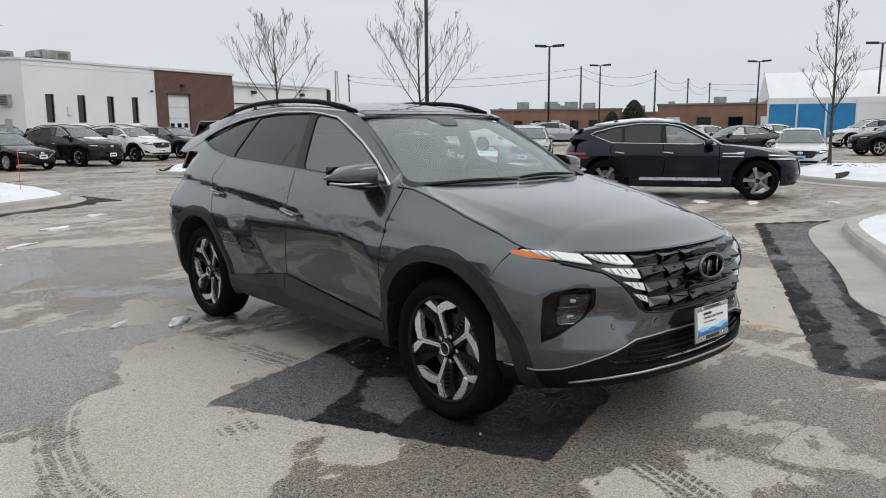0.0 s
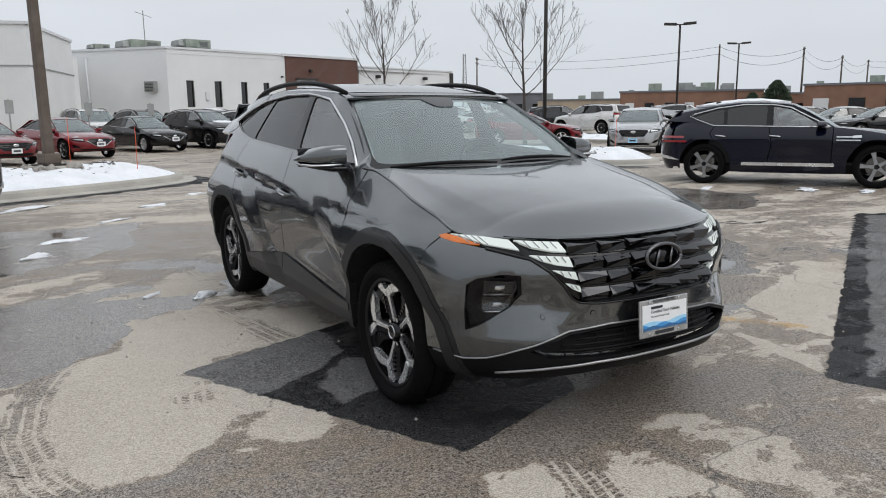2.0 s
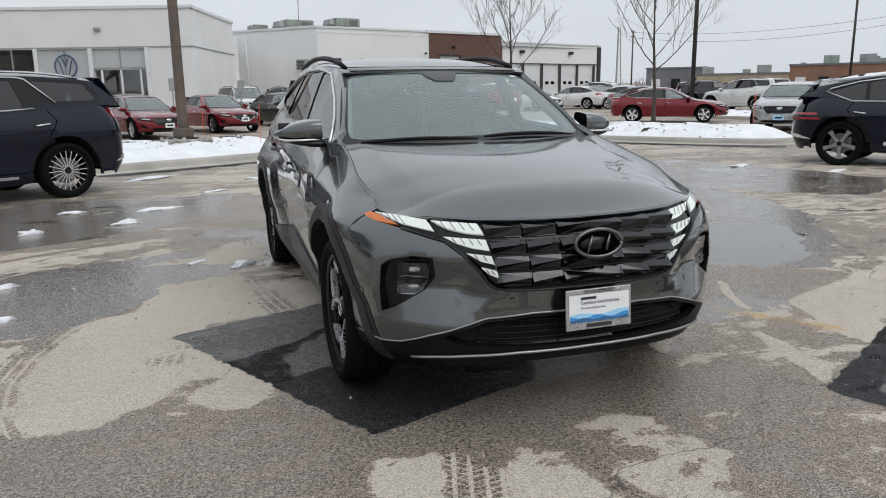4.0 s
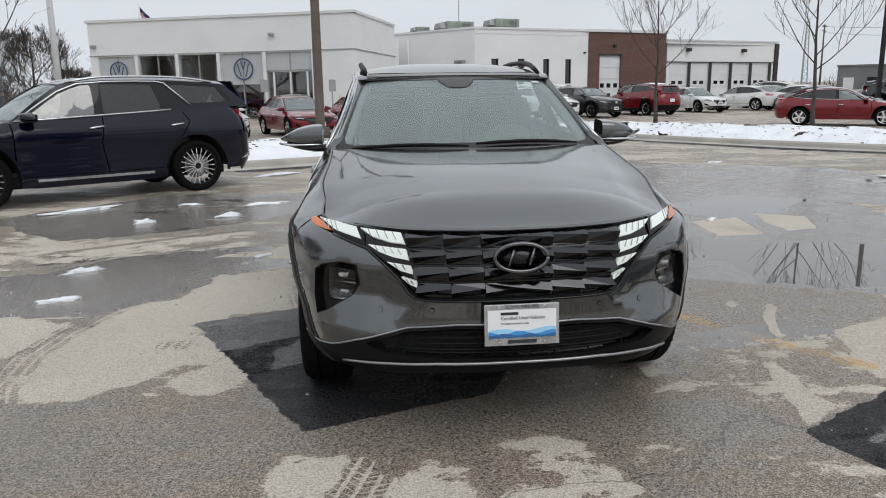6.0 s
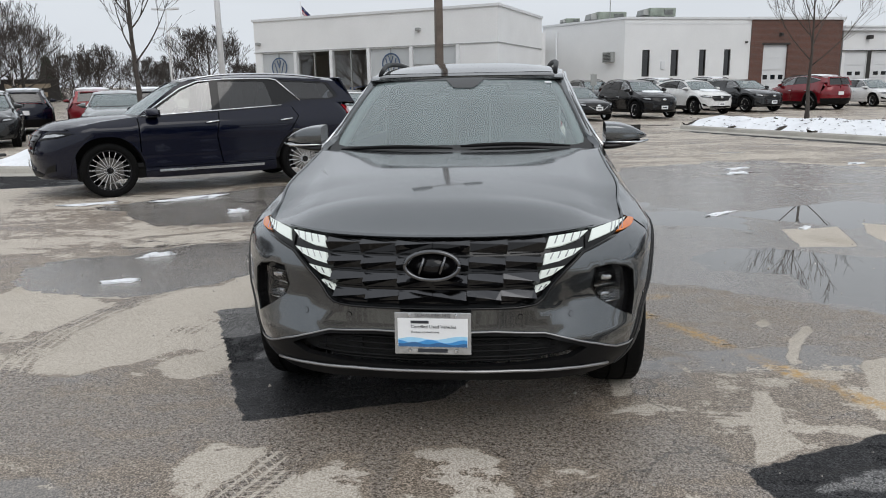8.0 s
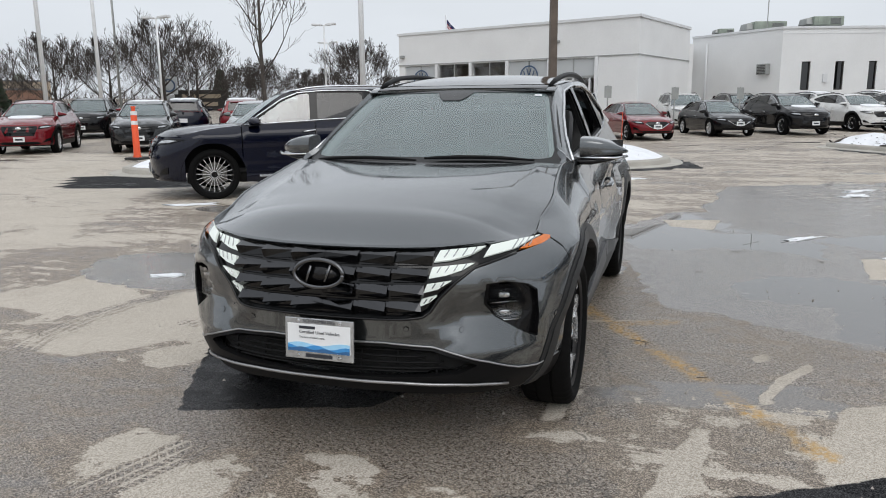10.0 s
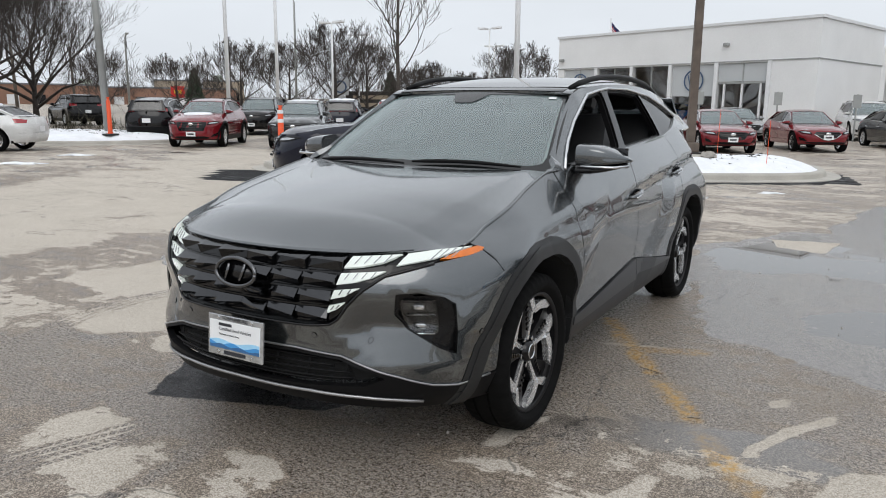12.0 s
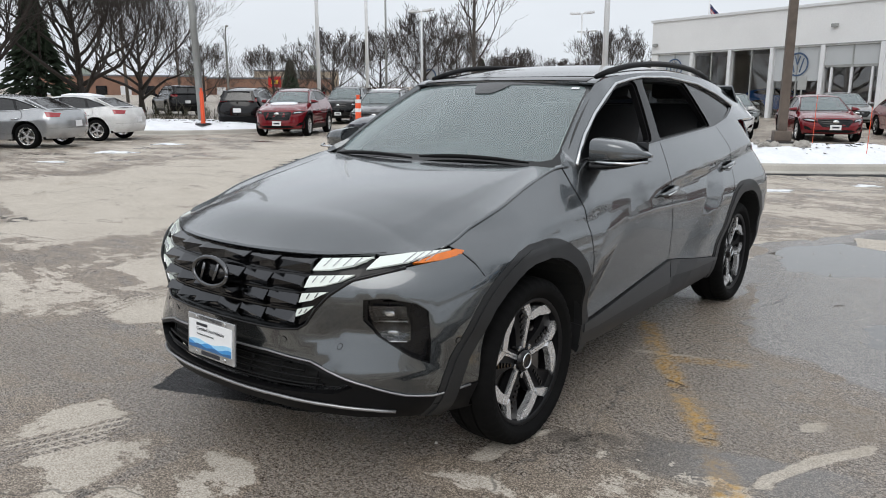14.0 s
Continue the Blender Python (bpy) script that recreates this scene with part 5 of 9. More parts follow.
SMEAR = [[(-2.24, 1.39), (-1.76, 1.92), (-1.29, 2.38)], [(-2.5, 1.75), (-1.9, 2.3)], [(-3.2, -0.1), (-2.5, 0.9)], [(0.3, -2.2), (0.55, -3.2)], [(-0.2, -2.15), (-0.15, -3.1)], [(-3.5, 2.0), (-1.8, 3.0)]]

gx, gy = lines_of(-3.4, 3.6, 0.035, 420), lines_of(-3.4, 3.6, 0.035, 420)
GX, GY = np.meshgrid(gx, gy)
px, py = GX.ravel(), GY.ravel()
wob = lambda s, a: (fbm(px * 2.2, py * 2.2, s) - 0.5) * a
qx, qy = px + wob(1, 0.35) + (fbm(px * 9, py * 9, 7) - 0.5) * 0.16, py + wob(5, 0.35) + (fbm(px * 9, py * 9, 11) - 0.5) * 0.16
sx, sy = px + (fbm(px * 9, py * 9, 21) - 0.5) * 0.05, py + (fbm(px * 9, py * 9, 25) - 0.5) * 0.05
dry = np.zeros(px.shape)
for k, p in enumerate(PALE):
    cover = soft_poly(qx, qy, p, 0.035) * (1.0, 1.0, 1.0, 0.92, 0.92, 1.0, 1.0, 0.42, 0.36)[k]
    if k in (3, 4):
        # washed through by trickles and tyres
        worn = fbm(px * 3.4 + py * 1.5, py * 6.0 - px * 2.0, 31) * 0.65 + fbm(px * 13, py * 13, 37) * 0.35
        cover = cover * (0.42 + 0.58 * np.clip((worn - 0.37) / 0.12, 0, 1))
    dry = np.maximum(dry, cover)
crisp = np.zeros(px.shape)
for k, p in enumerate(CRISP):
    crisp = np.maximum(crisp, soft_poly(sx, sy, p, 0.03) * (1.0, 1.0, 0.62, 1.0, 1.0, 0.58, 0.9, 0.9, 0.9)[k])
for p in SMEAR:
    dry = dry - 0.8 * soft_line(sx, sy, p, 0.09, 0.03)
wet = np.zeros(px.shape)
for p in WET:
    wet = np.maximum(wet, soft_poly(qx, qy, p, 0.06))
# Darkens damp ground, plus the painted shade under the car and bumper.
for k, p in enumerate(DAMP_AND_SHADE):
    dry = dry - (0.45 if k < len(DAMP_AND_SHADE) - 1 else 0.8) * soft_poly(qx, qy, p, 0.25 if k < len(DAMP_AND_SHADE) - 1 else 0.10)
track, run, across = np.zeros(px.shape), np.zeros(px.shape), np.zeros(px.shape)
for p in TRACKS:
    base = 0.0
    for (x1, y1), (x2, y2) in zip(p, p[1:]):
        l = math.hypot(x2 - x1, y2 - y1)
        tx, ty = (x2 - x1) / l, (y2 - y1) / l
        a, c = (px - x1) * tx + (py - y1) * ty, (py - y1) * tx - (px - x1) * ty
        near = np.clip((0.125 - np.abs(c)) / 0.03, 0, 1) * np.clip((a + 0.02) / 0.04, 0, 1) * np.clip((l + 0.02 - a) / 0.04, 0, 1)
        win = near > track
        run, across, track = np.where(win, base + a, run), np.where(win, c, across), np.maximum(track, near)
        base += l
pud = np.zeros(px.shape)
for p in PUDDLES:
    pud = np.maximum(pud, soft_poly(qx, qy, p, 0.12))
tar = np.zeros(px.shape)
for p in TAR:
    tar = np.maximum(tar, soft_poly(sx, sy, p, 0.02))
tar_dust = np.zeros(px.shape)
for k, p in enumerate(TAR_DUST):
    tar_dust = np.maximum(tar_dust, soft_poly(sx, sy, p, 0.05) * (1.0, 1.0, 0.8)[k])
for p in KERB_EDGE:
    tar = np.maximum(tar, soft_line(sx, sy, p, 0.9, 0.1))
yel = np.zeros(px.shape)
for p in YELLOW:
    yel = np.maximum(yel, soft_line(sx, sy, p, 0.095, 0.012) * (1.0 if len(p) > 2 else 0.6))
yel = yel * (1 - tar)

verts = np.stack([px, py, rise(px, py)], 1)
nx_, ny_ = len(gx), len(gy)
idx = np.arange(nx_ * ny_).reshape(ny_, nx_)
quads = np.stack([idx[:-1, :-1].ravel(), idx[:-1, 1:].ravel(), idx[1:, 1:].ravel(), idx[1:, :-1].ravel()], 1)
me = bpy.data.meshes.new("ground")
me.vertices.add(len(verts))
me.vertices.foreach_set("co", verts.ravel())
me.loops.add(quads.size)
me.loops.foreach_set("vertex_index", quads.ravel())
me.polygons.add(len(quads))
me.polygons.foreach_set("loop_start", np.arange(0, quads.size, 4))
me.update(calc_edges=True)
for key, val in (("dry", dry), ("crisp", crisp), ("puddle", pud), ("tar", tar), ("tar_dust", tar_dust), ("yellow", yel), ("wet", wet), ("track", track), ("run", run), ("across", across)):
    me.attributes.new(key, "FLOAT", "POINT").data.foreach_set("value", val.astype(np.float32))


def ground_material():
    m, t, b = material("wet_concrete")
    L = t.links.new
    co = t.nodes.new("ShaderNodeTexCoord")

    def math_(op, a, b_=None, c=None, clamp_=False):
        n = t.nodes.new("ShaderNodeMath")
        n.operation, n.use_clamp = op, clamp_
        for i, v in enumerate((a, b_, c)):
            if v is None:
                continue
            if isinstance(v, (int, float)):
                n.inputs[i].default_value = v
            else:
                L(v, n.inputs[i])
        return n.outputs[0]

    def noise_(scale, detail, stretch=(1, 1, 1), turn=0.0, rough=0.55, dist=0.0):
        mp = node(t, "Mapping")
        mp.inputs["Scale"].default_value, mp.inputs["Rotation"].default_value = stretch, (0, 0, turn)
        L(co.outputs["Object"], mp.inputs[0])
        n = node(t, "TexNoise", Scale=scale, Detail=detail, Roughness=rough, Distortion=dist)
        L(mp.outputs[0], n.inputs["Vector"])
        return n.outputs["Fac"]

    def attr(key):
        n = t.nodes.new("ShaderNodeAttribute")
        n.attribute_name = key
        return n.outputs["Fac"]

    def step_(v, lo, hi):
        n = node(t, "MapRange")
        n.interpolation_type = "SMOOTHSTEP"
        n.inputs["From Min"].default_value, n.inputs["From Max"].default_value = lo, hi
        L(v, n.inputs["Value"])
        return n.outputs[0]

    def blend(f, a, b_):
        n = t.nodes.new("ShaderNodeMix")
        n.data_type = "RGBA"
        L(f, n.inputs[0])
        for i, v in ((6, a), (7, b_)):
            if isinstance(v, tuple):
                n.inputs[i].default_value = (*v, 1)
            else:
                L(v, n.inputs[i])
        return n.outputs[2]

    big = noise_(0.42, 8.0, (1.0, 2.2, 1.0), 0.9, 0.62, 0.6)
    patch = noise_(1.5, 9.0, (1.0, 2.4, 1.0), 0.75, 0.66, 0.9)
    mid = noise_(7.0, 6.0, rough=0.65)
    fine = noise_(55.0, 5.0, rough=0.7)
    grit = noise_(165.0, 3.0, rough=0.65)
    sand = noise_(260.0, 3.0, rough=0.7)
    field = math_("ADD", math_("MULTIPLY", big, 0.55), math_("MULTIPLY", patch, 0.45))
    field = math_("ADD", field, math_("MULTIPLY", math_("SUBTRACT", mid, 0.5), 0.34))
    field = math_("ADD", field, math_("MULTIPLY", attr("dry"), 0.20))
    # tread prints: ribs along the track and slanted bars across it
    side = math_("ABSOLUTE", attr("across"))
    bars = math_("SINE", math_("MULTIPLY", math_("ADD", attr("run"), math_("MULTIPLY", side, 0.55)), 165.0))
    ribs = math_("SINE", math_("MULTIPLY", attr("across"), 108.0))
    tread = step_(math_("ADD", math_("MINIMUM", math_("ADD", bars, 0.25), ribs), math_("MULTIPLY", math_("SUBTRACT", mid, 0.5), 2.0)), -0.75, -0.35)
    print_ = math_("MULTIPLY", attr("track"), tread)
    field = math_("SUBTRACT", field, math_("MULTIPLY", print_, 0.20))
    wet_v = math_("ADD", attr("wet"), math_("MULTIPLY", math_("SUBTRACT", patch, 0.5), 1.7))
    wet_f = step_(math_("SUBTRACT", wet_v, math_("MULTIPLY", math_("MAXIMUM", attr("dry"), 0.0), 0.8)), 0.42, 0.60)
    wet_f = math_("MULTIPLY", wet_f, math_("SUBTRACT", 1.0, step_(attr("crisp"), 0.3, 0.6)))
    field = math_("SUBTRACT", field, math_("MULTIPLY", wet_f, 0.12))
    field = math_("ADD", field, math_("MULTIPLY", math_("SUBTRACT", fine, 0.5), 0.16))
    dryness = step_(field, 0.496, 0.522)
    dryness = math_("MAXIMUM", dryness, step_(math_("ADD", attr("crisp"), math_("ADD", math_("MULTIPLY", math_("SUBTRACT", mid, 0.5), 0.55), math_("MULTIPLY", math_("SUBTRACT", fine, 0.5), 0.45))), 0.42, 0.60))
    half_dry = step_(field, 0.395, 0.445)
    pud_v = math_("ADD", attr("puddle"), math_("MULTIPLY", math_("SUBTRACT", mid, 0.5), 0.5))
    pools = step_(pud_v, 0.45, 0.62)
    wild = math_("MULTIPLY", step_(noise_(0.55, 4.0, (1, 1.8, 1), 0.7), 0.60, 0.66), math_("SUBTRACT", 1.0, dryness))
    pools = math_("MAXIMUM", pools, math_("MULTIPLY", wild, 0.8))
    pools = math_("MULTIPLY", pools, math_("SUBTRACT", 1.0, step_(attr("crisp"), 0.3, 0.6)))
    # colours: damp concrete, which also paints under-car shade, half dry, dry with salt
    grains = node(t, "TexVoronoi", Scale=190.0)
    L(co.outputs["Object"], grains.inputs["Vector"])
    tone = t.nodes.new("ShaderNodeSeparateColor")
    L(grains.outputs["Color"], tone.inputs[0])
    speck = math_("ADD", math_("ADD", math_("MULTIPLY", grit, 0.50), math_("MULTIPLY", tone.outputs[0], 0.25)), math_("ADD", math_("MULTIPLY", fine, 0.15), math_("MULTIPLY", sand, 0.60)))
    damp_c = ramp_of(t, speck, [(0.64, (0.062, 0.050, 0.040)), (0.75, (0.160, 0.133, 0.109)), (0.88, (0.476, 0.418, 0.360))])
    half_c = ramp_of(t, speck, [(0.64, (0.062, 0.047, 0.033)), (0.75, (0.171, 0.136, 0.102)), (0.88, (0.517, 0.438, 0.360))])
    dry_c = ramp_of(t, speck, [(0.64, (0.335, 0.290, 0.236)), (0.75, (0.495, 0.446, 0.380)), (0.88, (0.66, 0.612, 0.54))])
    col = blend(half_dry, damp_c, half_c)
    col = blend(dryness, col, dry_c)
    col = blend(math_("MULTIPLY", wet_f, 0.6), col, ramp_of(t, speck, [(0.64, (0.060, 0.056, 0.053)), (0.75, (0.115, 0.108, 0.102)), (0.88, (0.27, 0.26, 0.25))]))
    grime = math_("MULTIPLY", step_(noise_(0.9, 9.0, (1.0, 1.7, 1.0), 0.5, 0.7, 0.5), 0.40, 0.66), 0.20)
    col = blend(grime, col, ramp_of(t, speck, [(0.64, (0.10, 0.086, 0.066)), (0.75, (0.25, 0.215, 0.17)), (0.88, (0.46, 0.41, 0.34))]))
    rust = math_("MULTIPLY", step_(noise_(0.7, 5.0), 0.58, 0.75), 0.35)
    col = blend(rust, col, (0.20, 0.145, 0.085))
    # Tar colour, set blacker so it also carries shade under the car's front.
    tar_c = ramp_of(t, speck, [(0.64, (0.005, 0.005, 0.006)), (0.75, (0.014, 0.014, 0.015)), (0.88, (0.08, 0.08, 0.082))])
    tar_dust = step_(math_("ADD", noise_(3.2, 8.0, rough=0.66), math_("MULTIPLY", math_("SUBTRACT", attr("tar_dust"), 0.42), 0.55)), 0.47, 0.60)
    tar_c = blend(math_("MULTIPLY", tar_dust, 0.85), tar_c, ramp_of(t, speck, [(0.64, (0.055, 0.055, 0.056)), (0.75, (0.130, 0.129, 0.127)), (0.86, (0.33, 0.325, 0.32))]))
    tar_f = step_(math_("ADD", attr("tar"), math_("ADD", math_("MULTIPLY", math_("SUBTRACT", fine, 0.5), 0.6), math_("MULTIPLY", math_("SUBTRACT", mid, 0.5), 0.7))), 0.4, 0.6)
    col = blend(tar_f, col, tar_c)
    worn = step_(noise_(22.0, 6.0, rough=0.75), 0.36, 0.60)
    yel_f = math_("MULTIPLY", math_("MULTIPLY", attr("yellow"), worn), step_(noise_(2.6, 3.0), 0.30, 0.48))
    col = blend(math_("MULTIPLY", yel_f, 0.85), col, (0.50, 0.29, 0.065))
    col = blend(math_("MULTIPLY", pools, 0.7), col, (0.075, 0.072, 0.068))
    shine = math_("MULTIPLY_ADD", math_("MAXIMUM", pools, math_("MULTIPLY", wet_f, 0.6)), 0.5, 0.5)
    L(math_("MULTIPLY", shine, math_("SUBTRACT", 1.0, math_("MULTIPLY", tar_f, 0.85))), b.inputs["Specular IOR Level"])
    # cracks
    vor = node(t, "TexVoronoi", Scale=0.16)
    vor.feature = "DISTANCE_TO_EDGE"
    warp = node(t, "TexNoise", Scale=1.5, Detail=4.0)
    L(co.outputs["Object"], warp.inputs["Vector"])
    add = t.nodes.new("ShaderNodeVectorMath")
    add.operation = "MULTIPLY_ADD"
    add.inputs[1].default_value = (0.7, 0.7, 0.7)
    L(warp.outputs["Color"], add.inputs[0])
    L(co.outputs["Object"], add.inputs[2])
    L(add.outputs[0], vor.inputs["Vector"])
    crack = math_("SUBTRACT", 1.0, step_(vor.outputs["Distance"], 0.0004, 0.0011))
    col = blend(math_("MULTIPLY", crack, 0.55), col, (0.03, 0.028, 0.025))
    L(col, b.inputs["Base Color"])
    # gloss: pools mirror, damp shines, dry is dull
    rough = math_("MULTIPLY_ADD", dryness, 0.36, 0.48)
    rough = math_("SUBTRACT", rough, math_("MULTIPLY", math_("SUBTRACT", 1.0, half_dry), 0.20))
    rough = math_("MULTIPLY", rough, math_("SUBTRACT", 1.0, math_("MULTIPLY", wet_f, 0.55)))
    rough = math_("ADD", rough, math_("MULTIPLY", math_("SUBTRACT", fine, 0.5), 0.3))
    rough = math_("MULTIPLY", rough, math_("SUBTRACT", 1.0, math_("MULTIPLY", pools, 0.94)), None, True)
    L(rough, b.inputs["Roughness"])
    height = math_("ADD", math_("MULTIPLY", sand, 0.5), math_("MULTIPLY", grit, 0.5))
    bp = node(t, "Bump", Distance=0.006)
    L(math_("MULTIPLY", math_("MULTIPLY", math_("SUBTRACT", 1.0, pools), math_("SUBTRACT", 1.0, math_("MULTIPLY", wet_f, 0.6))), 0.6), bp.inputs["Strength"])
    L(height, bp.inputs["Height"])
    L(bp.outputs[0], b.inputs["Normal"])
    return m


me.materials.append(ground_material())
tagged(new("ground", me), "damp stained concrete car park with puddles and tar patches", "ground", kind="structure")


# ---- kerbed islands ----
def island(name, outline, label, height=0.15, snow_top=0.42, bare=0.25, seed=1, gutter=0.0):
    """A kerbed bed: concrete ring and a mound of old snow and mulch inside."""
    thing = empty(name, Matrix(), label, "kerb island", "kerbed islands", "structure")
    pts = smooth_loop(outline, 2)
    cx, cy = sum(p[0] for p in pts) / len(pts), sum(p[1] for p in pts) / len(pts)

    def inset(p, k, n, d):
        (x0, y0), (x1, y1) = pts[(k - 1) % n], pts[(k + 1) % n]
        tx, ty = x1 - x0, y1 - y0
        l = math.hypot(tx, ty) or 1
        return (p[0] - ty / l * d, p[1] + tx / l * d)
    area = sum(a[0] * b[1] - b[0] * a[1] for a, b in zip(pts, pts[1:] + pts[:1]))
    if area < 0:
        pts = pts[::-1]
    dense = densify(pts, 0.5)
    pts = dense
    n = len(pts)
    prof = [(0.0, -0.02), (0.0, height - 0.035), (0.03, height), (0.16, height), (0.17, height - 0.05)]
    if gutter:
        prof = [(-gutter, -0.02), (-gutter, 0.012), (-0.02, 0.03)] + prof[1:]
    vs, fs = [], []
    for d, z in prof:
        vs += [(*inset(p, k, n, d), z + float(rise(np.float64(p[0]), np.float64(p[1])))) for k, p in enumerate(pts)]
    for j in range(len(prof) - 1):
        for k in range(n):
            fs.append((j * n + k, j * n + (k + 1) % n, (j + 1) * n + (k + 1) % n, (j + 1) * n + k))
    link_mesh("kerb", vs, fs, CONCRETE, thing, "pale concrete kerb")
    inner = [inset(p, k, n, 0.15) for k, p in enumerate(pts)]
    rng = random.Random(seed)

    def bed(x, y):
        d = 1e9
        for (x1, y1), (x2, y2) in zip(inner, inner[1:] + inner[:1]):
            ex, ey = x2 - x1, y2 - y1
            t = clamp(((x - x1) * ex + (y - y1) * ey) / (ex * ex + ey * ey + 1e-12))
            d = min(d, math.hypot(x - x1 - t * ex, y - y1 - t * ey))
        h = height - 0.02 + (snow_top - height) * (1 - math.exp(-d / 0.55))
        return (x, y, h + 0.10 * (noise.noise(Vector((x * 1.6, y * 1.6, seed))) * min(1, d * 2)) + 0.03 * noise.noise(Vector((x * 6, y * 6, seed))) + float(rise(np.float64(x), np.float64(y))))
    sheet("snow_bed", inner, Skin(bed), SNOW, thing, step=0.3, skirt=0.0, label="trampled old snow")
    holes = []
    for k in range(int(bare * 40)):
        a, b = rng.choice(inner), rng.choice(inner)
        t = rng.uniform(0.25, 0.5)
        c = (a[0] + (b[0] - a[0]) * t, a[1] + (b[1] - a[1]) * t)
        if not inside(c, inner):
            continue
        r = rng.uniform(0.08, 0.32)
        blob = [(c[0] + r * rng.uniform(0.5, 1.4) * math.cos(i * math.tau / 9), c[1] + r * rng.uniform(0.3, 0.9) * math.sin(i * math.tau / 9)) for i in range(9)]
        sheet("bare_soil", blob, Skin(lambda x, y: tuple(p + q for p, q in zip(bed(x, y), (0, 0, 0.012)))), MULCH, thing, step=0.15, skirt=0.02)
    return thing, bed


isl_mid, bed_mid = island("kerb_island", [(-10.2, 7.6), (-7.0, 8.2), (-2.7, 10.0), (0.4, 11.75), (1.25, 12.9), (1.05, 14.7), (0.2, 16.2), (-1.5, 15.4), (-6.0, 13.2), (-10.8, 11.0)], "long kerbed island with trampled snow and rubble", seed=3, gutter=0.3)
isl_right, bed_right = island("kerb_island", [(5.5, 20.8), (6.2, 19.2), (8.05, 15.7), (9.7, 12.6), (11.7, 9.8), (13.2, 9.7), (14.0, 11.0), (13.0, 13.2), (11.6, 15.6), (9.2, 19.6), (7.0, 22.0)], "kerbed island with snow under two young trees", seed=5, snow_top=0.5, gutter=0.3)
isl_far, bed_far = island("kerb_island", [(15.3, -1.0), (15.7, 2.2), (16.6, 4.2), (18.0, 5.6), (19.8, 6.3), (22.5, 4.0), (22.0, -1.0)], "snowy kerbed island by the parked silver car", seed=8, gutter=0.35)
isl_near, bed_near = island("kerb_island", [(2.95, -2.35), (4.6, -1.62), (7.0, -0.25), (8.2, 0.05), (10.5, 0.0), (12.0, -2.0), (11.0, -6.0), (4.0, -6.0), (3.0, -3.4)], "near kerbed island with a smooth bank of snow", seed=9, bare=0.0, snow_top=0.32, gutter=0.42)
isl_left, bed_left = island("kerb_island", [(-22.2, 10.4), (-20.3, 13.8), (-21.0, 15.4), (-24.5, 16.5), (-28, 13.5), (-26.5, 10.2)], "snowy kerbed island beside the shrubs", seed=12, gutter=0.2)
isl_strip, bed_strip = island("kerb_island", [(20.3, 23.9), (21.6, 19.2), (23.3, 19.0), (24.0, 22.0), (25.5, 33.0), (23.0, 33.0)], "long snowy strip between parking rows", seed=14, snow_top=0.3)

# loose snow lumps on the ground
rng = random.Random(11)
LUMPS = [(-1.16, 1.30, 0.07), (-1.5, 1.55, 0.05), (-2.2, 3.9, 0.14), (-1.9, 4.9, 0.22), (-1.2, 6.4, 0.2), (-2.9, 5.0, 0.25), (-3.1, 3.6, 0.16), (-4.2, 4.7, 0.35), (-5.4, 4.2, 0.3), (-2.2, 8.6, 0.4), (0.6, 9.4, 0.3), (-0.4, 7.9, 0.3),
         (8.7, 4.6, 0.3), (9.9, 3.4, 0.35), (10.4, 2.6, 0.3), (11.6, 1.6, 0.25), (7.9, 6.0, 0.4), (6.4, 9.0, 0.3), (4.1, 8.2, 0.3), (3.2, 2.6, 0.06), (2.6, 3.5, 0.12), (3.9, 7.5, 0.3), (-2.9, 1.2, 0.06), (-2.75, 0.3, 0.12), (-15.4, 5.6, 0.5), (-17.2, 8.2, 0.5), (-14.0, 3.5, 0.3)]
for x, y, r in LUMPS:
    r = r if r < 0.14 else r * 0.6
    bm = bmesh.new()
    bmesh.ops.create_icosphere(bm, subdivisions=3, radius=1.0)
    ph = rng.uniform(0, 50)
    sx_, sy_ = rng.uniform(0.9, 2.1), rng.uniform(0.35, 0.65)
    for v in bm.verts:
        k = 1 + 0.75 * noise.noise(v.co * 1.7 + Vector((ph, 0, 0))) + 0.45 * noise.noise(v.co * 5 + Vector((ph, 3, 0)))
        v.co = Vector((v.co.x * r * sx_ * k, v.co.y * r * sy_ * k, max(-0.004, v.co.z * (0.5 if r < 0.1 else 0.14) * r * k)))
    ob = part("snow_lump", bm, SNOW, smooth=True)
    ob.matrix_world = pose(x, y, 0, 0, 0, rng.uniform(20, 50))
    tagged(ob, "small heap of melting snow on wet concrete", "snow", "melting snow heaps")
for k in range(12):
    x, y = rng.uniform(-3.2, 3.2), rng.uniform(-3.0, 3.5)
    if abs(x) < 1.05 and y > -2.4:
        continue
    n = rng.randint(3, 5)
    a = rng.uniform(0, math.pi)
    pts = [(x + 0.035 * i * math.cos(a + 0.3 * rng.uniform(-1, 1) * i), y + 0.035 * i * math.sin(a), 0.004) for i in range(n)]
    tagged(part("twig", tube(pts, [0.0018] * n, 4), BARK_DARK), "short dark twig lying on the concrete", "twig", "twigs on the ground")


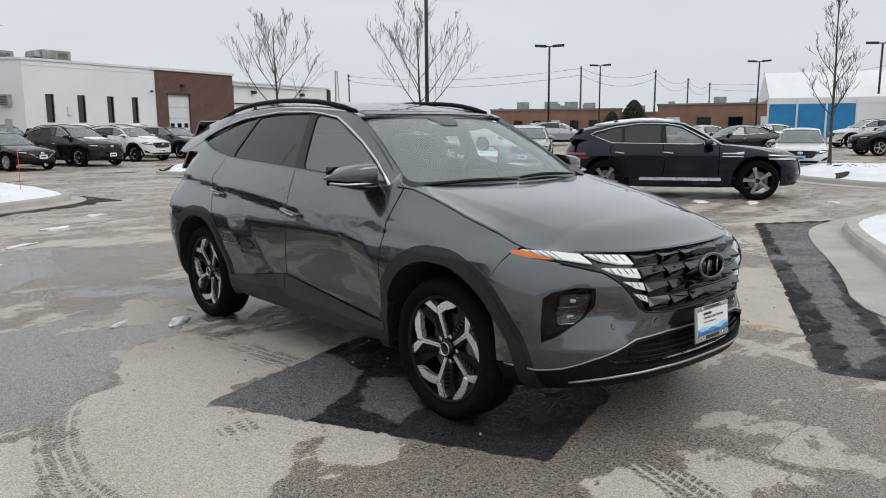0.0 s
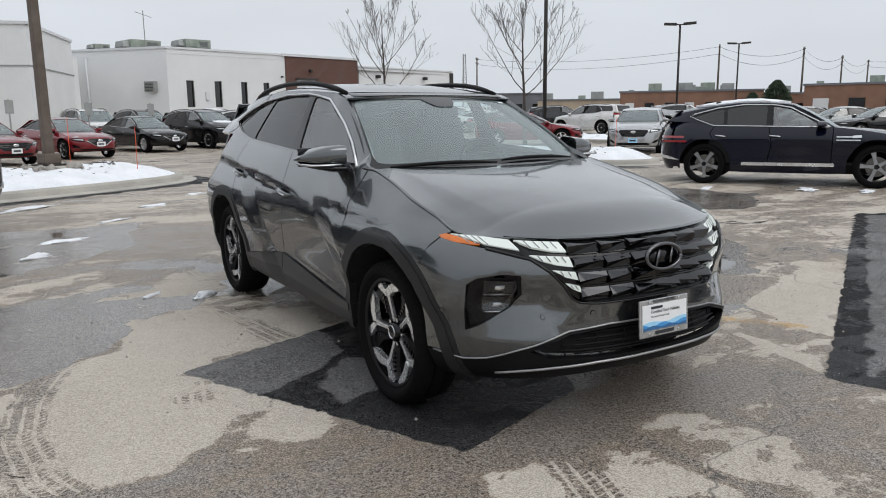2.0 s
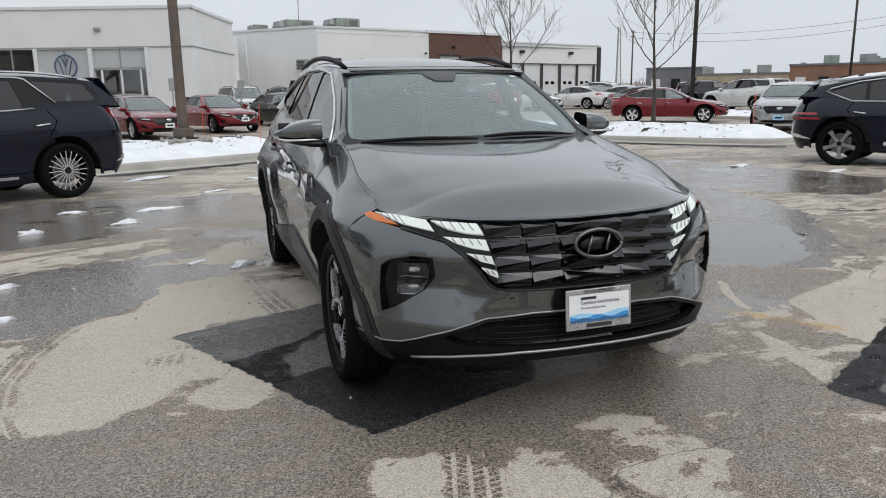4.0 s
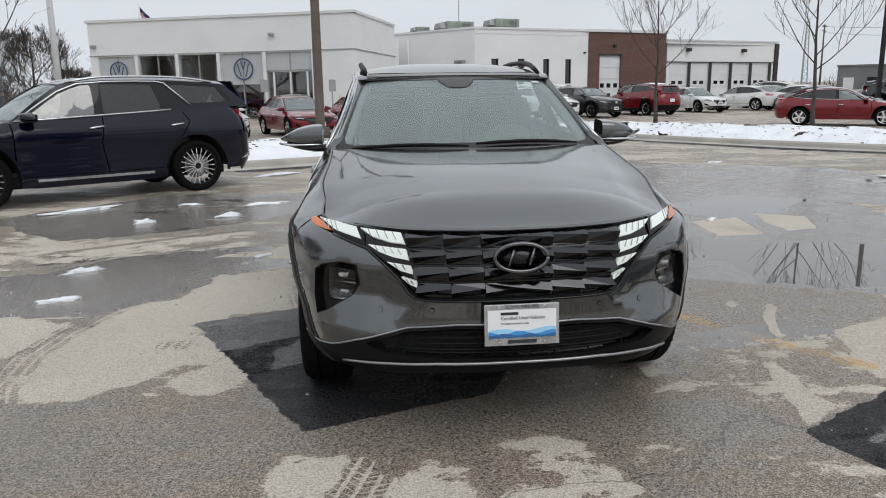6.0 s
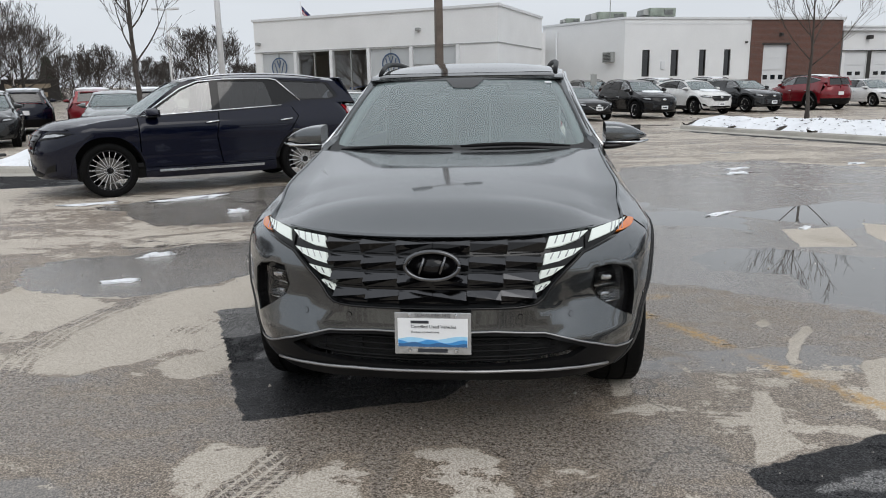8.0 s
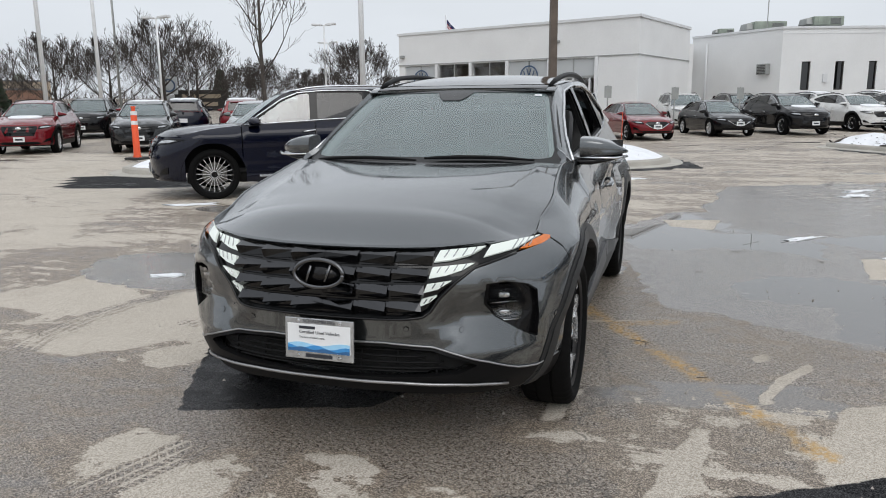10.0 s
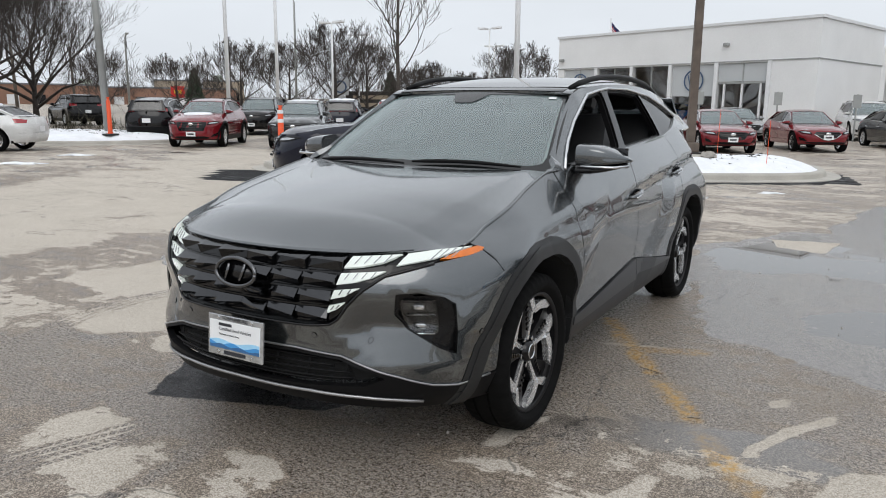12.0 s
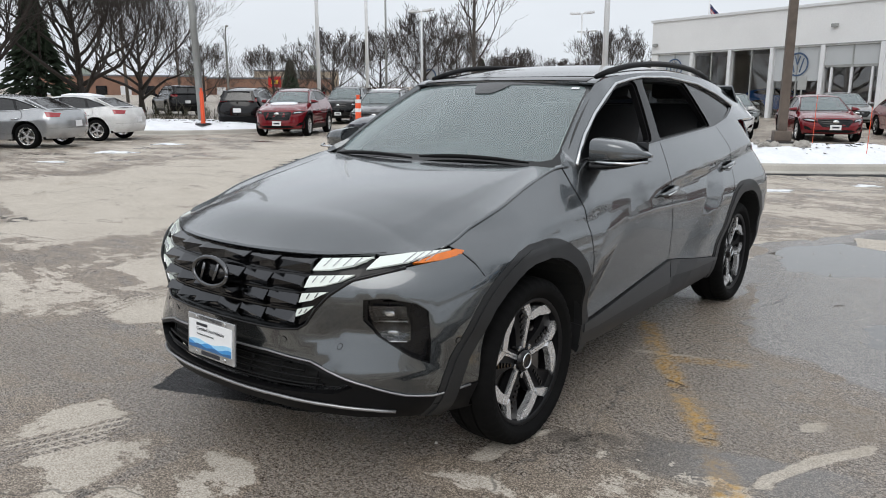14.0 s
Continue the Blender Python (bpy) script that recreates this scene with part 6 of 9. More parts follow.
def pebbles():
    r = random.Random(6)
    vs, fs = [], []
    for k in range(1500):
        x, y, s = r.uniform(-4, 4.5), r.uniform(-3.6, 6), r.uniform(0.002, 0.006) * r.choice((1, 1, 1, 2))
        b, a = len(vs), r.uniform(0, 6)
        vs += [(x + s * math.cos(a), y + s * math.sin(a), 0), (x + s * math.cos(a + 2.1), y + s * math.sin(a + 2.1), 0), (x + s * math.cos(a + 4.2), y + s * math.sin(a + 4.2), 0), (x, y, s * 1.2)]
        fs += [(b, b + 1, b + 3), (b + 1, b + 2, b + 3), (b + 2, b, b + 3)]
    return tagged(link_mesh("grit", vs, fs, RUBBLE), "scattered grit on the concrete", "grit", kind="stuff")


pebbles()


class Sedan(Shape):
    """A low four-door car with a boot."""
    wheelbase, radius, width, crease = 2.84, 0.335, 0.915, 0.0
    nose = [(0.2, -2.22), (0.3, -2.32), (0.45, -2.35), (0.6, -2.33), (0.7, -2.28), (0.78, -2.18)]
    tail = [(0.2, 2.25), (0.4, 2.38), (0.7, 2.40), (0.95, 2.36), (1.1, 2.3)]
    nose_q = [(0.3, 2.5), (0.6, 2.5), (0.75, 2.2)]
    section = [(0.15, 0.80), (0.24, 0.865), (0.40, 0.885), (0.55, 0.90), (0.66, 0.912), (0.72, 0.915)]
    shoulder = 0.72
    top_x = [(-2.2, 0.90), (-1.87, 0.88), (-1.5, 0.80), (-1.0, 0.765), (-0.8, 0.79), (0.3, 0.80), (1.3, 0.78), (1.8, 0.76), (2.35, 0.74)]
    top_z = [(-2.2, 0.735), (-1.87, 0.745), (-1.5, 0.815), (-1.0, 0.915), (-0.8, 0.93), (0.3, 0.965), (1.2, 1.0), (1.8, 1.03), (2.35, 1.02)]
    cowl_y, cowl_z, header_y, header_z = -1.02, 0.915, -0.12, 1.375
    roof = [(-0.12, 1.375), (0.2, 1.428), (0.6, 1.44), (1.0, 1.41), (1.3, 1.345)]
    roof_half = [(-0.92, 0.75), (-0.12, 0.575), (0.4, 0.585), (1.0, 0.565), (1.5, 0.60), (2.1, 0.68)]
    edge_z = [(-0.92, 0.92), (-0.5, 1.15), (-0.12, 1.345), (0.3, 1.388), (0.7, 1.385), (1.15, 1.325), (1.6, 1.18), (2.0, 1.06)]
    rear_glass = (1.30, 1.345, 1.95, 1.055)
    deck = 1.05
    hood_line = [(-2.3, 0.75), (-2.1, 0.80), (-1.8, 0.855), (-1.4, 0.905), (-1.0, 0.93)]
    lip_z, hood_y = 0.735, -1.95
    glass = {"end": 1.9,
             "frame": [(-0.78, 0.945), (0.3, 0.985), (1.25, 1.02), (1.72, 1.075), (1.5, 1.17), (1.05, 1.305), (0.7, 1.35), (0.25, 1.35), (-0.1, 1.31), (-0.45, 1.14)],
             "panes": [[(-0.66, 0.96), (0.12, 0.99), (0.14, 1.335), (-0.1, 1.295), (-0.42, 1.13)],
                       [(0.22, 0.995), (1.10, 1.025), (0.95, 1.30), (0.65, 1.335), (0.24, 1.34)],
                       [(1.17, 1.03), (1.60, 1.075), (1.40, 1.18), (1.02, 1.295)]],
             "chrome": [(1.74, 1.075), (1.5, 1.17), (1.05, 1.31), (0.7, 1.355), (0.25, 1.355), (-0.1, 1.315), (-0.45, 1.145), (-0.79, 0.942), (0.3, 0.98), (1.25, 1.016), (1.72, 1.07)]}


def on_nose(shape, pts, step=0.03):
    """Polygon corners (x, z) of the nose, as (u, z) of the skin."""
    return [(shape.u_of_x(x, z), z) for x, z in densify(list(pts), step)]


def nose_path(shape, pts, out, step=0.05, both=True):
    run = []
    for (x1, z1), (x2, z2) in zip(pts, pts[1:]):
        n = max(1, math.ceil(math.hypot(x2 - x1, z2 - z1) / step))
        run += [(x1 + (x2 - x1) * k / n, z1 + (z2 - z1) * k / n) for k in range(n)]
    run.append(pts[-1])
    full = [(-x, z) for x, z in reversed(run)] + run[1:] if both else run
    return [Vector(shape.at(shape.u_of_x(x, z), z, out)) for x, z in full]


def flip_x(pts):
    return [(-x, z) for x, z in pts]


def text_on(parent, name, body, size, m, mat, align="LEFT"):
    cu = bpy.data.curves.new(name, "FONT")
    cu.body, cu.size, cu.extrude, cu.align_x = body, size, 0.0004, align
    cu.resolution_u = 2
    cu.materials.append(mat)
    ob = new(name, cu)
    ob.parent = parent
    ob.matrix_local = m
    return ob


def plate_front(car, shape, z=None, blue=False, y_out=0.02):
    z = z or 0.42
    y = table(z, shape.nose) - y_out
    pl = part("number_plate", box((0.31, 0.012, 0.15), (0, y, z), bevel=0.003), PLATE_SKY if blue else PLATE_WHITE, car, "pale plate with dark bars")
    part("plate_bar", box((0.20, 0.004, 0.05), (0, y - 0.008, z)), INK, pl)


def front_plain(car, shape, paint, step, grille=None, kind="wide", blue=False):
    """Bumper, grille, lamps and lower intake of an ordinary front."""
    W, zl = shape.width, shape.lip_z
    y_seam = -shape.wheelbase / 2 - 0.42
    place = lambda u, z: shape.at(u, z)
    ub = lambda z: shape.u_of_y(y_seam, z)
    zs = [0.28 + (zl - 0.28) * k / 8 for k in range(9)]
    bump = [(-ub(z), z) for z in reversed(zs)] + [(ub(z), z) for z in zs]
    sheet("front_bumper", bump, Skin(place), paint, car, step=step, skirt=0.02)
    if kind == "shield":
        gr = [(0.0, 0.40), (0.22, 0.47), (0.44, zl - 0.12), (0.36, zl - 0.05), (0.0, zl - 0.045)]
    elif kind == "tall":
        gr = [(0.0, zl - 0.33), (0.40, zl - 0.33), (0.50, zl - 0.10), (0.48, zl - 0.04), (0.0, zl - 0.035)]
    else:
        gr = [(0.0, zl - 0.27), (0.36, zl - 0.26), (0.50, zl - 0.10), (0.46, zl - 0.04), (0.0, zl - 0.03)]
    gr = gr + flip_x(gr[::-1])[1:-1]
    sheet("grille", on_nose(shape, gr, 0.1), Skin(place, 1, 0.006), GLOSS_BLACK, car, step=step, skirt=0.01)
    top, low = gr[4][1], gr[0][1]
    for k in range(4):
        z = low + (top - low) * (k + 0.5) / 4
        w = 0.40 * (0.75 + 0.25 * k / 3) if kind != "shield" else 0.14 + 0.08 * k
        part("grille_bar", tube(nose_path(shape, [(0, z), (w, z)], 0.012, 0.1), 0.008, 6), DARK_CHROME, car, smooth=True)
    if kind == "shield":
        part("grille_surround", tube(nose_path(shape, [(0, 0.40), (0.22, 0.47), (0.44, zl - 0.12)], 0.012, 0.1), 0.012, 6), CHROME, car, smooth=True)
    bm = bmesh.new()
    add_lathe(bm, [(-0.01, 0.001), (-0.012, 0.05), (0.0, 0.062)], 16, axis="y")
    em = part("emblem", bm, CHROME, car, "plain oval chrome badge", smooth=True)
    em.matrix_local = Matrix.Translation((0, table(zl - 0.1, shape.nose) - 0.02, zl - 0.11)) @ Matrix.Diagonal((1.4, 1, 0.8, 1))
    for side in (1, -1):
        lamp = [(0.50 * W / 0.915, zl - 0.13), (0.76 * W / 0.915, zl - 0.09), (0.86 * W / 0.915, zl - 0.035), (0.70 * W / 0.915, zl - 0.015), (0.53 * W / 0.915, zl - 0.05)]
        head = sheet("headlight", on_nose(shape, [(x, z) for x, z in lamp], 0.1), Skin(place, side, 0.008), LAMP_DARK, car, step=step, skirt=0.015)
        core = [((x - 0.66 * W / 0.915) * 0.72 + 0.66 * W / 0.915, (z - zl + 0.065) * 0.5 + zl - 0.068) for x, z in lamp]
        sheet("reflector", on_nose(shape, core, 0.1), Skin(place, side, 0.011), LAMP_GREY, head, step=step, skirt=0.0)
        fog = [(0.60, 0.36), (0.78, 0.40), (0.80, 0.50), (0.70, 0.46)]
        sheet("bumper_vent", on_nose(shape, fog, 0.1), Skin(place, side, 0.006), LAMP_DARK, car, step=step, skirt=0.01)
    intake = [(0, 0.30), (0.50, 0.31), (0.58, 0.35), (0.44, 0.385), (0, 0.385)] if kind != "shield" else [(0, 0.29), (0.60, 0.30), (0.66, 0.34), (0.3, 0.35), (0, 0.35)]
    intake = intake + flip_x(intake[::-1])[1:-1]
    sheet("lower_intake", on_nose(shape, intake, 0.1), Skin(place, 1, 0.006), CLADDING, car, step=step, skirt=0.01)
    plate_front(car, shape, 0.46 if kind != "shield" else 0.50, blue)


def front_hero(car, shape, paint, step):
    place = lambda u, z: shape.at(u, z)
    y_seam = -shape.wheelbase / 2 - 0.36
    mask_low = [(0.0, 0.594), (0.318, 0.597), (0.402, 0.604), (0.430, 0.624), (0.467, 0.680), (0.525, 0.740), (0.586, 0.791), (0.721, 0.832), (0.80, 0.852)]
    mask_top = [(0.856, 0.886), (0.79, 0.893), (0.70, 0.884), (0.56, 0.873), (0.45, 0.867), (0.27, 0.866), (0.0, 0.866)]
    half = mask_low + mask_top
    mask = half + flip_x(half[::-1])[1:-1]
    fog = [(0.632, 0.728), (0.70, 0.733), (0.775, 0.712), (0.806, 0.685), (0.814, 0.58), (0.808, 0.488), (0.765, 0.513), (0.650, 0.590), (0.618, 0.645)]
    strip = [(0.0, 0.489), (0.245, 0.493), (0.435, 0.479), (0.55, 0.447), (0.645, 0.415), (0.74, 0.372), (0.80, 0.358), (0.865, 0.372)]
    ub = lambda z: shape.u_of_y(y_seam, z)
    # painted cover
    low = [(x, z + 0.004) for x, z in strip]
    right = [(shape.u_of_x(x, z), z) for x, z in low]
    edge = [(ub(z), z) for z in (0.376, 0.45, 0.55, 0.65, 0.75, 0.79)]
    top = [(shape.u_of_x(x, z), z) for x, z in [(0.858, 0.868), (0.860, 0.884)]]
    outer = right + edge + top + [(0.0, 0.872)]
    outer = outer + [(-u, z) for u, z in reversed(outer)][1:-1]
    m_uv, f_uv = on_nose(shape, mask), on_nose(shape, fog)
    sheet("front_bumper", outer, Skin(place), paint, car, cuts=[m_uv, f_uv, [(-u, z) for u, z in f_uv]], step=0.03, skirt=0.02)
    sheet("grille_backing", m_uv, Skin(place, 1, -0.016), GLOSS_BLACK, car, step=0.04, skirt=0.01, label="gloss black backing of grille and lamps")
    # jewelled grille pieces
    rows, cols = 4, 6
    for i in range(rows):
        z0, z1 = 0.600 + 0.264 * i / rows, 0.600 + 0.264 * (i + 1) / rows
        half_w = 0.392 + 0.012 * (i + 0.5)
        for j in range(cols):
            a, b = -half_w + 2 * half_w * j / cols, -half_w + 2 * half_w * (j + 1) / cols
            near, away = (a + 0.001, b - 0.001) if a + b < 0 else (b - 0.001, a + 0.001)
            spots = [(near, z1, -0.008), (away, z1, -0.012), (away, z1 - 0.020, 0.000), (near, z1 - 0.034, 0.017), (near, z1 - 0.056, -0.012), (away, z1 - 0.046, -0.012), (near + (away - near) * 0.16, z1 - 0.031, 0.015)]
            v = [shape.at(shape.u_of_x(x, z), z, o) for x, z, o in spots]
            f = [(0, 3, 6), (0, 6, 2, 1), (6, 3, 4), (2, 6, 4, 5), (0, 4, 3)]
            ob = link_mesh("grille_piece", v, [q if a + b < 0 else q[::-1] for q in f], [DARK_CHROME, GLOSS_BLACK], car)
            ob.data.polygons.foreach_set("material_index", [0, 0, 1, 1, 0])
            for g in range(1, 4):
                z = z0 + (z1 - z0 - 0.026) * g / 4
                part("grille_mesh", tube([shape.at(shape.u_of_x(x, z), z, -0.0135) for x in (a + 0.012, b - 0.012)], 0.0016, 4), LAMP_DARK, car)
    part("grille_frame", tube(nose_path(shape, mask_low[:-1], 0.002, 0.04), 0.006, 6), GLOSS_BLACK, car, smooth=True)
    # emblem
    ex, ez, ring = 0.104, 0.054, []
    em = part("emblem", (lambda bm: (add_lathe(bm, [(-0.006, 0.001), (-0.010, 0.86), (-0.004, 0.88)], 40, axis="y"), bm)[1])(bmesh.new()), GLOSS_BLACK, car, "plain oval dark chrome badge", smooth=True)
    em.matrix_local = Matrix.Translation((0.004, -2.262, 0.770)) @ Matrix.Rotation(radians(-8), 4, "X") @ Matrix.Diagonal((ex, 1, ez, 1))
    ring_pts = [(ex * math.cos(k * math.tau / 40), -0.012, ez * math.sin(k * math.tau / 40)) for k in range(41)]
    r_ob = part("emblem_ring", tube(ring_pts, 0.009, 8), BADGE_METAL, car, smooth=True)
    r_ob.matrix_local = Matrix.Translation((0.004, -2.262, 0.770)) @ Matrix.Rotation(radians(-8), 4, "X")
    for pts in ([(-0.052, -0.013, -0.036), (-0.030, -0.016, 0.030)], [(0.030, -0.016, -0.030), (0.052, -0.013, 0.036)]):
        b_ob = part("emblem_bar", tube(pts, 0.007, 6), BADGE_METAL, car, smooth=True)
        b_ob.matrix_local = Matrix.Translation((0.004, -2.262, 0.770)) @ Matrix.Rotation(radians(-8), 4, "X")
    # lamps
    amber = [(0.822, 0.873), (0.800, 0.880), (0.768, 0.869), (0.730, 0.846), (0.760, 0.846), (0.80, 0.852), (0.826, 0.864)]
    drl = [[(0.788, 0.882), (0.700, 0.877), (0.628, 0.867), (0.612, 0.828), (0.715, 0.850), (0.760, 0.872)],
           [(0.612, 0.866), (0.452, 0.857), (0.438, 0.818), (0.50, 0.824), (0.565, 0.840)],
           [(0.585, 0.810), (0.436, 0.799), (0.426, 0.757), (0.49, 0.768), (0.545, 0.786)],
           [(0.513, 0.749), (0.422, 0.737), (0.409, 0.701), (0.46, 0.714)],
           [(0.458, 0.687), (0.403, 0.675), (0.393, 0.646), (0.430, 0.662)]]
    for side in (1, -1):
        housing = sheet("headlight", on_nose(shape, [(0.83, 0.878), (0.775, 0.884), (0.70, 0.877), (0.60, 0.862), (0.60, 0.806), (0.72, 0.842)]), Skin(place, side, -0.010), LAMP_DARK, car, step=0.03, skirt=0.006)
        sheet("turn_signal", on_nose(shape, amber), Skin(place, side, 0.000), AMBER, housing, step=0.03, skirt=0.012, label="amber corner lens")
        for k, p in enumerate(drl):
            lit = sheet("daytime_lamp", on_nose(shape, p), Skin(place, side, -0.002 if k else -0.001), DRL, housing, step=0.03, skirt=0.014, label="lit white daytime lamp")
            n = 4 if k < 3 else 2
            for j in range(1, n + 1):
                t = j / (n + 1)
                a = [p[0][0] + (p[1][0] - p[0][0]) * t, p[0][1] + (p[1][1] - p[0][1]) * t - 0.002]
                b = [a[0] - 0.012, a[1] - 0.028 + 0.006 * k * 0.5]
                line = [Vector(shape.at(shape.u_of_x(x, z), z, 0.0005)) for x, z in (a, b)]
                line = [Vector((v.x * side, v.y, v.z)) for v in line]
                part("lamp_rib", tube(line, 0.0024, 4), LAMP_GREY, housing)
        # lower lamp pocket
        Fp = Skin(place, side, -0.030)
        pocket = sheet("lamp_pocket", f_uv, Fp, LAMP_DARK, car, step=0.04, skirt=0.0)
        rim_out, rim_in = f_uv, [((u - 0.56) * 0.93 + 0.56, (z - 0.6) * 0.95 + 0.6) for u, z in f_uv]
        sheet("pocket_trim", rim_out, Skin(place, side, -0.006), LAMP_DARK, pocket, cuts=[rim_in], step=0.04, skirt=0.028)
        for zz, mt in ((0.668, DARK_CHROME), (0.600, DARK_CHROME)):
            blk = [(0.648, zz - 0.024), (0.742, zz - 0.030), (0.738, zz + 0.024), (0.652, zz + 0.026)]
            lens = sheet("low_beam", on_nose(shape, blk), Skin(place, side, -0.020), mt, pocket, step=0.03, skirt=0.012)
            c = shape.at(shape.u_of_x(0.695, zz), zz, -0.020)
            bm = bmesh.new()
            bmesh.ops.create_uvsphere(bm, u_segments=20, v_segments=12, radius=1.0)
            for v in bm.verts:
                v.co = Vector([math.copysign(abs(q) ** 0.6, q) for q in v.co])
            turn = Matrix.Rotation(radians(24 * side), 4, "Z")
            bm.transform(Matrix.Translation((c[0] * side, c[1], c[2])) @ turn @ Matrix.Diagonal((0.026, 0.012, 0.013, 1)))
            part("projector", bm, CHROME, pocket, "clear reflector lamp", smooth=True)
            part("lens_bar", tube([Vector((x * side, y, z)) for x, y, z in (shape.at(shape.u_of_x(x, zz - 0.031), zz - 0.031, -0.014) for x in (0.645, 0.70, 0.745))], 0.004, 6), CHROME, pocket, smooth=True)
        lens = on_nose(shape, [(0.64, 0.70), (0.75, 0.70), (0.755, 0.57), (0.645, 0.575)])
        sheet("lamp_cover", lens, Skin(place, side, -0.008), GLASS_LAMP, pocket, step=0.05, skirt=0.0)
        # sensors and trim
        for sx, sz in ((0.340, 0.556), (0.54, 0.545), (0.866, 0.564)):
            q = shape.u_of_x(sx, sz)
            ring_poly = [(q + 0.011 * math.cos(a) * (0.7 if sx < 0.8 else 0.9), sz + 0.012 * math.sin(a)) for a in [k * math.tau / 14 for k in range(14)]]
            sheet("parking_sensor", ring_poly, Skin(place, side, 0.001), GLOSS_BLACK, car, step=0.01, skirt=0.002)
            sheet("parking_sensor", [((u - q) * 0.8 + q, (z - sz) * 0.8 + sz) for u, z in ring_poly], Skin(place, side, 0.0025), paint, car, step=0.01, skirt=0.002)
        seam = [Vector((p[0] * side, p[1], p[2])) for p in (shape.at(ub(z) * (1 - t) + shape.u_of_x(0.83, 0.86) * t, z, 0.0005) for t, z in ((0, 0.785), (0.35, 0.83), (0.7, 0.855), (1.0, 0.866)))]
        part("bumper_seam", tube(seam, 0.0022, 4), HOLLOW, car)
    part("bumper_strip", tube(nose_path(shape, strip, 0.004, 0.04), 0.0042, 6), ALLOY_GREY, car, smooth=True, label="thin satin metal strip")
    # lower cover
    zb = [(0.0, 0.305), (0.25, 0.303), (0.444, 0.288), (0.60, 0.272), (0.74, 0.262), (0.84, 0.258)]
    run = [(shape.u_of_x(x, z), z) for x, z in zb] + [(ub(0.27), 0.27), (ub(0.371), 0.371)] + [(shape.u_of_x(x, z - 0.004), z - 0.004) for x, z in reversed(strip[:-1])]
    run = run + [(-u, z) for u, z in reversed(run)][1:-1]
    intake = [(0.0, 0.474), (0.245, 0.477), (0.435, 0.463), (0.56, 0.428), (0.605, 0.405), (0.54, 0.376), (0.324, 0.366), (0.0, 0.362)]
    in_uv = on_nose(shape, intake + flip_x(intake[::-1])[1:-1])
    sheet("lower_bumper", run, Skin(place, 1, 0.004), CLADDING, car, cuts=[in_uv], step=0.04, skirt=0.03)
    sheet("intake_backing", in_uv, Skin(place, 1, -0.05), HOLLOW, car, step=0.06, skirt=0.0)
    for k in range(5):
        z = 0.383 + 0.021 * k
        w = 0.585 - 0.08 * abs(k - 1.4)
        part("intake_slat", tube(nose_path(shape, [(0, z), (w * 0.9, z)], -0.018, 0.08), 0.005, 6), CLADDING, car, smooth=True)
    for x in (-0.46, -0.3, -0.15, 0.15, 0.3, 0.46):
        part("intake_post", tube([Vector(shape.at(shape.u_of_x(x, z), z, -0.022)) for z in (0.368, 0.468)], 0.004, 5), CLADDING, car)
    skid = [(0.0, 0.347), (0.325, 0.345), (0.523, 0.333), (0.632, 0.320), (0.70, 0.306)]
    part("skid_strip", tube(nose_path(shape, skid, 0.009, 0.04), 0.0065, 6), ALLOY_GREY, car, smooth=True, label="satin silver skid strip")
    # dealer plate
    m = Matrix.Translation((0.004, -2.288, 0.508)) @ Matrix.Rotation(radians(-4), 4, "X")
    pl = part("dealer_plate", box((0.298, 0.010, 0.166), (0, 0, 0), bevel=0.004), LAMP_GREY, car, "white dealer card in a metal frame")
    pl.matrix_local = m
    part("plate_card", box((0.272, 0.004, 0.112), (0, -0.006, 0.004)), PLATE_WHITE, pl)
    rng = random.Random(4)
    for k, (mt, z0, amp) in enumerate(((PLATE_SKY, -0.018, 0.006), (PLATE_BLUE, -0.030, 0.007), (PLATE_NAVY, -0.038, 0.004))):
        topl = [(-0.134 + 0.268 * i / 16, z0 + amp * math.sin(i * (0.55 + 0.25 * k) + k * 2) + 0.006 * (i / 16 - 0.5) * (1 - k)) for i in range(17)]
        poly = [(-0.134, -0.051), (0.134, -0.051)] + topl[::-1]
        part("plate_wave", prism(poly, 0.0012, lambda a, b, c, kk=k: Vector((a, -0.0084 - 0.0006 * kk - c, b))), mt, pl)
    face = Matrix.Rotation(radians(90), 4, "X")
    text_on(pl, "plate_text", "Certified Used Vehicles", 0.0185, Matrix.Translation((-0.085, -0.0092, 0.022)) @ face, INK)
    text_on(pl, "plate_text", "The best of what's next.", 0.0115, Matrix.Translation((-0.085, -0.0092, 0.003)) @ face, INK)
    text_on(pl, "plate_text", "SCHAUMBURG", 0.021, Matrix.Translation((0, -0.0068, 0.0650)) @ face, INK, "CENTER")
    part("name_bar", box((0.07, 0.001, 0.011), (-0.05, -0.0090, 0.046)), INK, pl)
    part("name_bar", box((0.115, 0.0016, 0.014), (0, -0.0064, -0.067)), INK, pl)
    for sx in (-0.09, 0.09):
        for sz in (0.071, -0.068):
            bm = bmesh.new()
            add_lathe(bm, [(-0.006, 0.007), (-0.0085, 0.005), (-0.009, 0.0005)], 10, axis="y", at=(sx, 0, sz))
            part("plate_screw", bm, CHROME, pl)


FRONTS = {"hero": front_hero, "plain": front_plain,
          "tall": lambda c, s, p, d: front_plain(c, s, p, d, kind="tall"),
          "shield": lambda c, s, p, d: front_plain(c, s, p, d, kind="shield"),
          "blue": lambda c, s, p, d: front_plain(c, s, p, d, blue=True)}

BLADE = {"kind": "blade", "spokes": 5, "rim": 0.765}
MULTI = {"kind": "multi", "spokes": 10, "rim": 0.70}
FIVE = {"kind": "five", "spokes": 5, "rim": 0.70}
BLACKW = {"kind": "dark", "spokes": 7, "rim": 0.70}

hero = Sculpted()
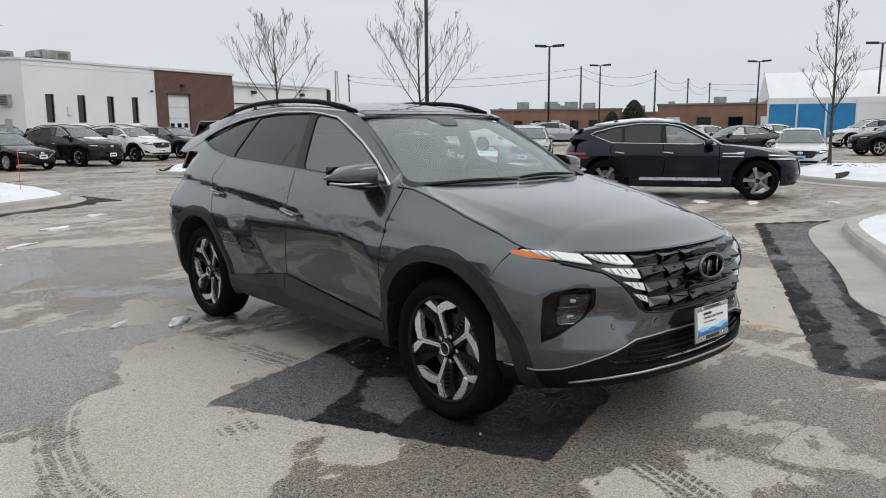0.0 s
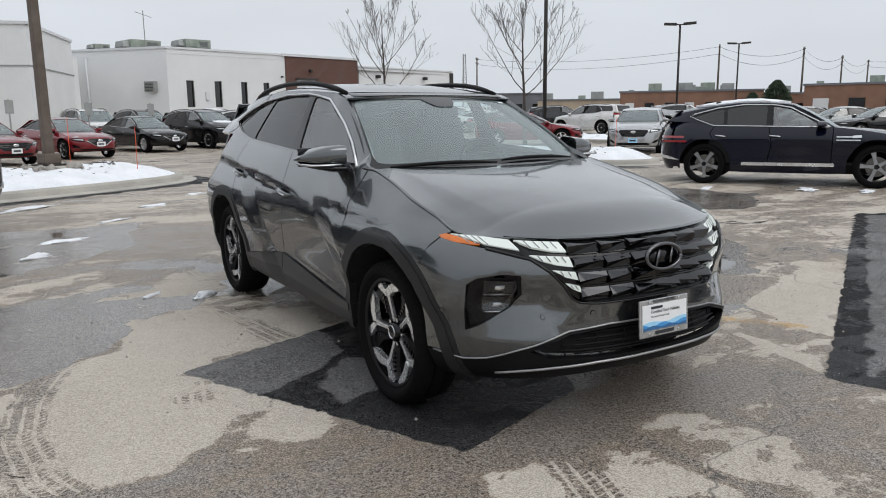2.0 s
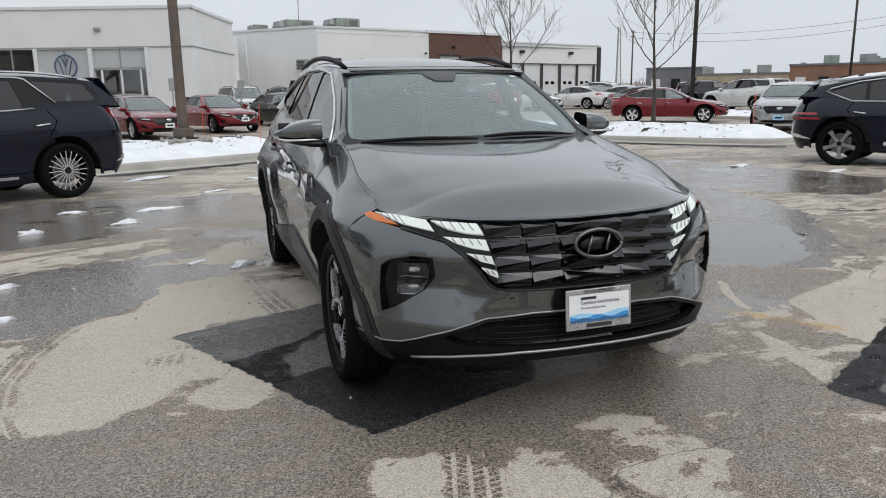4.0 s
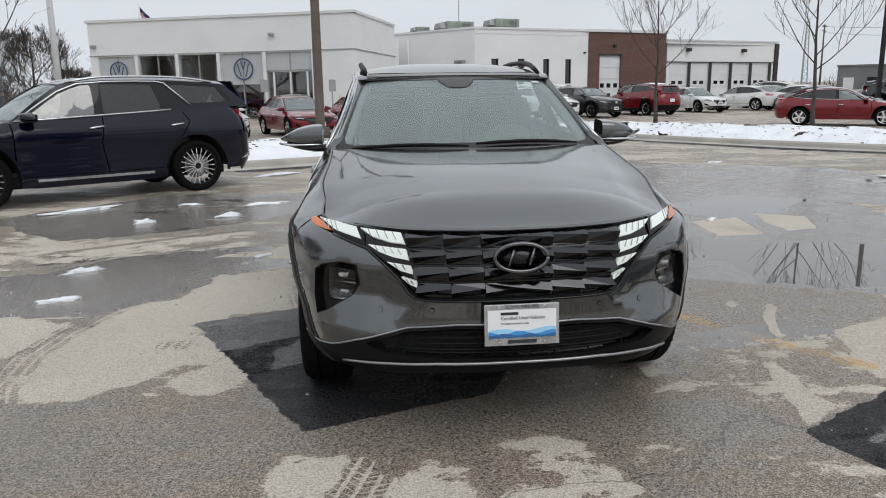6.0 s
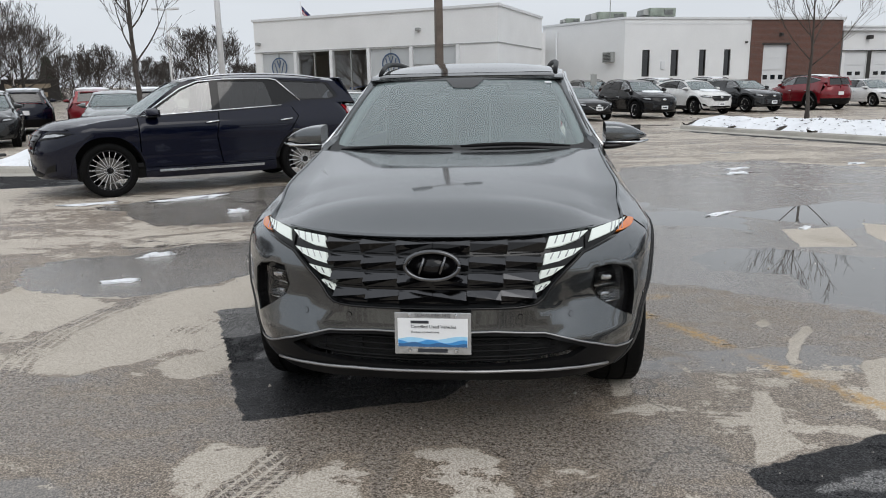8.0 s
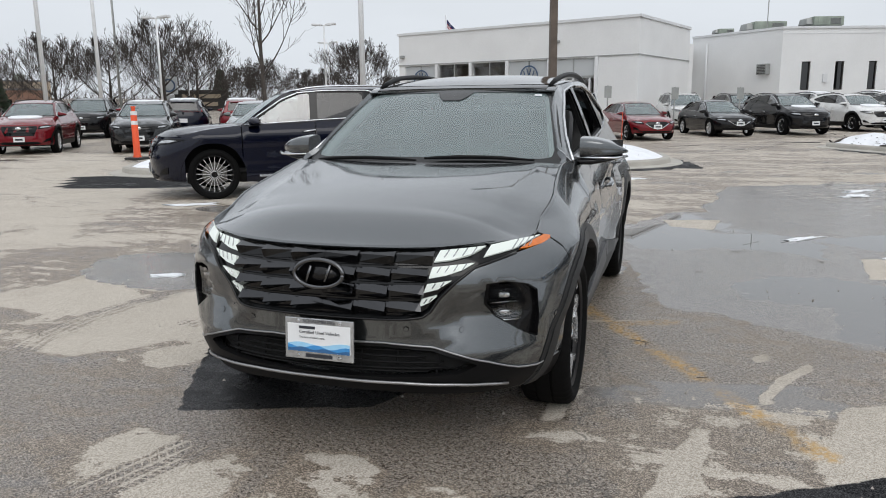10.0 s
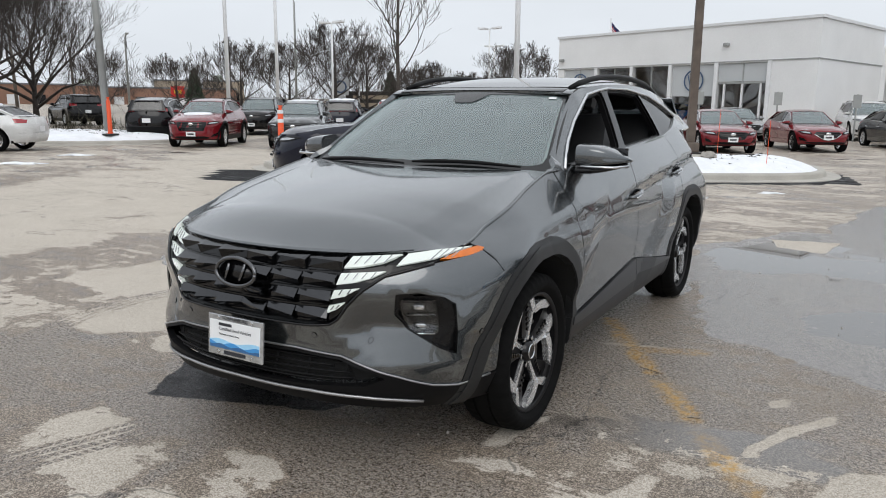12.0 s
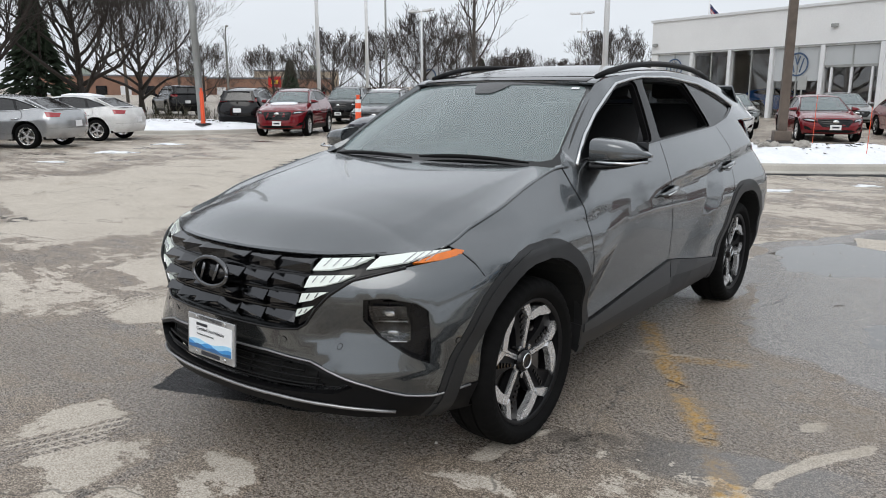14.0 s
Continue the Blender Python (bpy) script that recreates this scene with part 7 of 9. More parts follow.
build_car("compact_suv", "dark grey compact SUV with lit daytime lamps on wet concrete", pose(0.004, 0, 0), hero, PAINT_GREY, BLADE, step=0.026, hero=True, front="hero", open_left=True, group="")


# ---- buildings ----
def wall_line(a, b):
    a, b = Vector((*a, 0)), Vector((*b, 0))
    d = (b - a).normalized()
    return a, d, (b - a).length, d.cross(Vector((0, 0, 1)))


def flat(a, d, out, off=0.0):
    """place(s, z) on an upright wall, off metres in front of it."""
    return lambda s, z: tuple(a + d * s + out * off + Vector((0, 0, z)))


def wall_sheet(name, a, d, out, poly, mat, parent, cuts=(), off=0.0, depth=0.25, step=2.0, label=""):
    ob = sheet(name, poly, Skin(flat(a, d, out, off)), mat, parent, cuts=cuts, step=step, skirt=depth, label=label)
    if cuts:
        bm = bmesh.new()
        bm.from_mesh(ob.data)
        bmesh.ops.remove_doubles(bm, verts=bm.verts, dist=0.0005)
        for f in bm.faces:
            f.smooth = False
        bm.to_mesh(ob.data)
        bm.free()
    return ob


def rect(s0, s1, z0, z1):
    return [(s0, z0), (s1, z0), (s1, z1), (s0, z1)]


def slab(name, a, d, out, s0, s1, z0, z1, o0, o1, mat, parent, bevel=0.0, label=""):
    """A box on a wall: from s0 to s1 along it, z0 to z1 up, o0 to o1 out of it."""
    bm = bmesh.new()
    turn = Matrix((d, -out, Vector((0, 0, 1)))).transposed().to_4x4()
    c = a + d * (s0 + s1) / 2 + out * (o0 + o1) / 2 + Vector((0, 0, (z0 + z1) / 2))
    add_box(bm, (s1 - s0, o1 - o0, z1 - z0), c, turn, bevel)
    return part(name, bm, mat, parent, label)


def closed_body(parent, ring, z0, z1, mat, roof_mat, skip=()):
    """Plain walls and a flat roof behind the built faces."""
    n = len(ring)
    for k in range(n):
        if k in skip:
            continue
        a, d, l, out = wall_line(ring[k], ring[(k + 1) % n])
        wall_sheet("wall", a, d, out, rect(0, l, z0, z1), mat, parent)
    bm = bmesh.new()
    bm.faces.new([bm.verts.new((x, y, z1 - 0.25)) for x, y in ring])
    part("roof", bm, roof_mat, parent)


# showroom with glazed front
show = empty("dealership_building", Matrix(), "white dealership showroom with glazed front and round badges", "building", "dealership buildings", "")
VL, VC, VB = (-16.2, 41.2), (-0.8, 35.7), (1.75, 44.1)
a, d, l, out = wall_line(VL, VC)
H, SOF = 5.75, 3.85
bays = [(0.5, 3.0), (3.2, 5.6), (5.8, 8.2), (8.4, 11.0), (11.2, 13.9)]
wall_sheet("front_wall", a, d, out, rect(0, l, 0, H), WHITE_WALL, show, cuts=[rect(s0, s1, 0.12, SOF - 0.05) for s0, s1 in bays])
slab("soffit_band", a, d, out, -0.05, l + 0.06, SOF, SOF + 0.05, 0.0, 0.05, GREY_METAL, show)
slab("parapet_cap", a, d, out, -0.1, l + 0.1, H - 0.02, H + 0.13, -0.3, 0.08, WHITE_TRIM, show, 0.01)
for k, (s0, s1) in enumerate(bays):
    win = wall_sheet("shop_window", a, d, out, rect(s0, s1, 0.12, SOF - 0.05), SHOP_GLASS, show, off=-0.14, depth=0.0)
    win.visible_shadow = False
    slab("window_post", a, d, out, s1 + 0.0, s1 + 0.2, 0.0, SOF, -0.1, 0.10, POLE_WHITE, win)
    m = (s0 + s1) / 2
    slab("mullion", a, d, out, m - 0.03, m + 0.03, 0.12, SOF - 0.05, -0.16, -0.08, GREY_METAL, win)
    if k in (0, 3):
        slab("frosted_top", a, d, out, s0, s1, 2.12, SOF - 0.06, -0.13, -0.12, FROSTED, win)
        c = a + d * (m + 0.05) + out * -0.06 + Vector((0, 0, 2.95))
        turn = Matrix((d, -out, Vector((0, 0, 1)))).transposed().to_4x4()
        bm = bmesh.new()
        add_lathe(bm, [(-0.03, 0.60), (-0.05, 0.59), (-0.05, 0.525), (-0.03, 0.515)], 32, axis="y")
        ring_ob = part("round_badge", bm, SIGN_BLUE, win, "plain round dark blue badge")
        ring_ob.matrix_local = Matrix.Translation(c) @ turn
        for pts in ([(-0.34, -0.04, 0.30), (-0.14, -0.04, -0.40)], [(0.34, -0.04, 0.30), (0.14, -0.04, -0.40)], [(-0.14, -0.04, 0.42), (0.0, -0.04, -0.02)], [(0.14, -0.04, 0.42), (0.0, -0.04, -0.02)]):
            b_ob = part("badge_bar", tube(pts, 0.033, 6), SIGN_BLUE, win)
            b_ob.matrix_local = Matrix.Translation(c) @ turn
    if k == 4:
        slab("door_rail", a, d, out, s0, s1, 2.75, 2.85, -0.16, -0.06, GREY_METAL, win)
        for s in (s0 + 0.35, m, s1 - 0.35):
            slab("door_stile", a, d, out, s - 0.05, s + 0.05, 0.12, 2.75, -0.16, -0.06, POLE_WHITE, win)
        slab("frosted_top", a, d, out, s0, s1, 2.87, SOF - 0.06, -0.13, -0.12, FROSTED, win)
# the room behind the glass
a2 = a - out * 6.0
bm = bmesh.new()
q = [a - out * 0.3 + d * 0.3, a - out * 0.3 + d * (l - 0.3), a2 + d * (l - 0.3), a2 + d * 0.3]
bm.faces.new([bm.verts.new(v + Vector((0, 0, 0.06))) for v in q])
part("showroom_floor", bm, SHOP_FLOOR, show)
wall_sheet("showroom_back", a2, d, out, rect(0.3, l - 0.3, 0.05, SOF + 0.1), SHOP_DARK, show, depth=0.0)
for s in (0.3, l - 0.3):
    bm = bmesh.new()
    b0, b1 = a - out * 0.3 + d * s, a2 + d * s
    bm.faces.new([bm.verts.new(v) for v in (b0 + Vector((0, 0, 0.05)), b1 + Vector((0, 0, 0.05)), b1 + Vector((0, 0, SOF + 0.1)), b0 + Vector((0, 0, SOF + 0.1)))])
    part("showroom_side", bm, SHOP_DARK, show)
bm = bmesh.new()
bm.faces.new([bm.verts.new(v + Vector((0, 0, SOF + 0.05))) for v in q])
part("showroom_ceiling", bm, SHOP_DARK, show)
a, d, l2, out = wall_line(VC, VB)
wall_sheet("side_wall", a, d, out, rect(0, l2, 0, H), WHITE_WALL, show)
slab("soffit_band", a, d, out, 0, l2, SOF, SOF + 0.05, 0.0, 0.05, GREY_METAL, show)
slab("parapet_cap", a, d, out, -0.05, l2, H - 0.02, H + 0.13, -0.3, 0.08, WHITE_TRIM, show, 0.01)
for s, z in ((11.6, 4.75), (0.35, 4.4)):
    a, d, l, out = wall_line(VL, VC)
    slab("wall_lamp", a, d, out, s - 0.15, s + 0.15, z - 0.09, z + 0.09, 0.0, 0.22, GREY_METAL, show, 0.05)
bm = bmesh.new()
back_ring = [VL, VC, VB, (-10.0, 52.0), (-18.5, 49.0)]
bm.faces.new([bm.verts.new((x, y, H - 0.15)) for x, y in back_ring])
part("roof", bm, FAR_ROOF, show)
for p, q in ((VB, (-10.0, 52.0)), ((-10.0, 52.0), (-18.5, 49.0)), ((-18.5, 49.0), VL)):
    a, d, l, out = wall_line(p, q)
    wall_sheet("back_wall", a, d, out, rect(0, l, 0, H), WHITE_WALL, show)

# workshop wing: white block wall, brick bay, row of bay doors
shop = empty("workshop_building", Matrix(), "white block workshop with brown brick bay and roller doors", "building", "dealership buildings", "")
SI, SC, SB, SR = (2.0, 49.6), (7.0, 44.3), (15.5, 46.9), (22.0, 48.9)
H2 = 5.63
a, d, l, out = wall_line(VB, SI)
wall_sheet("link_wall", a, d, out, rect(0, l, 0, 5.0), WHITE_WALL, shop)
a, d, l, out = wall_line(SI, SC)
wall_sheet("end_wall", a, d, out, rect(0, l, 0, H2), WHITE_WALL, shop)
slab("parapet_cap", a, d, out, 0, l + 0.05, H2 - 0.02, H2 + 0.12, -0.3, 0.07, WHITE_TRIM, shop, 0.01)
part("drain_pipe", tube([tuple(a + d * 1.4 + out * 0.08 + Vector((0, 0, z))) for z in (0, 5.2)], 0.07, 8), WHITE_TRIM, shop, smooth=True)
slab("wall_cooler", a, d, out, l - 1.5, l - 0.75, 3.0, 3.65, 0.0, 0.35, GREY_METAL, shop, 0.03)
for k in range(6):
    slab("cooler_slat", a, d, out, l - 1.42, l - 0.83, 3.06 + 0.09 * k, 3.10 + 0.09 * k, 0.35, 0.37, DARK_METAL, shop)
a, d, l, out = wall_line(SC, SB)
wins = [(0.14, 0.20), (0.365, 0.425), (0.59, 0.645), (0.79, 0.845)]
cuts = [rect(l * f0, l * f1, 2.05, 3.72) for f0, f1 in wins]
wall_sheet("white_wall", a, d, out, rect(0, l, 0, H2), WHITE_WALL, shop, cuts=cuts, depth=0.2)
slab("parapet_cap", a, d, out, -0.05, l, H2 - 0.02, H2 + 0.12, -0.3, 0.07, WHITE_TRIM, shop, 0.01)
slab("trim_line", a, d, out, 0, l, H2 - 0.32, H2 - 0.28, 0.0, 0.02, WHITE_TRIM, shop)
for k, (f0, f1) in enumerate(wins):
    w = wall_sheet("narrow_window", a, d, out, cuts[k], GLASS_DARK, shop, off=-0.15, depth=0.0)
    wall_sheet("window_back", a, d, out, cuts[k], SHOP_DARK, w, off=-0.19, depth=0.0)
    s0, s1 = l * f0, l * f1
    for p in ((s0, s0 + 0.05, 2.05, 3.72), (s1 - 0.05, s1, 2.05, 3.72), (s0 + 0.05, s1 - 0.05, 3.67, 3.72), (s0 + 0.05, s1 - 0.05, 2.05, 2.10)):
        slab("window_frame", a, d, out, p[0], p[1], p[2], p[3], -0.16, -0.08, DARK_METAL, w)
slab("wall_box", a, d, out, l * 0.285, l * 0.315, 2.5, 3.0, 0.0, 0.1, WHITE_TRIM, shop, 0.01)
slab("wall_camera", a, d, out, l * 0.955, l * 0.968, 4.1, 4.22, 0.0, 0.2, DARK_METAL, shop, 0.02)
a, d, l, out = wall_line(SB, SR)
door = rect(l * 0.14, l * 0.41, 0.0, 4.0)
brick = wall_sheet("brick_wall", a, d, out, rect(0, l, 0, H2 - 0.05), BRICK, shop, cuts=[door], off=0.06, depth=0.3)
uv = brick.data.uv_layers.new(name="uv")
for lp in brick.data.loops:
    v = brick.data.vertices[lp.vertex_index].co - a
    uv.data[lp.index].uv = (v.dot(d), v.z)
slab("parapet_cap", a, d, out, -0.3, l + 0.15, H2 - 0.04, H2 + 0.14, -0.3, 0.16, WHITE_TRIM, shop, 0.01)
roller = wall_sheet("roller_door", a, d, out, door, WHITE_TRIM, shop, off=-0.12, depth=0.0)
for k in range(5):
    slab("door_panel", a, d, out, l * 0.14, l * 0.41, 0.78 * k + 0.04, 0.78 * k + 0.75, -0.12, -0.08, WHITE_TRIM, roller)
for k in range(3):
    slab("door_window", a, d, out, l * (0.165 + 0.085 * k), l * (0.215 + 0.085 * k), 1.75, 2.05, -0.085, -0.07, GLOSS_BLACK, roller, 0.01)
slab("lintel", a, d, out, l * 0.12, l * 0.43, 4.0, 4.12, 0.0, 0.09, DARK_METAL, shop)
slab("wall_lamp", a, d, out, l * 0.30, l * 0.33, 4.55, 4.75, 0.05, 0.3, DARK_METAL, shop, 0.03)
G0, G1, H3 = (22.3, 49.3), (33.0, 52.8), 5.15
a, d, l, out = wall_line(G0, G1)
doors = [rect(0.25 + 2.1 * k, 0.25 + 2.1 * k + 1.75, 0, 3.55) for k in range(5)]
wall_sheet("bay_wall", a, d, out, rect(0, l, 0, H3), WHITE_WALL, shop, cuts=doors)
slab("parapet_cap", a, d, out, 0, l + 0.1, H3 - 0.02, H3 + 0.1, -0.3, 0.08, WHITE_TRIM, shop, 0.01)
slab("door_header", a, d, out, 0, l, 3.55, 3.62, 0.0, 0.06, DARK_METAL, shop)
for k in range(5):
    s0 = 0.25 + 2.1 * k
    bay = wall_sheet("roller_door", a, d, out, doors[k], WHITE_TRIM, shop, off=-0.12, depth=0.0)
    for j in range(4):
        slab("door_panel", a, d, out, s0, s0 + 1.75, 0.87 * j + 0.04, 0.87 * j + 0.84, -0.12, -0.08, WHITE_TRIM, bay)
    for j in range(2):
        slab("door_window", a, d, out, s0 + 0.35 + 0.65 * j, s0 + 0.75 + 0.65 * j, 1.95, 2.2, -0.085, -0.07, GLOSS_BLACK, bay, 0.01)
    slab("door_post", a, d, out, s0 + 1.78, s0 + 2.06, 0, 3.55, 0.0, 0.06, DARK_METAL, shop)
slab("end_post", a, d, out, l - 0.28, l + 0.12, 0, H3 - 0.1, 0.0, 0.12, DARK_METAL, shop)
for s in (1.8, 7.4):
    slab("flood_lamp", a, d, out, s, s + 0.3, 4.35, 4.6, 0.0, 0.35, DARK_METAL, shop, 0.03)
bm = bmesh.new()
bm.faces.new([bm.verts.new((x, y, 4.9)) for x, y in [VB, SI, SC, SB, SR, G1, (30, 62), (0, 56)]])
part("roof", bm, FAR_ROOF, shop)
for p, q in ((G1, (30.0, 62.0)), ((30.0, 62.0), (0.0, 56.0)), ((0.0, 56.0), VB)):
    a, d, l, out = wall_line(p, q)
    wall_sheet("back_wall", a, d, out, rect(0, l, 0, 4.9), WHITE_WALL, shop)


def roof_unit(x, y, turn, size, z, label):
    """A rooftop air handler: body, louvres, fan hood."""
    u = empty("roof_air_unit", pose(x, y, z, 0, 0, turn), label, "air conditioner", "roof air units")
    w, dp, h = size
    part("curb", box((w * 0.9, dp * 0.9, 0.9), (0, 0, -0.4)), GREY_METAL, u)
    part("body", box((w, dp, h), (0, 0, h / 2), bevel=0.03), GREEN_METAL, u)
    part("hood", box((w * 0.25, dp * 0.8, h * 0.7), (-w * 0.6, 0, h * 0.5), bevel=0.05, taper=0.8), GREY_METAL, u)
    for k in range(6):
        part("louvre", box((w * 0.35, 0.03, h * 0.07), (w * 0.22, -dp / 2 - 0.015, h * (0.2 + 0.11 * k)), Matrix.Rotation(0.4, 4, "X")), GREY_METAL, u)
    part("panel", box((w * 0.3, 0.03, h * 0.75), (-w * 0.22, -dp / 2 - 0.015, h * 0.5), bevel=0.01), GREEN_METAL, u)


roof_unit(6.6, 50.5, 16, (2.1, 1.7, 0.62), 5.97, "weathered grey air handler on the workshop roof")
roof_unit(10.1, 50.6, 16, (1.9, 1.6, 0.58), 6.2, "weathered grey-green air handler on the workshop roof")
roof_unit(4.0, 50.5, 16, (1.0, 1.0, 0.35), 5.9, "low grey air unit on the workshop roof")
mast = empty("roof_aerial", pose(6.4, 47.5, 5.6), "thin aerial mast on the workshop roof", "aerial")
part("mast", tube([(0, 0, 0), (0, 0, 2.6)], 0.03, 5), GREY_METAL, mast)
part("rod", tube([(-0.5, 0, 2.5), (0.5, 0, 2.2)], 0.02, 4), GREY_METAL, mast)
flag = empty("flag_pole", pose(-14.8, 47.0, -1.0), "white flag pole with a limp striped flag behind the showroom", "flag")
part("pole", tube([(0, 0, 0), (0, 0, 8.6)], [0.07, 0.04], 8), POLE_WHITE, flag, smooth=True)
for k in range(7):
    z = 8.3 - 0.085 * k
    vs, fs = [], []
    for i in range(7):
        x = 0.06 + 0.10 * i
        yy = 0.07 * math.sin(i * 1.5 + k * 0.3)
        vs += [(x, yy, z - 0.11 * i + 0.0), (x, yy + 0.01, z - 0.085 - 0.11 * i)]
    fs = [(2 * i, 2 * i + 1, 2 * i + 3, 2 * i + 2) for i in range(6)]
    part_mat = FLAG_BLUE if k < 3 else (FLAG_RED if k % 2 else BAND_WHITE)
    link_mesh("flag_stripe", vs, fs, part_mat, flag)


# ---- far surroundings ----
def far_block(name, label, x, y, turn, size, mat, roof_mat, windows=0, bits=0, category="building"):
    b = empty(name, pose(x, y, 0, 0, 0, turn), label, category, "distant buildings")
    w, dp, h = size
    part("wall", box((w, dp, h), (0, 0, h / 2)), mat, b)
    part("roof_edge", box((w + 0.3, dp + 0.3, 0.25), (0, 0, h + 0.12)), roof_mat, b)
    for k in range(windows):
        xx = -w / 2 + w * (k + 0.5) / windows
        win = part("window", box((w / windows * 0.45, 0.12, h * 0.4), (xx, -dp / 2 - 0.04, h * 0.45)), GLOSS_BLACK if k % 3 else WHITE_TRIM, b)
    r = random.Random(int(abs(x) * 7 + abs(y)))
    for k in range(bits):
        s = r.uniform(0.5, 1.6)
        part("roof_unit", box((s * 1.4, s, s), (r.uniform(-w / 2.2, w / 2.2), r.uniform(-dp / 4, dp / 4), h + s / 2), bevel=0.05), GREY_METAL if k % 3 else GREEN_METAL, b)


def polar(bearing, dist, origin=(0, -4.6)):
    return origin[0] + dist * math.sin(radians(bearing)), origin[1] + dist * math.cos(radians(bearing))


for brg, dist, turn, size, mat, nw, nb, label in (
        (48.5, 118, -48, (20, 8, 4.4), FAR_BRICK, 7, 9, "low brown brick depot with roof vents"),
        (61.5, 108, -60, (20, 8, 4.6), FAR_BRICK, 5, 5, "low brown brick warehouse"),
        (55.0, 126, -55, (14, 6, 4.0), FAR_BRICK, 4, 3, "low brick shed beyond the lot"),
        (41.0, 130, -40, (16, 6, 3.6), FAR_TAN, 5, 3, "pale low shop building in the distance"),
        (36.0, 140, -36, (10, 7, 5.0), FAR_ROOF, 3, 0, "grey gabled house in the distance"),
        (-52.0, 142, 52, (32, 8, 4.2), FAR_BRICK, 9, 2, "low red brick shop row across the street"),
        (-60.0, 138, 60, (26, 8, 4.4), FAR_BRICK, 7, 1, "low red brick restaurant behind trees"),
        (-48.0, 150, 48, (16, 7, 5.8), FAR_TAN, 5, 1, "tan brick fast food building"),
        (76.0, 110, -76, (26, 8, 4.4), FAR_BRICK, 6, 3, "low brick building beyond the tent")):
    x, y = polar(brg, dist)
    far_block("distant_building", label, x, y, turn, size, mat, FAR_ROOF, nw, nb)

# event tent
x, y = polar(71.5, 73)
tent = empty("event_tent", pose(x, y, 0.45, 0, 0, -60), "white event tent with blue side walls", "tent")
tw, td, te, th = 22.0, 12.0, 3.4, 5.9
roof_v = [(-tw / 2, -td / 2, te), (tw / 2, -td / 2, te), (tw / 2, 0, th), (-tw / 2, 0, th), (-tw / 2, td / 2, te), (tw / 2, td / 2, te)]
link_mesh("tent_roof", roof_v, [(0, 1, 2, 3), (3, 2, 5, 4), (0, 3, 4), (1, 5, 2)], TENT, tent)
part("valance", box((tw, 0.1, 0.5), (0, -td / 2 - 0.02, te - 0.2)), TENT, tent)
for k in range(10):
    xx = -tw / 2 + tw * (k + 0.5) / 10
    part("side_wall", box((tw / 10 - 0.16, 0.05, 3.1), (xx, -td / 2, 1.75)), TENT_BLUE if k % 4 != 3 else TENT, tent)
for k in range(11):
    part("tent_post", box((0.14, 0.14, te), (-tw / 2 + tw * k / 10, -td / 2 - 0.06, te / 2)), POLE_WHITE, tent)
for k in range(5):
    xx = -tw / 2 + tw * k / 4
    part("roof_seam", tube([(xx, -td / 2, te + 0.03), (xx, 0, th + 0.03)], 0.04, 4), GREY_METAL, tent)
part("banner", box((3.0, 0.06, 0.7), (2.0, -td / 2 - 0.1, te - 1.0)), FROSTED, tent, "pale banner with a dark bar")
part("banner_bar", box((2.2, 0.02, 0.18), (2.0, -td / 2 - 0.14, te - 1.0)), INK, tent)


# ---- parked cars ----
SUV = Shape()


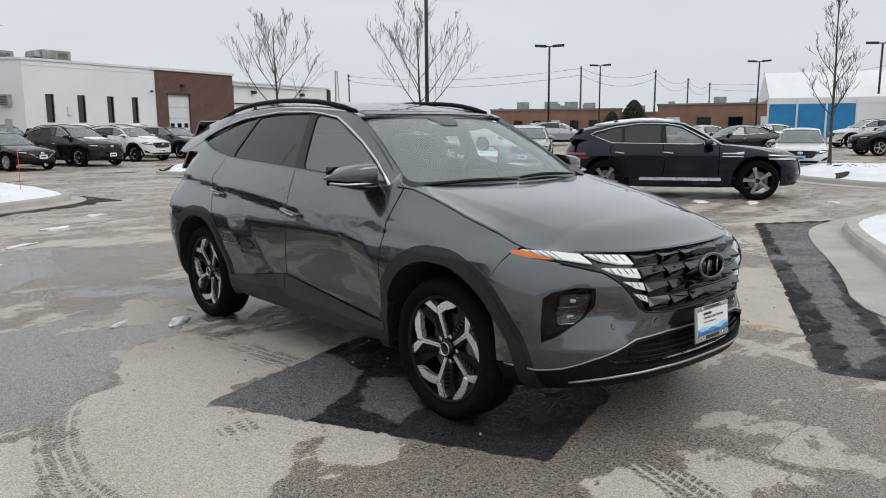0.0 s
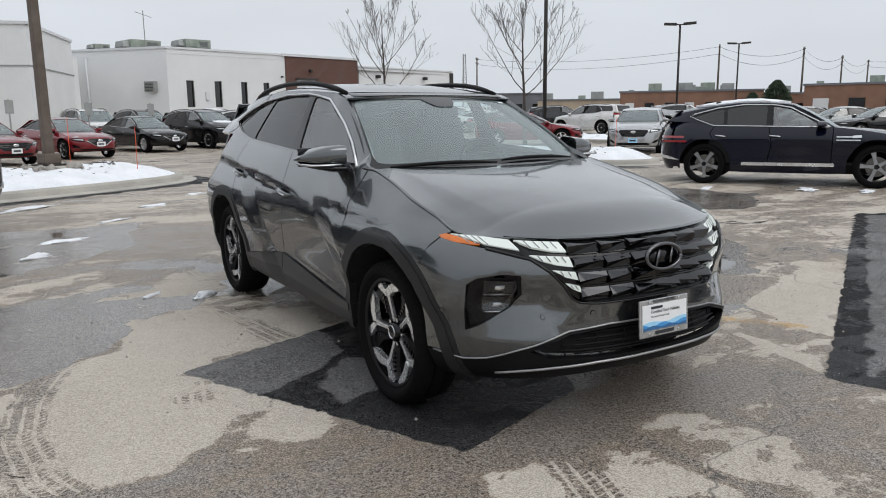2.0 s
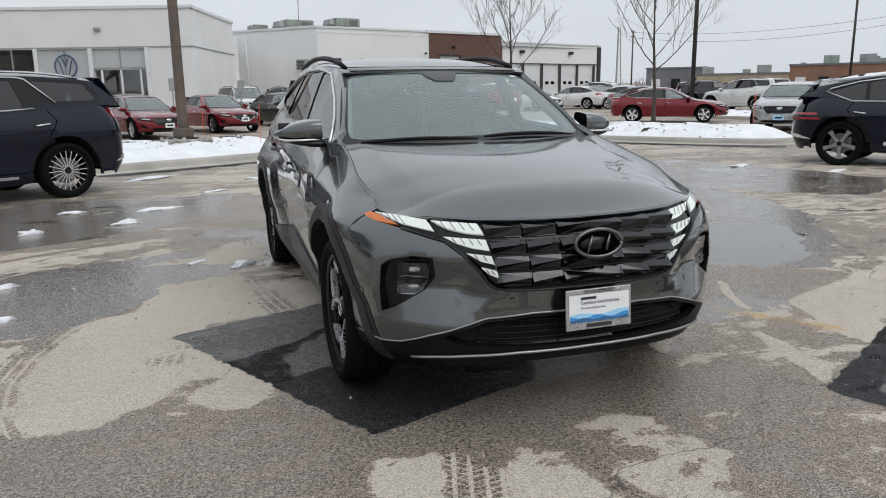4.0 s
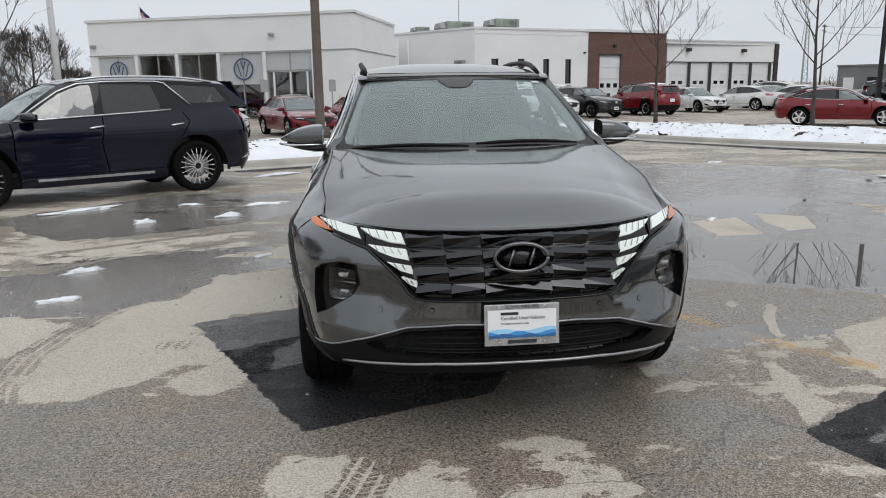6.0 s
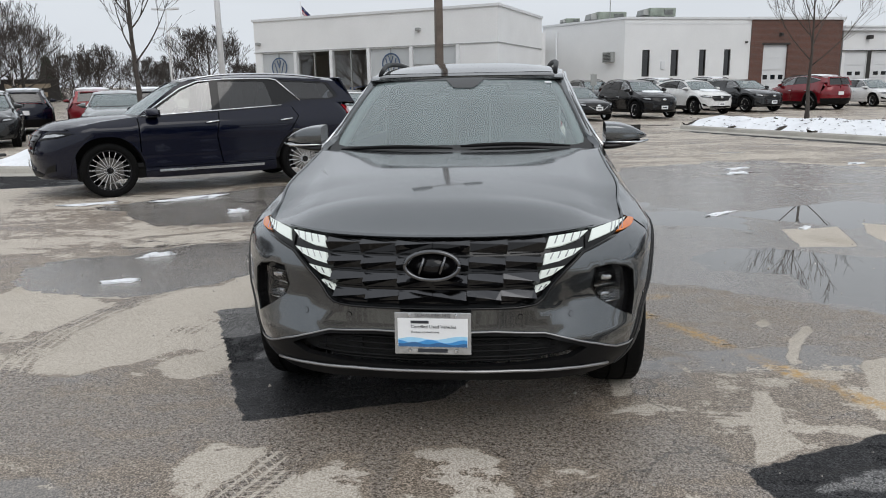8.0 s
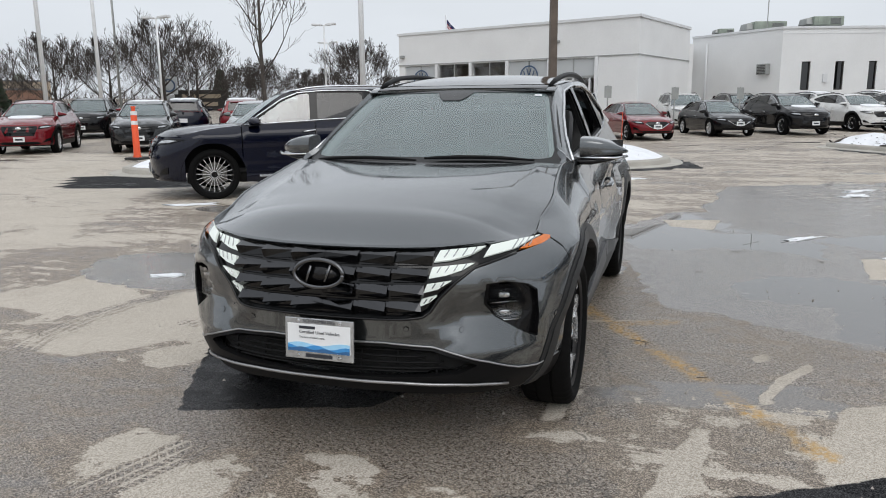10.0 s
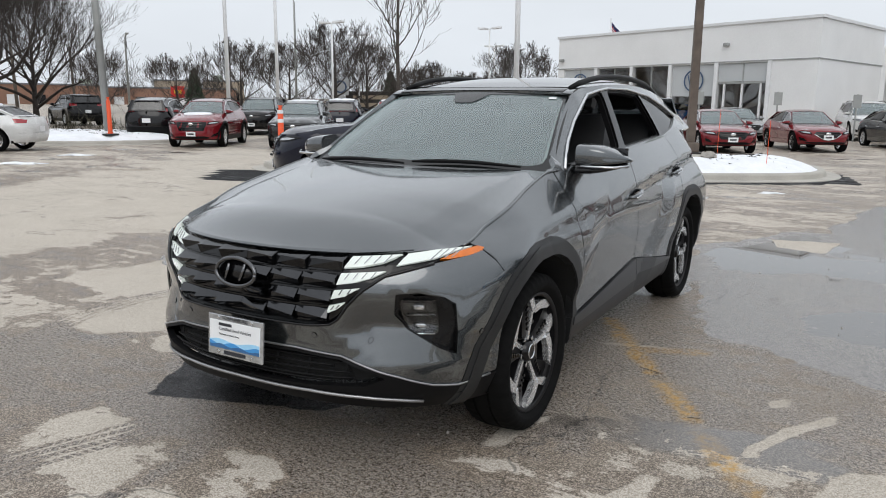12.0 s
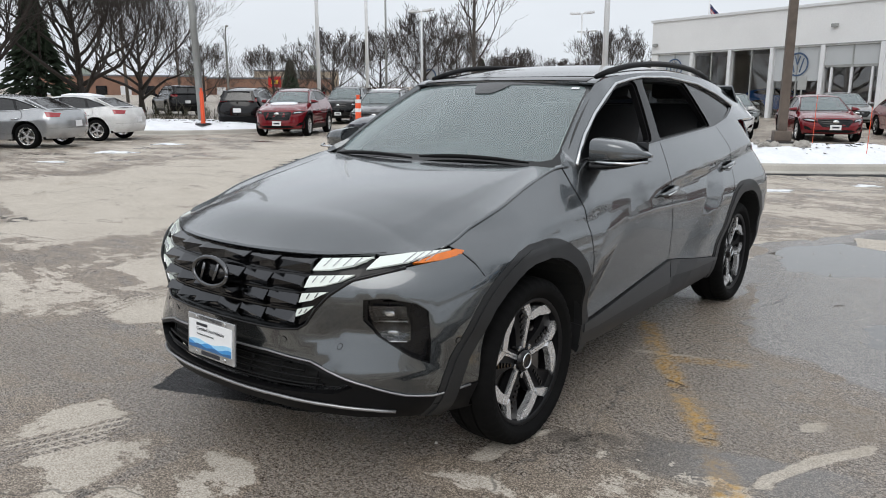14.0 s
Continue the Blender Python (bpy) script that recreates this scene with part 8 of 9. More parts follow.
class Boxy(Shape):
    """A long, tall seven-seater with an upright tail."""
    wheelbase, radius, width, crease = 2.90, 0.385, 0.985, 0.0
    nose = [(0.2, -2.25), (0.3, -2.36), (0.45, -2.40), (0.7, -2.40), (0.85, -2.36), (0.95, -2.28)]
    tail = [(0.2, 2.36), (0.45, 2.50), (0.8, 2.51), (1.05, 2.46), (1.3, 2.36)]
    section = [(0.18, 0.87), (0.28, 0.925), (0.40, 0.945), (0.60, 0.955), (0.80, 0.975), (0.95, 0.985)]
    shoulder, tail_len = 0.95, 0.36
    top_x = [(-2.3, 0.97), (-1.9, 0.95), (-1.6, 0.88), (-1.1, 0.82), (-0.9, 0.86), (0.2, 0.865), (1.2, 0.86), (1.9, 0.84), (2.4, 0.82)]
    top_z = [(-2.3, 0.98), (-1.9, 0.99), (-1.5, 1.06), (-1.05, 1.11), (-0.9, 1.115), (0.2, 1.16), (1.2, 1.20), (1.9, 1.26), (2.4, 1.27)]
    cowl_y, cowl_z, header_y, header_z = -1.12, 1.11, -0.32, 1.62
    roof = [(-0.32, 1.62), (0.0, 1.68), (0.5, 1.72), (1.2, 1.725), (1.9, 1.69), (2.2, 1.66)]
    roof_half = [(-1.0, 0.80), (-0.32, 0.66), (0.2, 0.69), (1.2, 0.69), (1.9, 0.67), (2.25, 0.65)]
    edge_z = [(-1.0, 1.12), (-0.32, 1.60), (-0.1, 1.63), (0.3, 1.66), (1.2, 1.66), (1.9, 1.62), (2.25, 1.58)]
    rear_glass = (2.22, 1.65, 2.42, 1.26)
    hood_line = [(-2.35, 0.98), (-2.2, 1.03), (-1.9, 1.08), (-1.5, 1.12), (-1.05, 1.14)]
    lip_z, hood_y, split, trim = 0.95, -1.98, 0.15, (0.325, 0.362)
    glass = {"end": 2.20,
             "frame": [(-0.95, 1.13), (0.2, 1.185), (1.1, 1.225), (1.3, 1.30), (2.0, 1.31), (2.13, 1.36), (1.98, 1.585), (1.2, 1.63), (0.3, 1.635), (-0.1, 1.605), (-0.35, 1.505)],
             "panes": [[(-0.86, 1.145), (0.06, 1.19), (0.08, 1.605), (-0.08, 1.59), (-0.34, 1.49)],
                       [(0.18, 1.195), (0.98, 1.232), (1.0, 1.30), (0.92, 1.605), (0.20, 1.612)],
                       [(1.42, 1.325), (1.98, 1.335), (2.06, 1.37), (1.94, 1.57), (1.18, 1.605)]],
             "chrome": [(1.13, 1.235), (0.7, 1.208), (0.2, 1.182), (-0.4, 1.152), (-0.96, 1.124), (-0.66, 1.313), (-0.36, 1.508), (-0.1, 1.608), (0.3, 1.640), (0.7, 1.645), (1.0, 1.642), (1.11, 1.622), (1.27, 1.47), (1.45, 1.30)]}


class Luxe(Shape):
    """A long low-roofed luxury SUV with a falling roofline."""
    wheelbase, radius, width, crease = 2.955, 0.39, 0.985, 0.0
    nose = [(0.2, -2.15), (0.3, -2.27), (0.45, -2.33), (0.65, -2.32), (0.8, -2.29), (0.88, -2.22)]
    tail = [(0.2, 2.28), (0.45, 2.40), (0.8, 2.42), (1.05, 2.36), (1.2, 2.25)]
    section = [(0.18, 0.87), (0.28, 0.92), (0.40, 0.94), (0.60, 0.955), (0.75, 0.975), (0.86, 0.985)]
    shoulder = 0.86
    top_x = [(-2.2, 0.95), (-1.87, 0.93), (-1.5, 0.85), (-0.85, 0.80), (-0.65, 0.83), (0.4, 0.835), (1.4, 0.80), (1.9, 0.75), (2.3, 0.72)]
    top_z = [(-2.2, 0.90), (-1.87, 0.91), (-1.5, 0.99), (-0.85, 1.08), (-0.65, 1.085), (0.4, 1.10), (1.3, 1.12), (1.9, 1.20), (2.3, 1.22)]
    cowl_y, cowl_z, header_y, header_z = -0.88, 1.075, -0.08, 1.53
    roof = [(-0.08, 1.53), (0.2, 1.575), (0.6, 1.61), (1.0, 1.60), (1.5, 1.54), (2.05, 1.43)]
    roof_half = [(-0.8, 0.77), (-0.08, 0.61), (0.4, 0.63), (1.0, 0.62), (1.6, 0.59), (2.1, 0.54)]
    edge_z = [(-0.8, 1.085), (-0.08, 1.49), (0.2, 1.535), (0.6, 1.555), (1.0, 1.54), (1.5, 1.47), (2.1, 1.36)]
    rear_glass = (2.06, 1.42, 2.28, 1.18)
    hood_line = [(-2.25, 0.90), (-2.1, 0.95), (-1.9, 0.985), (-1.5, 1.04), (-0.85, 1.09)]
    lip_z, hood_y, split, door, trim = 0.875, -1.93, 0.35, -0.74, (0.375, 0.435)
    glass = {"end": 2.0,
             "frame": [(-0.66, 1.10), (0.4, 1.115), (1.35, 1.13), (1.80, 1.30), (1.72, 1.345), (1.3, 1.455), (0.8, 1.518), (0.3, 1.508), (0.0, 1.455), (-0.3, 1.295)],
             "panes": [[(-0.56, 1.112), (0.27, 1.122), (0.30, 1.492), (0.0, 1.438), (-0.28, 1.287)],
                       [(0.40, 1.125), (1.10, 1.135), (1.12, 1.455), (0.8, 1.503), (0.40, 1.497)],
                       [(1.17, 1.14), (1.34, 1.14), (1.74, 1.30), (1.30, 1.440), (1.18, 1.452)]],
             "chrome": [(-0.68, 1.095), (0.4, 1.110), (1.36, 1.125), (1.60, 1.215), (1.82, 1.30), (1.73, 1.348), (1.3, 1.460), (0.8, 1.523), (0.3, 1.513), (0.0, 1.460), (-0.3, 1.300), (-0.5, 1.195), (-0.69, 1.097)]}


BIG = Boxy()
LUX = Luxe()
LOWS = SUV.scaled(1.04, 1.045, 0.985, 0.37)
MID = SUV.scaled(1.02, 1.03, 1.03, 0.37)
SED = Sedan()
SED_S = SED.scaled(0.97, 0.95, 0.99, 0.325)


def heading(hx, hy):
    return math.degrees(math.atan2(hx, -hy))


def park(x, y, hx, hy):
    return pose(x, y, float(rise(np.float64(x), np.float64(y))), 0, 0, heading(hx, hy))


build_car("large_suv", "dark navy large SUV with chrome window trim and spoked wheels", park(-4.82, 6.51, -0.81, -0.59), BIG, PAINT_NAVY, {"kind": "fan", "spokes": 20, "rim": 0.76, "barrel": 1}, step=0.10, front="tall", sill=CHROME, tail_light="side", cladding=False)
build_car("luxury_suv", "dark navy luxury SUV with bright sill trim beside the snowy kerb", park(11.07, 4.58, 0.53, -0.85), LUX, PAINT_NAVY, {"kind": "grey", "spokes": 5, "rim": 0.74, "barrel": 1}, step=0.10, front="shield", sill=ALLOY, snow="roof", tail_light="lines", cladding=False, rails=False)
for ob in list(bpy.data.objects):
    if ob.name.startswith("luxury_suv"):
        for side in (1, -1):
            V = Skin(side_place(LUX), side, 0.008)
            for z0, z1 in ((0.905, 0.925), (0.85, 0.868)):
                sheet("fender_vent", [(-1.19, z0), (-0.80, z0), (-0.80, z1), (-1.19, z1)], V, CHROME, ob, step=0.1, skirt=0.01)
            sheet("vent_blade", [(-1.20, 0.90), (-1.06, 0.895), (-1.06, 0.935), (-1.20, 0.945)], Skin(side_place(LUX), side, 0.012), CHROME, ob, step=0.1, skirt=0.01)
            for z0 in (0.855, 0.79):
                q = [(LUX.u_of_x(x, z), z) for x, z in ((0.60, z0 - 0.012), (0.90, z0 + 0.004))] + [(LUX.u_of_y(-1.66, z0), z0 + 0.016), (LUX.u_of_y(-1.66, z0), z0 + 0.036), (LUX.u_of_x(0.90, z0 + 0.03), z0 + 0.03), (LUX.u_of_x(0.60, z0 + 0.012), z0 + 0.012)]
                sheet("lamp_blade", q, Skin(LUX.at, side, 0.014), LAMP_GREY, ob, step=0.1, skirt=0.012, label="thin split headlight")
ROW = (0.41, -0.91)
CARS = [
    ("sedan", "red sedan with dark grille parked facing the lane", -2.93, 23.1, ROW, SED, PAINT_RED, FIVE, "plain", {}),
    ("sport_sedan", "red sport sedan with a shield grille", -0.3, 25.5, ROW, SED_S, PAINT_RED, BLACKW, "shield", {}),
    ("sport_sedan", "black sport sedan with bronze-tinted wheels", 2.8, 28.2, (0.37, -0.93), SED_S, PAINT_BLACK, MULTI, "shield", {}),
    ("suv", "black SUV with snow on its hood and a yellow sticker", 5.6, 29.5, (0.37, -0.93), MID, PAINT_BLACK, BLACKW, "tall", {"snow": "hood"}),
    ("compact_suv", "white compact SUV with black wheels", 8.6, 32.1, (0.40, -0.92), SUV, PAINT_WHITE, BLACKW, "plain", {"snow": "hood"}),
    ("crossover", "charcoal crossover with dark spoked wheels", 11.3, 33.7, (0.42, -0.91), LOWS, PAINT_DARK, {"kind": "dark", "spokes": 10, "rim": 0.7}, "plain", {"rails": False}),
    ("sport_sedan", "white sport sedan with a black shield grille", -5.9, 22.5, ROW, SED_S, PAINT_WHITE, BLACKW, "shield", {}),
    ("sedan", "grey sedan behind the white one", -7.4, 28.6, ROW, SED, PAINT_GREEN, FIVE, "plain", {}),
    ("sedan", "grey sedan near the showroom door", -3.6, 31.0, ROW, SED, PAINT_SILVER, FIVE, "plain", {}),
    ("suv", "white SUV parked against the showroom wall", 1.5, 34.2, (0.2, -0.98), BIG, PAINT_WHITE, FIVE, "tall", {"cladding": False}),
    ("suv", "black boxy SUV near the workshop wall", 4.3, 37.0, (0.3, -0.95), MID, PAINT_BLACK, FIVE, "plain", {}),
    ("suv", "white SUV with snow on the roof near the narrow windows", 8.5, 38.6, ROW, MID, PAINT_WHITE, FIVE, "plain", {"snow": "roof"}),
    ("suv", "white SUV in the back row by the workshop", 11.8, 40.0, ROW, MID, PAINT_WHITE, FIVE, "plain", {"snow": "roof"}),
    ("suv", "red SUV with its tail to the lane", 14.8, 34.8, (-0.35, 0.94), MID, PAINT_RED, BLACKW, "plain", {"snow": "roof"}),
    ("suv", "dark grey SUV behind the red one", 17.0, 39.5, (0.2, -0.98), MID, PAINT_DARK, FIVE, "plain", {}),
    ("sport_sedan", "white sport sedan with a dark grille in the back row", 18.9, 37.0, (0.25, -0.97), SED_S, PAINT_WHITE, BLACKW, "shield", {}),
    ("sedan", "white sedan with red tail lamps and its boot to the lane", 22.3, 38.0, (-0.55, 0.83), SED, PAINT_WHITE, FIVE, "plain", {}),
    ("sedan", "dark grey sedan beside the white one", 25.2, 39.4, (0.3, -0.95), SED, PAINT_DARK, FIVE, "plain", {}),
    ("sedan", "black sedan in the back row", 28.0, 40.2, (0.3, -0.95), SED, PAINT_BLACK, FIVE, "plain", {}),
    ("suv", "white SUV in front of the bay doors", 27.5, 45.2, (-0.9, 0.4), MID, PAINT_WHITE, FIVE, "plain", {}),
    ("sedan", "red sedan with its boot to the snowy island", 17.85, 21.8, (0.78, -0.62), SED, PAINT_RED, FIVE, "plain", {"cladding": False}),
    ("large_suv", "white large SUV behind the snowy strip", 27.9, 28.9, (-0.21, 0.98), BIG, PAINT_WHITE, BLACKW, "tall", {"cladding": False}),
    ("crossover", "silver crossover with a pale blue plate", 18.0, 15.3, (-0.78, -0.62), LOWS, PAINT_SILVER, FIVE, "blue", {"rails": False, "chrome": False}),
    ("sedan", "silver compact sedan with a blue plate by the snow", 22.9, 7.1, (-0.92, -0.40), SED_S, PAINT_WHITE, FIVE, "blue", {}),
    ("sedan", "black sedan beside the orange marker", 32.5, 5.0, (-0.7, 0.7), SED, PAINT_BLACK, FIVE, "plain", {}),
    ("suv", "black SUV near the tent", 36.0, 8.0, (-0.7, 0.7), MID, PAINT_BLACK, FIVE, "plain", {}),
    ("suv", "white SUV before the tent wall", 45.0, 12.5, (-0.7, 0.7), MID, PAINT_WHITE, FIVE, "plain", {}),
    ("sedan", "silver sedan before the tent wall", 42.0, 17.5, (-0.85, 0.5), SED, PAINT_SILVER, FIVE, "plain", {}),
    ("sedan", "dark sedan in the row before the tent", 33.5, 15.0, (-0.85, 0.5), SED, PAINT_BLACK, FIVE, "plain", {}),
    ("sedan", "grey-green sedan in the row before the tent", 35.8, 18.5, (-0.85, 0.5), SED, PAINT_GREEN, FIVE, "plain", {}),
    ("sedan", "dark green-grey sedan in the far row", 37.5, 22.0, (-0.85, 0.5), SED, PAINT_DARK, FIVE, "plain", {}),
    ("suv", "grey SUV in the far row", 30.5, 34.5, (0.8, -0.6), MID, PAINT_DARK, FIVE, "plain", {}),
    ("sedan", "silver sedan in the far row", 33.5, 39.0, (0.8, -0.6), SED, PAINT_SILVER, FIVE, "plain", {}),
    ("sedan", "green-grey sedan by the snowy strip", 22.6, 29.8, (0.75, -0.66), SED, PAINT_GREEN, FIVE, "plain", {}),
    ("sedan", "white sedan in the far row", 25.0, 35.2, (0.75, -0.66), SED, PAINT_WHITE, FIVE, "plain", {}),
    ("suv", "grey SUV far across the lot", 38.5, 31.0, (0.8, -0.6), MID, PAINT_SILVER, FIVE, "plain", {}),
    ("sedan", "dark red sedan far across the lot", 40.5, 36.0, (0.8, -0.6), SED, PAINT_RED, FIVE, "plain", {}),
    ("suv", "black SUV far across the lot", 43.0, 28.0, (0.8, -0.6), MID, PAINT_BLACK, FIVE, "plain", {}),
    ("suv", "bright red SUV with snow on its hood", -18.95, 14.65, (0.54, -0.84), MID, PAINT_RED, FIVE, "tall", {"snow": "hood"}),
    ("pickup_suv", "charcoal crossover with a wide grille and a yellow sticker", -15.7, 16.0, (0.54, -0.84), SUV, PAINT_DARK, FIVE, "tall", {"snow": "roof"}),
    ("suv", "black SUV with its tailgate to the lane", -23.4, 16.2, (-0.6, 0.8), MID, PAINT_BLACK, FIVE, "plain", {"tail_light": "side"}),
    ("suv", "dark red SUV in the second row", -16.2, 22.6, (-0.54, 0.84), MID, PAINT_RED, FIVE, "plain", {"snow": "roof"}),
    ("suv", "dark SUV with roof snow and its tail to the lane", -13.3, 21.2, (-0.54, 0.84), MID, PAINT_DARK, FIVE, "plain", {"snow": "roof", "tail_light": "side"}),
    ("crossover", "grey-green crossover facing the lane", -12.4, 17.6, (0.45, -0.89), LOWS, PAINT_GREEN, FIVE, "plain", {"rails": False}),
    ("sedan", "green-grey sedan in the second row", -9.6, 21.4, (0.5, -0.86), SED, PAINT_GREEN, FIVE, "plain", {}),
    ("sedan", "silver sedan with red tail lamps backing onto the lane", -20.3, 4.9, (-0.83, -0.55), SED, PAINT_SILVER, FIVE, "plain", {"tail_light": "side"}),
    ("sedan", "white sedan with red tail lamps beside the silver one", -22.1, 7.75, (-0.83, -0.55), SED, PAINT_WHITE, FIVE, "plain", {"tail_light": "side", "snow": "roof"}),
    ("sedan", "black sedan beside the silver one", -18.9, 1.9, (-0.83, -0.55), SED, PAINT_BLACK, FIVE, "plain", {"tail_light": "side"}),
    ("large_suv", "black large SUV across the street", -38.1, 21.9, (-0.95, 0.30), BIG, PAINT_BLACK, FIVE, "tall", {"tail_light": "side"}),
    ("hatchback", "blue crossover inside the showroom", -7.9, 41.0, (0.95, -0.3), LOWS, CAR_BLUE, FIVE, "plain", {"rails": False}),
    ("suv", "maroon SUV in the middle of the second row", -21.60, 23.05, (0.54, -0.84), MID, PAINT_RED, FIVE, "plain", {}),
    ("suv", "dark blue SUV with snow on its roof in the second row", -18.95, 22.57, (-0.54, 0.84), MID, PAINT_NAVY, FIVE, "plain", {"snow": "roof"}),
    ("large_suv", "black large SUV behind the red one", -23.82, 22.30, (0.54, -0.84), BIG, PAINT_BLACK, FIVE, "tall", {}),
]
for name, label, x, y, h, shp, paint, whl, frt, opts in CARS:
    far = math.hypot(x, y + 4.5)
    if shp.deck:
        opts = {"cladding": False, "rails": False, **opts}
    build_car(name, label, park(x, y, *h), shp, paint, whl, step=0.16 if far < 33 else 0.24, front=frt, **opts)


# ---- trees ----
def vase_tree(label, at, height, width, seed, clear=0.36, trunk=0.055, limbs=11, group="young trees", name="young_tree", mat=None, last=3, thin=0.0052, bend=0.10, many=(8, 4, 4), flare=0.75, ratio=(0.28, 0.5), wander=0.13, stem_top=0.93, heavy=0.44):
    """A young leafless tree: thin trunk, slender limbs that bend upwards, and fine twigs."""
    r = random.Random(seed)
    mat = mat or BARK
    tree = empty(name, Matrix.Translation(at), label, "tree", group)
    lean = Vector((r.uniform(-0.03, 0.03), r.uniform(-0.03, 0.03), 1))
    k = 9
    stem = [Vector((0, 0, -0.05)) + lean * (height * stem_top * i / k) + Vector((r.uniform(-1, 1), r.uniform(-1, 1), 0)) * 0.02 * (i > 1) for i in range(k + 1)]
    radii = [trunk * (1.35 if i == 0 else 1 - 0.92 * i / k) + 0.004 for i in range(k + 1)]
    part("trunk", tube(stem, radii, 7), mat, tree, smooth=True)
    fine = []

    def twig(p, d, length, rad, level):
        pts, q, dd = [p], p.copy(), d.normalized()
        n = 6 if level == 1 else 4
        for i in range(n):
            dd = (dd + Vector((r.uniform(-1, 1), r.uniform(-1, 1), r.uniform(-0.5, 0.9))) * wander + Vector((0, 0, bend))).normalized()
            q = q + dd * (length / n)
            pts.append(q.copy())
        rr = [max(thin, rad * (1 - 0.75 * i / n)) for i in range(n + 1)]
        if level == 1:
            part("limb", tube(pts, rr, 5), mat, tree, smooth=True)
        else:
            fine.append((pts, rr))
        if level == last:
            return
        for c in range(many[level - 1]):
            t = r.uniform(0.22, 0.97)
            i = min(n - 1, int(t * n))
            base = pts[i].lerp(pts[i + 1], t * n - i)
            axis = (pts[i + 1] - pts[i]).normalized()
            out = axis.orthogonal().normalized()
            out.rotate(Matrix.Rotation(r.uniform(0, math.tau), 3, axis))
            twig(base, axis * 0.8 + out * r.uniform(0.5, 0.9) + Vector((0, 0, 0.15)), length * r.uniform(*ratio) * (1.25 - 0.5 * t), rr[i] * 0.55, level + 1)
    for c in range(limbs):
        t = clear + (0.90 - clear) * (c / (limbs - 1)) ** 1.15
        i = min(k - 1, int(t * k))
        base = stem[i].lerp(stem[i + 1], t * k - i)
        a = c * 2.4 + r.uniform(-0.4, 0.4)
        reach = (1 - t) / (1 - clear)
        d = Vector((math.cos(a), math.sin(a), flare + 0.5 * (1 - reach)))
        twig(base, d, (0.30 + 0.70 * reach) * width * 0.78, max(0.007, radii[i] * heavy), 1)
    vs, fs = [], []
    for pts, rr in fine:
        b = len(vs)
        for p, w in zip(pts, rr):
            for j in range(3):
                a = j * math.tau / 3
                vs.append((p.x + w * math.cos(a), p.y + w * math.sin(a), p.z))
        for i in range(len(pts) - 1):
            for j in range(3):
                fs.append((b + 3 * i + j, b + 3 * i + (j + 1) % 3, b + 3 * i + 3 + (j + 1) % 3, b + 3 * i + 3 + j))
    link_mesh("crown", vs, fs, mat, tree)


vase_tree("leafless young tree on the snowy island", (8.66, 17.6, 0.45), 4.5, 3.3, 3)
vase_tree("leafless young tree leaning over the snowy island", (11.3, 13.5, 0.40), 4.6, 3.3, 8)
vase_tree("slim leafless tree in the snow near the silver car", (19.3, 4.7, 0.3), 6.0, 1.7, 12, clear=0.24, trunk=0.045, limbs=16)
vase_tree("slim leafless tree with upright limbs on the island", (-7.9, 10.6, 0.35), 5.6, 2.4, 21, clear=0.34, trunk=0.065)
for k, (brg, dist, h, s, sd) in enumerate(((-62.6, 44, 12.0, 0.95, 31), (-70, 40, 12.5, 1.0, 32), (-59, 52, 10.5, 0.9, 33), (-75, 47, 13.0, 0.95, 34), (-45.5, 68, 10.0, 0.9, 35), (-42, 74, 10.5, 0.8, 36), (-38.5, 66, 12.0, 0.8, 37), (-36.2, 74, 11.0, 0.8, 38),
                                           (-31.5, 78, 8.5, 0.7, 39), (-24.5, 62, 9.2, 0.8, 40), (-28.5, 84, 7.5, 0.8, 41), (-26.5, 88, 7.5, 0.8, 42), (-50, 80, 9.0, 0.85, 43), (-33, 92, 8.5, 0.8, 44), (-21.5, 92, 7.0, 0.8, 45), (-55, 84, 9.5, 0.85, 46))):
    x, y = polar(brg, dist, (1.8, -4.4))
    vase_tree("large leafless street tree with dark twigs" if h > 10 else "leafless street tree with dark twigs", (x, y, 0.3), h * (0.66 if dist > 56 else 1.12), h * (0.52 + 0.13 * s) * (1 if dist > 56 else 1.3), sd, clear=0.16 if dist > 56 else 0.13, trunk=0.018 * h, limbs=13 if dist > 56 else 20, group="street trees", name="street_tree", mat=BARK_DARK, last=4, thin=0.008 if dist < 56 else 0.013, bend=0.03, many=(9, 6, 5) if dist < 56 else (8, 6, 4), flare=0.36 if dist > 56 else 0.55, ratio=(0.42, 0.66), wander=0.16 if dist > 56 else 0.30, stem_top=0.80 if dist > 56 else 0.55, heavy=0.44 if dist > 56 else 0.62)


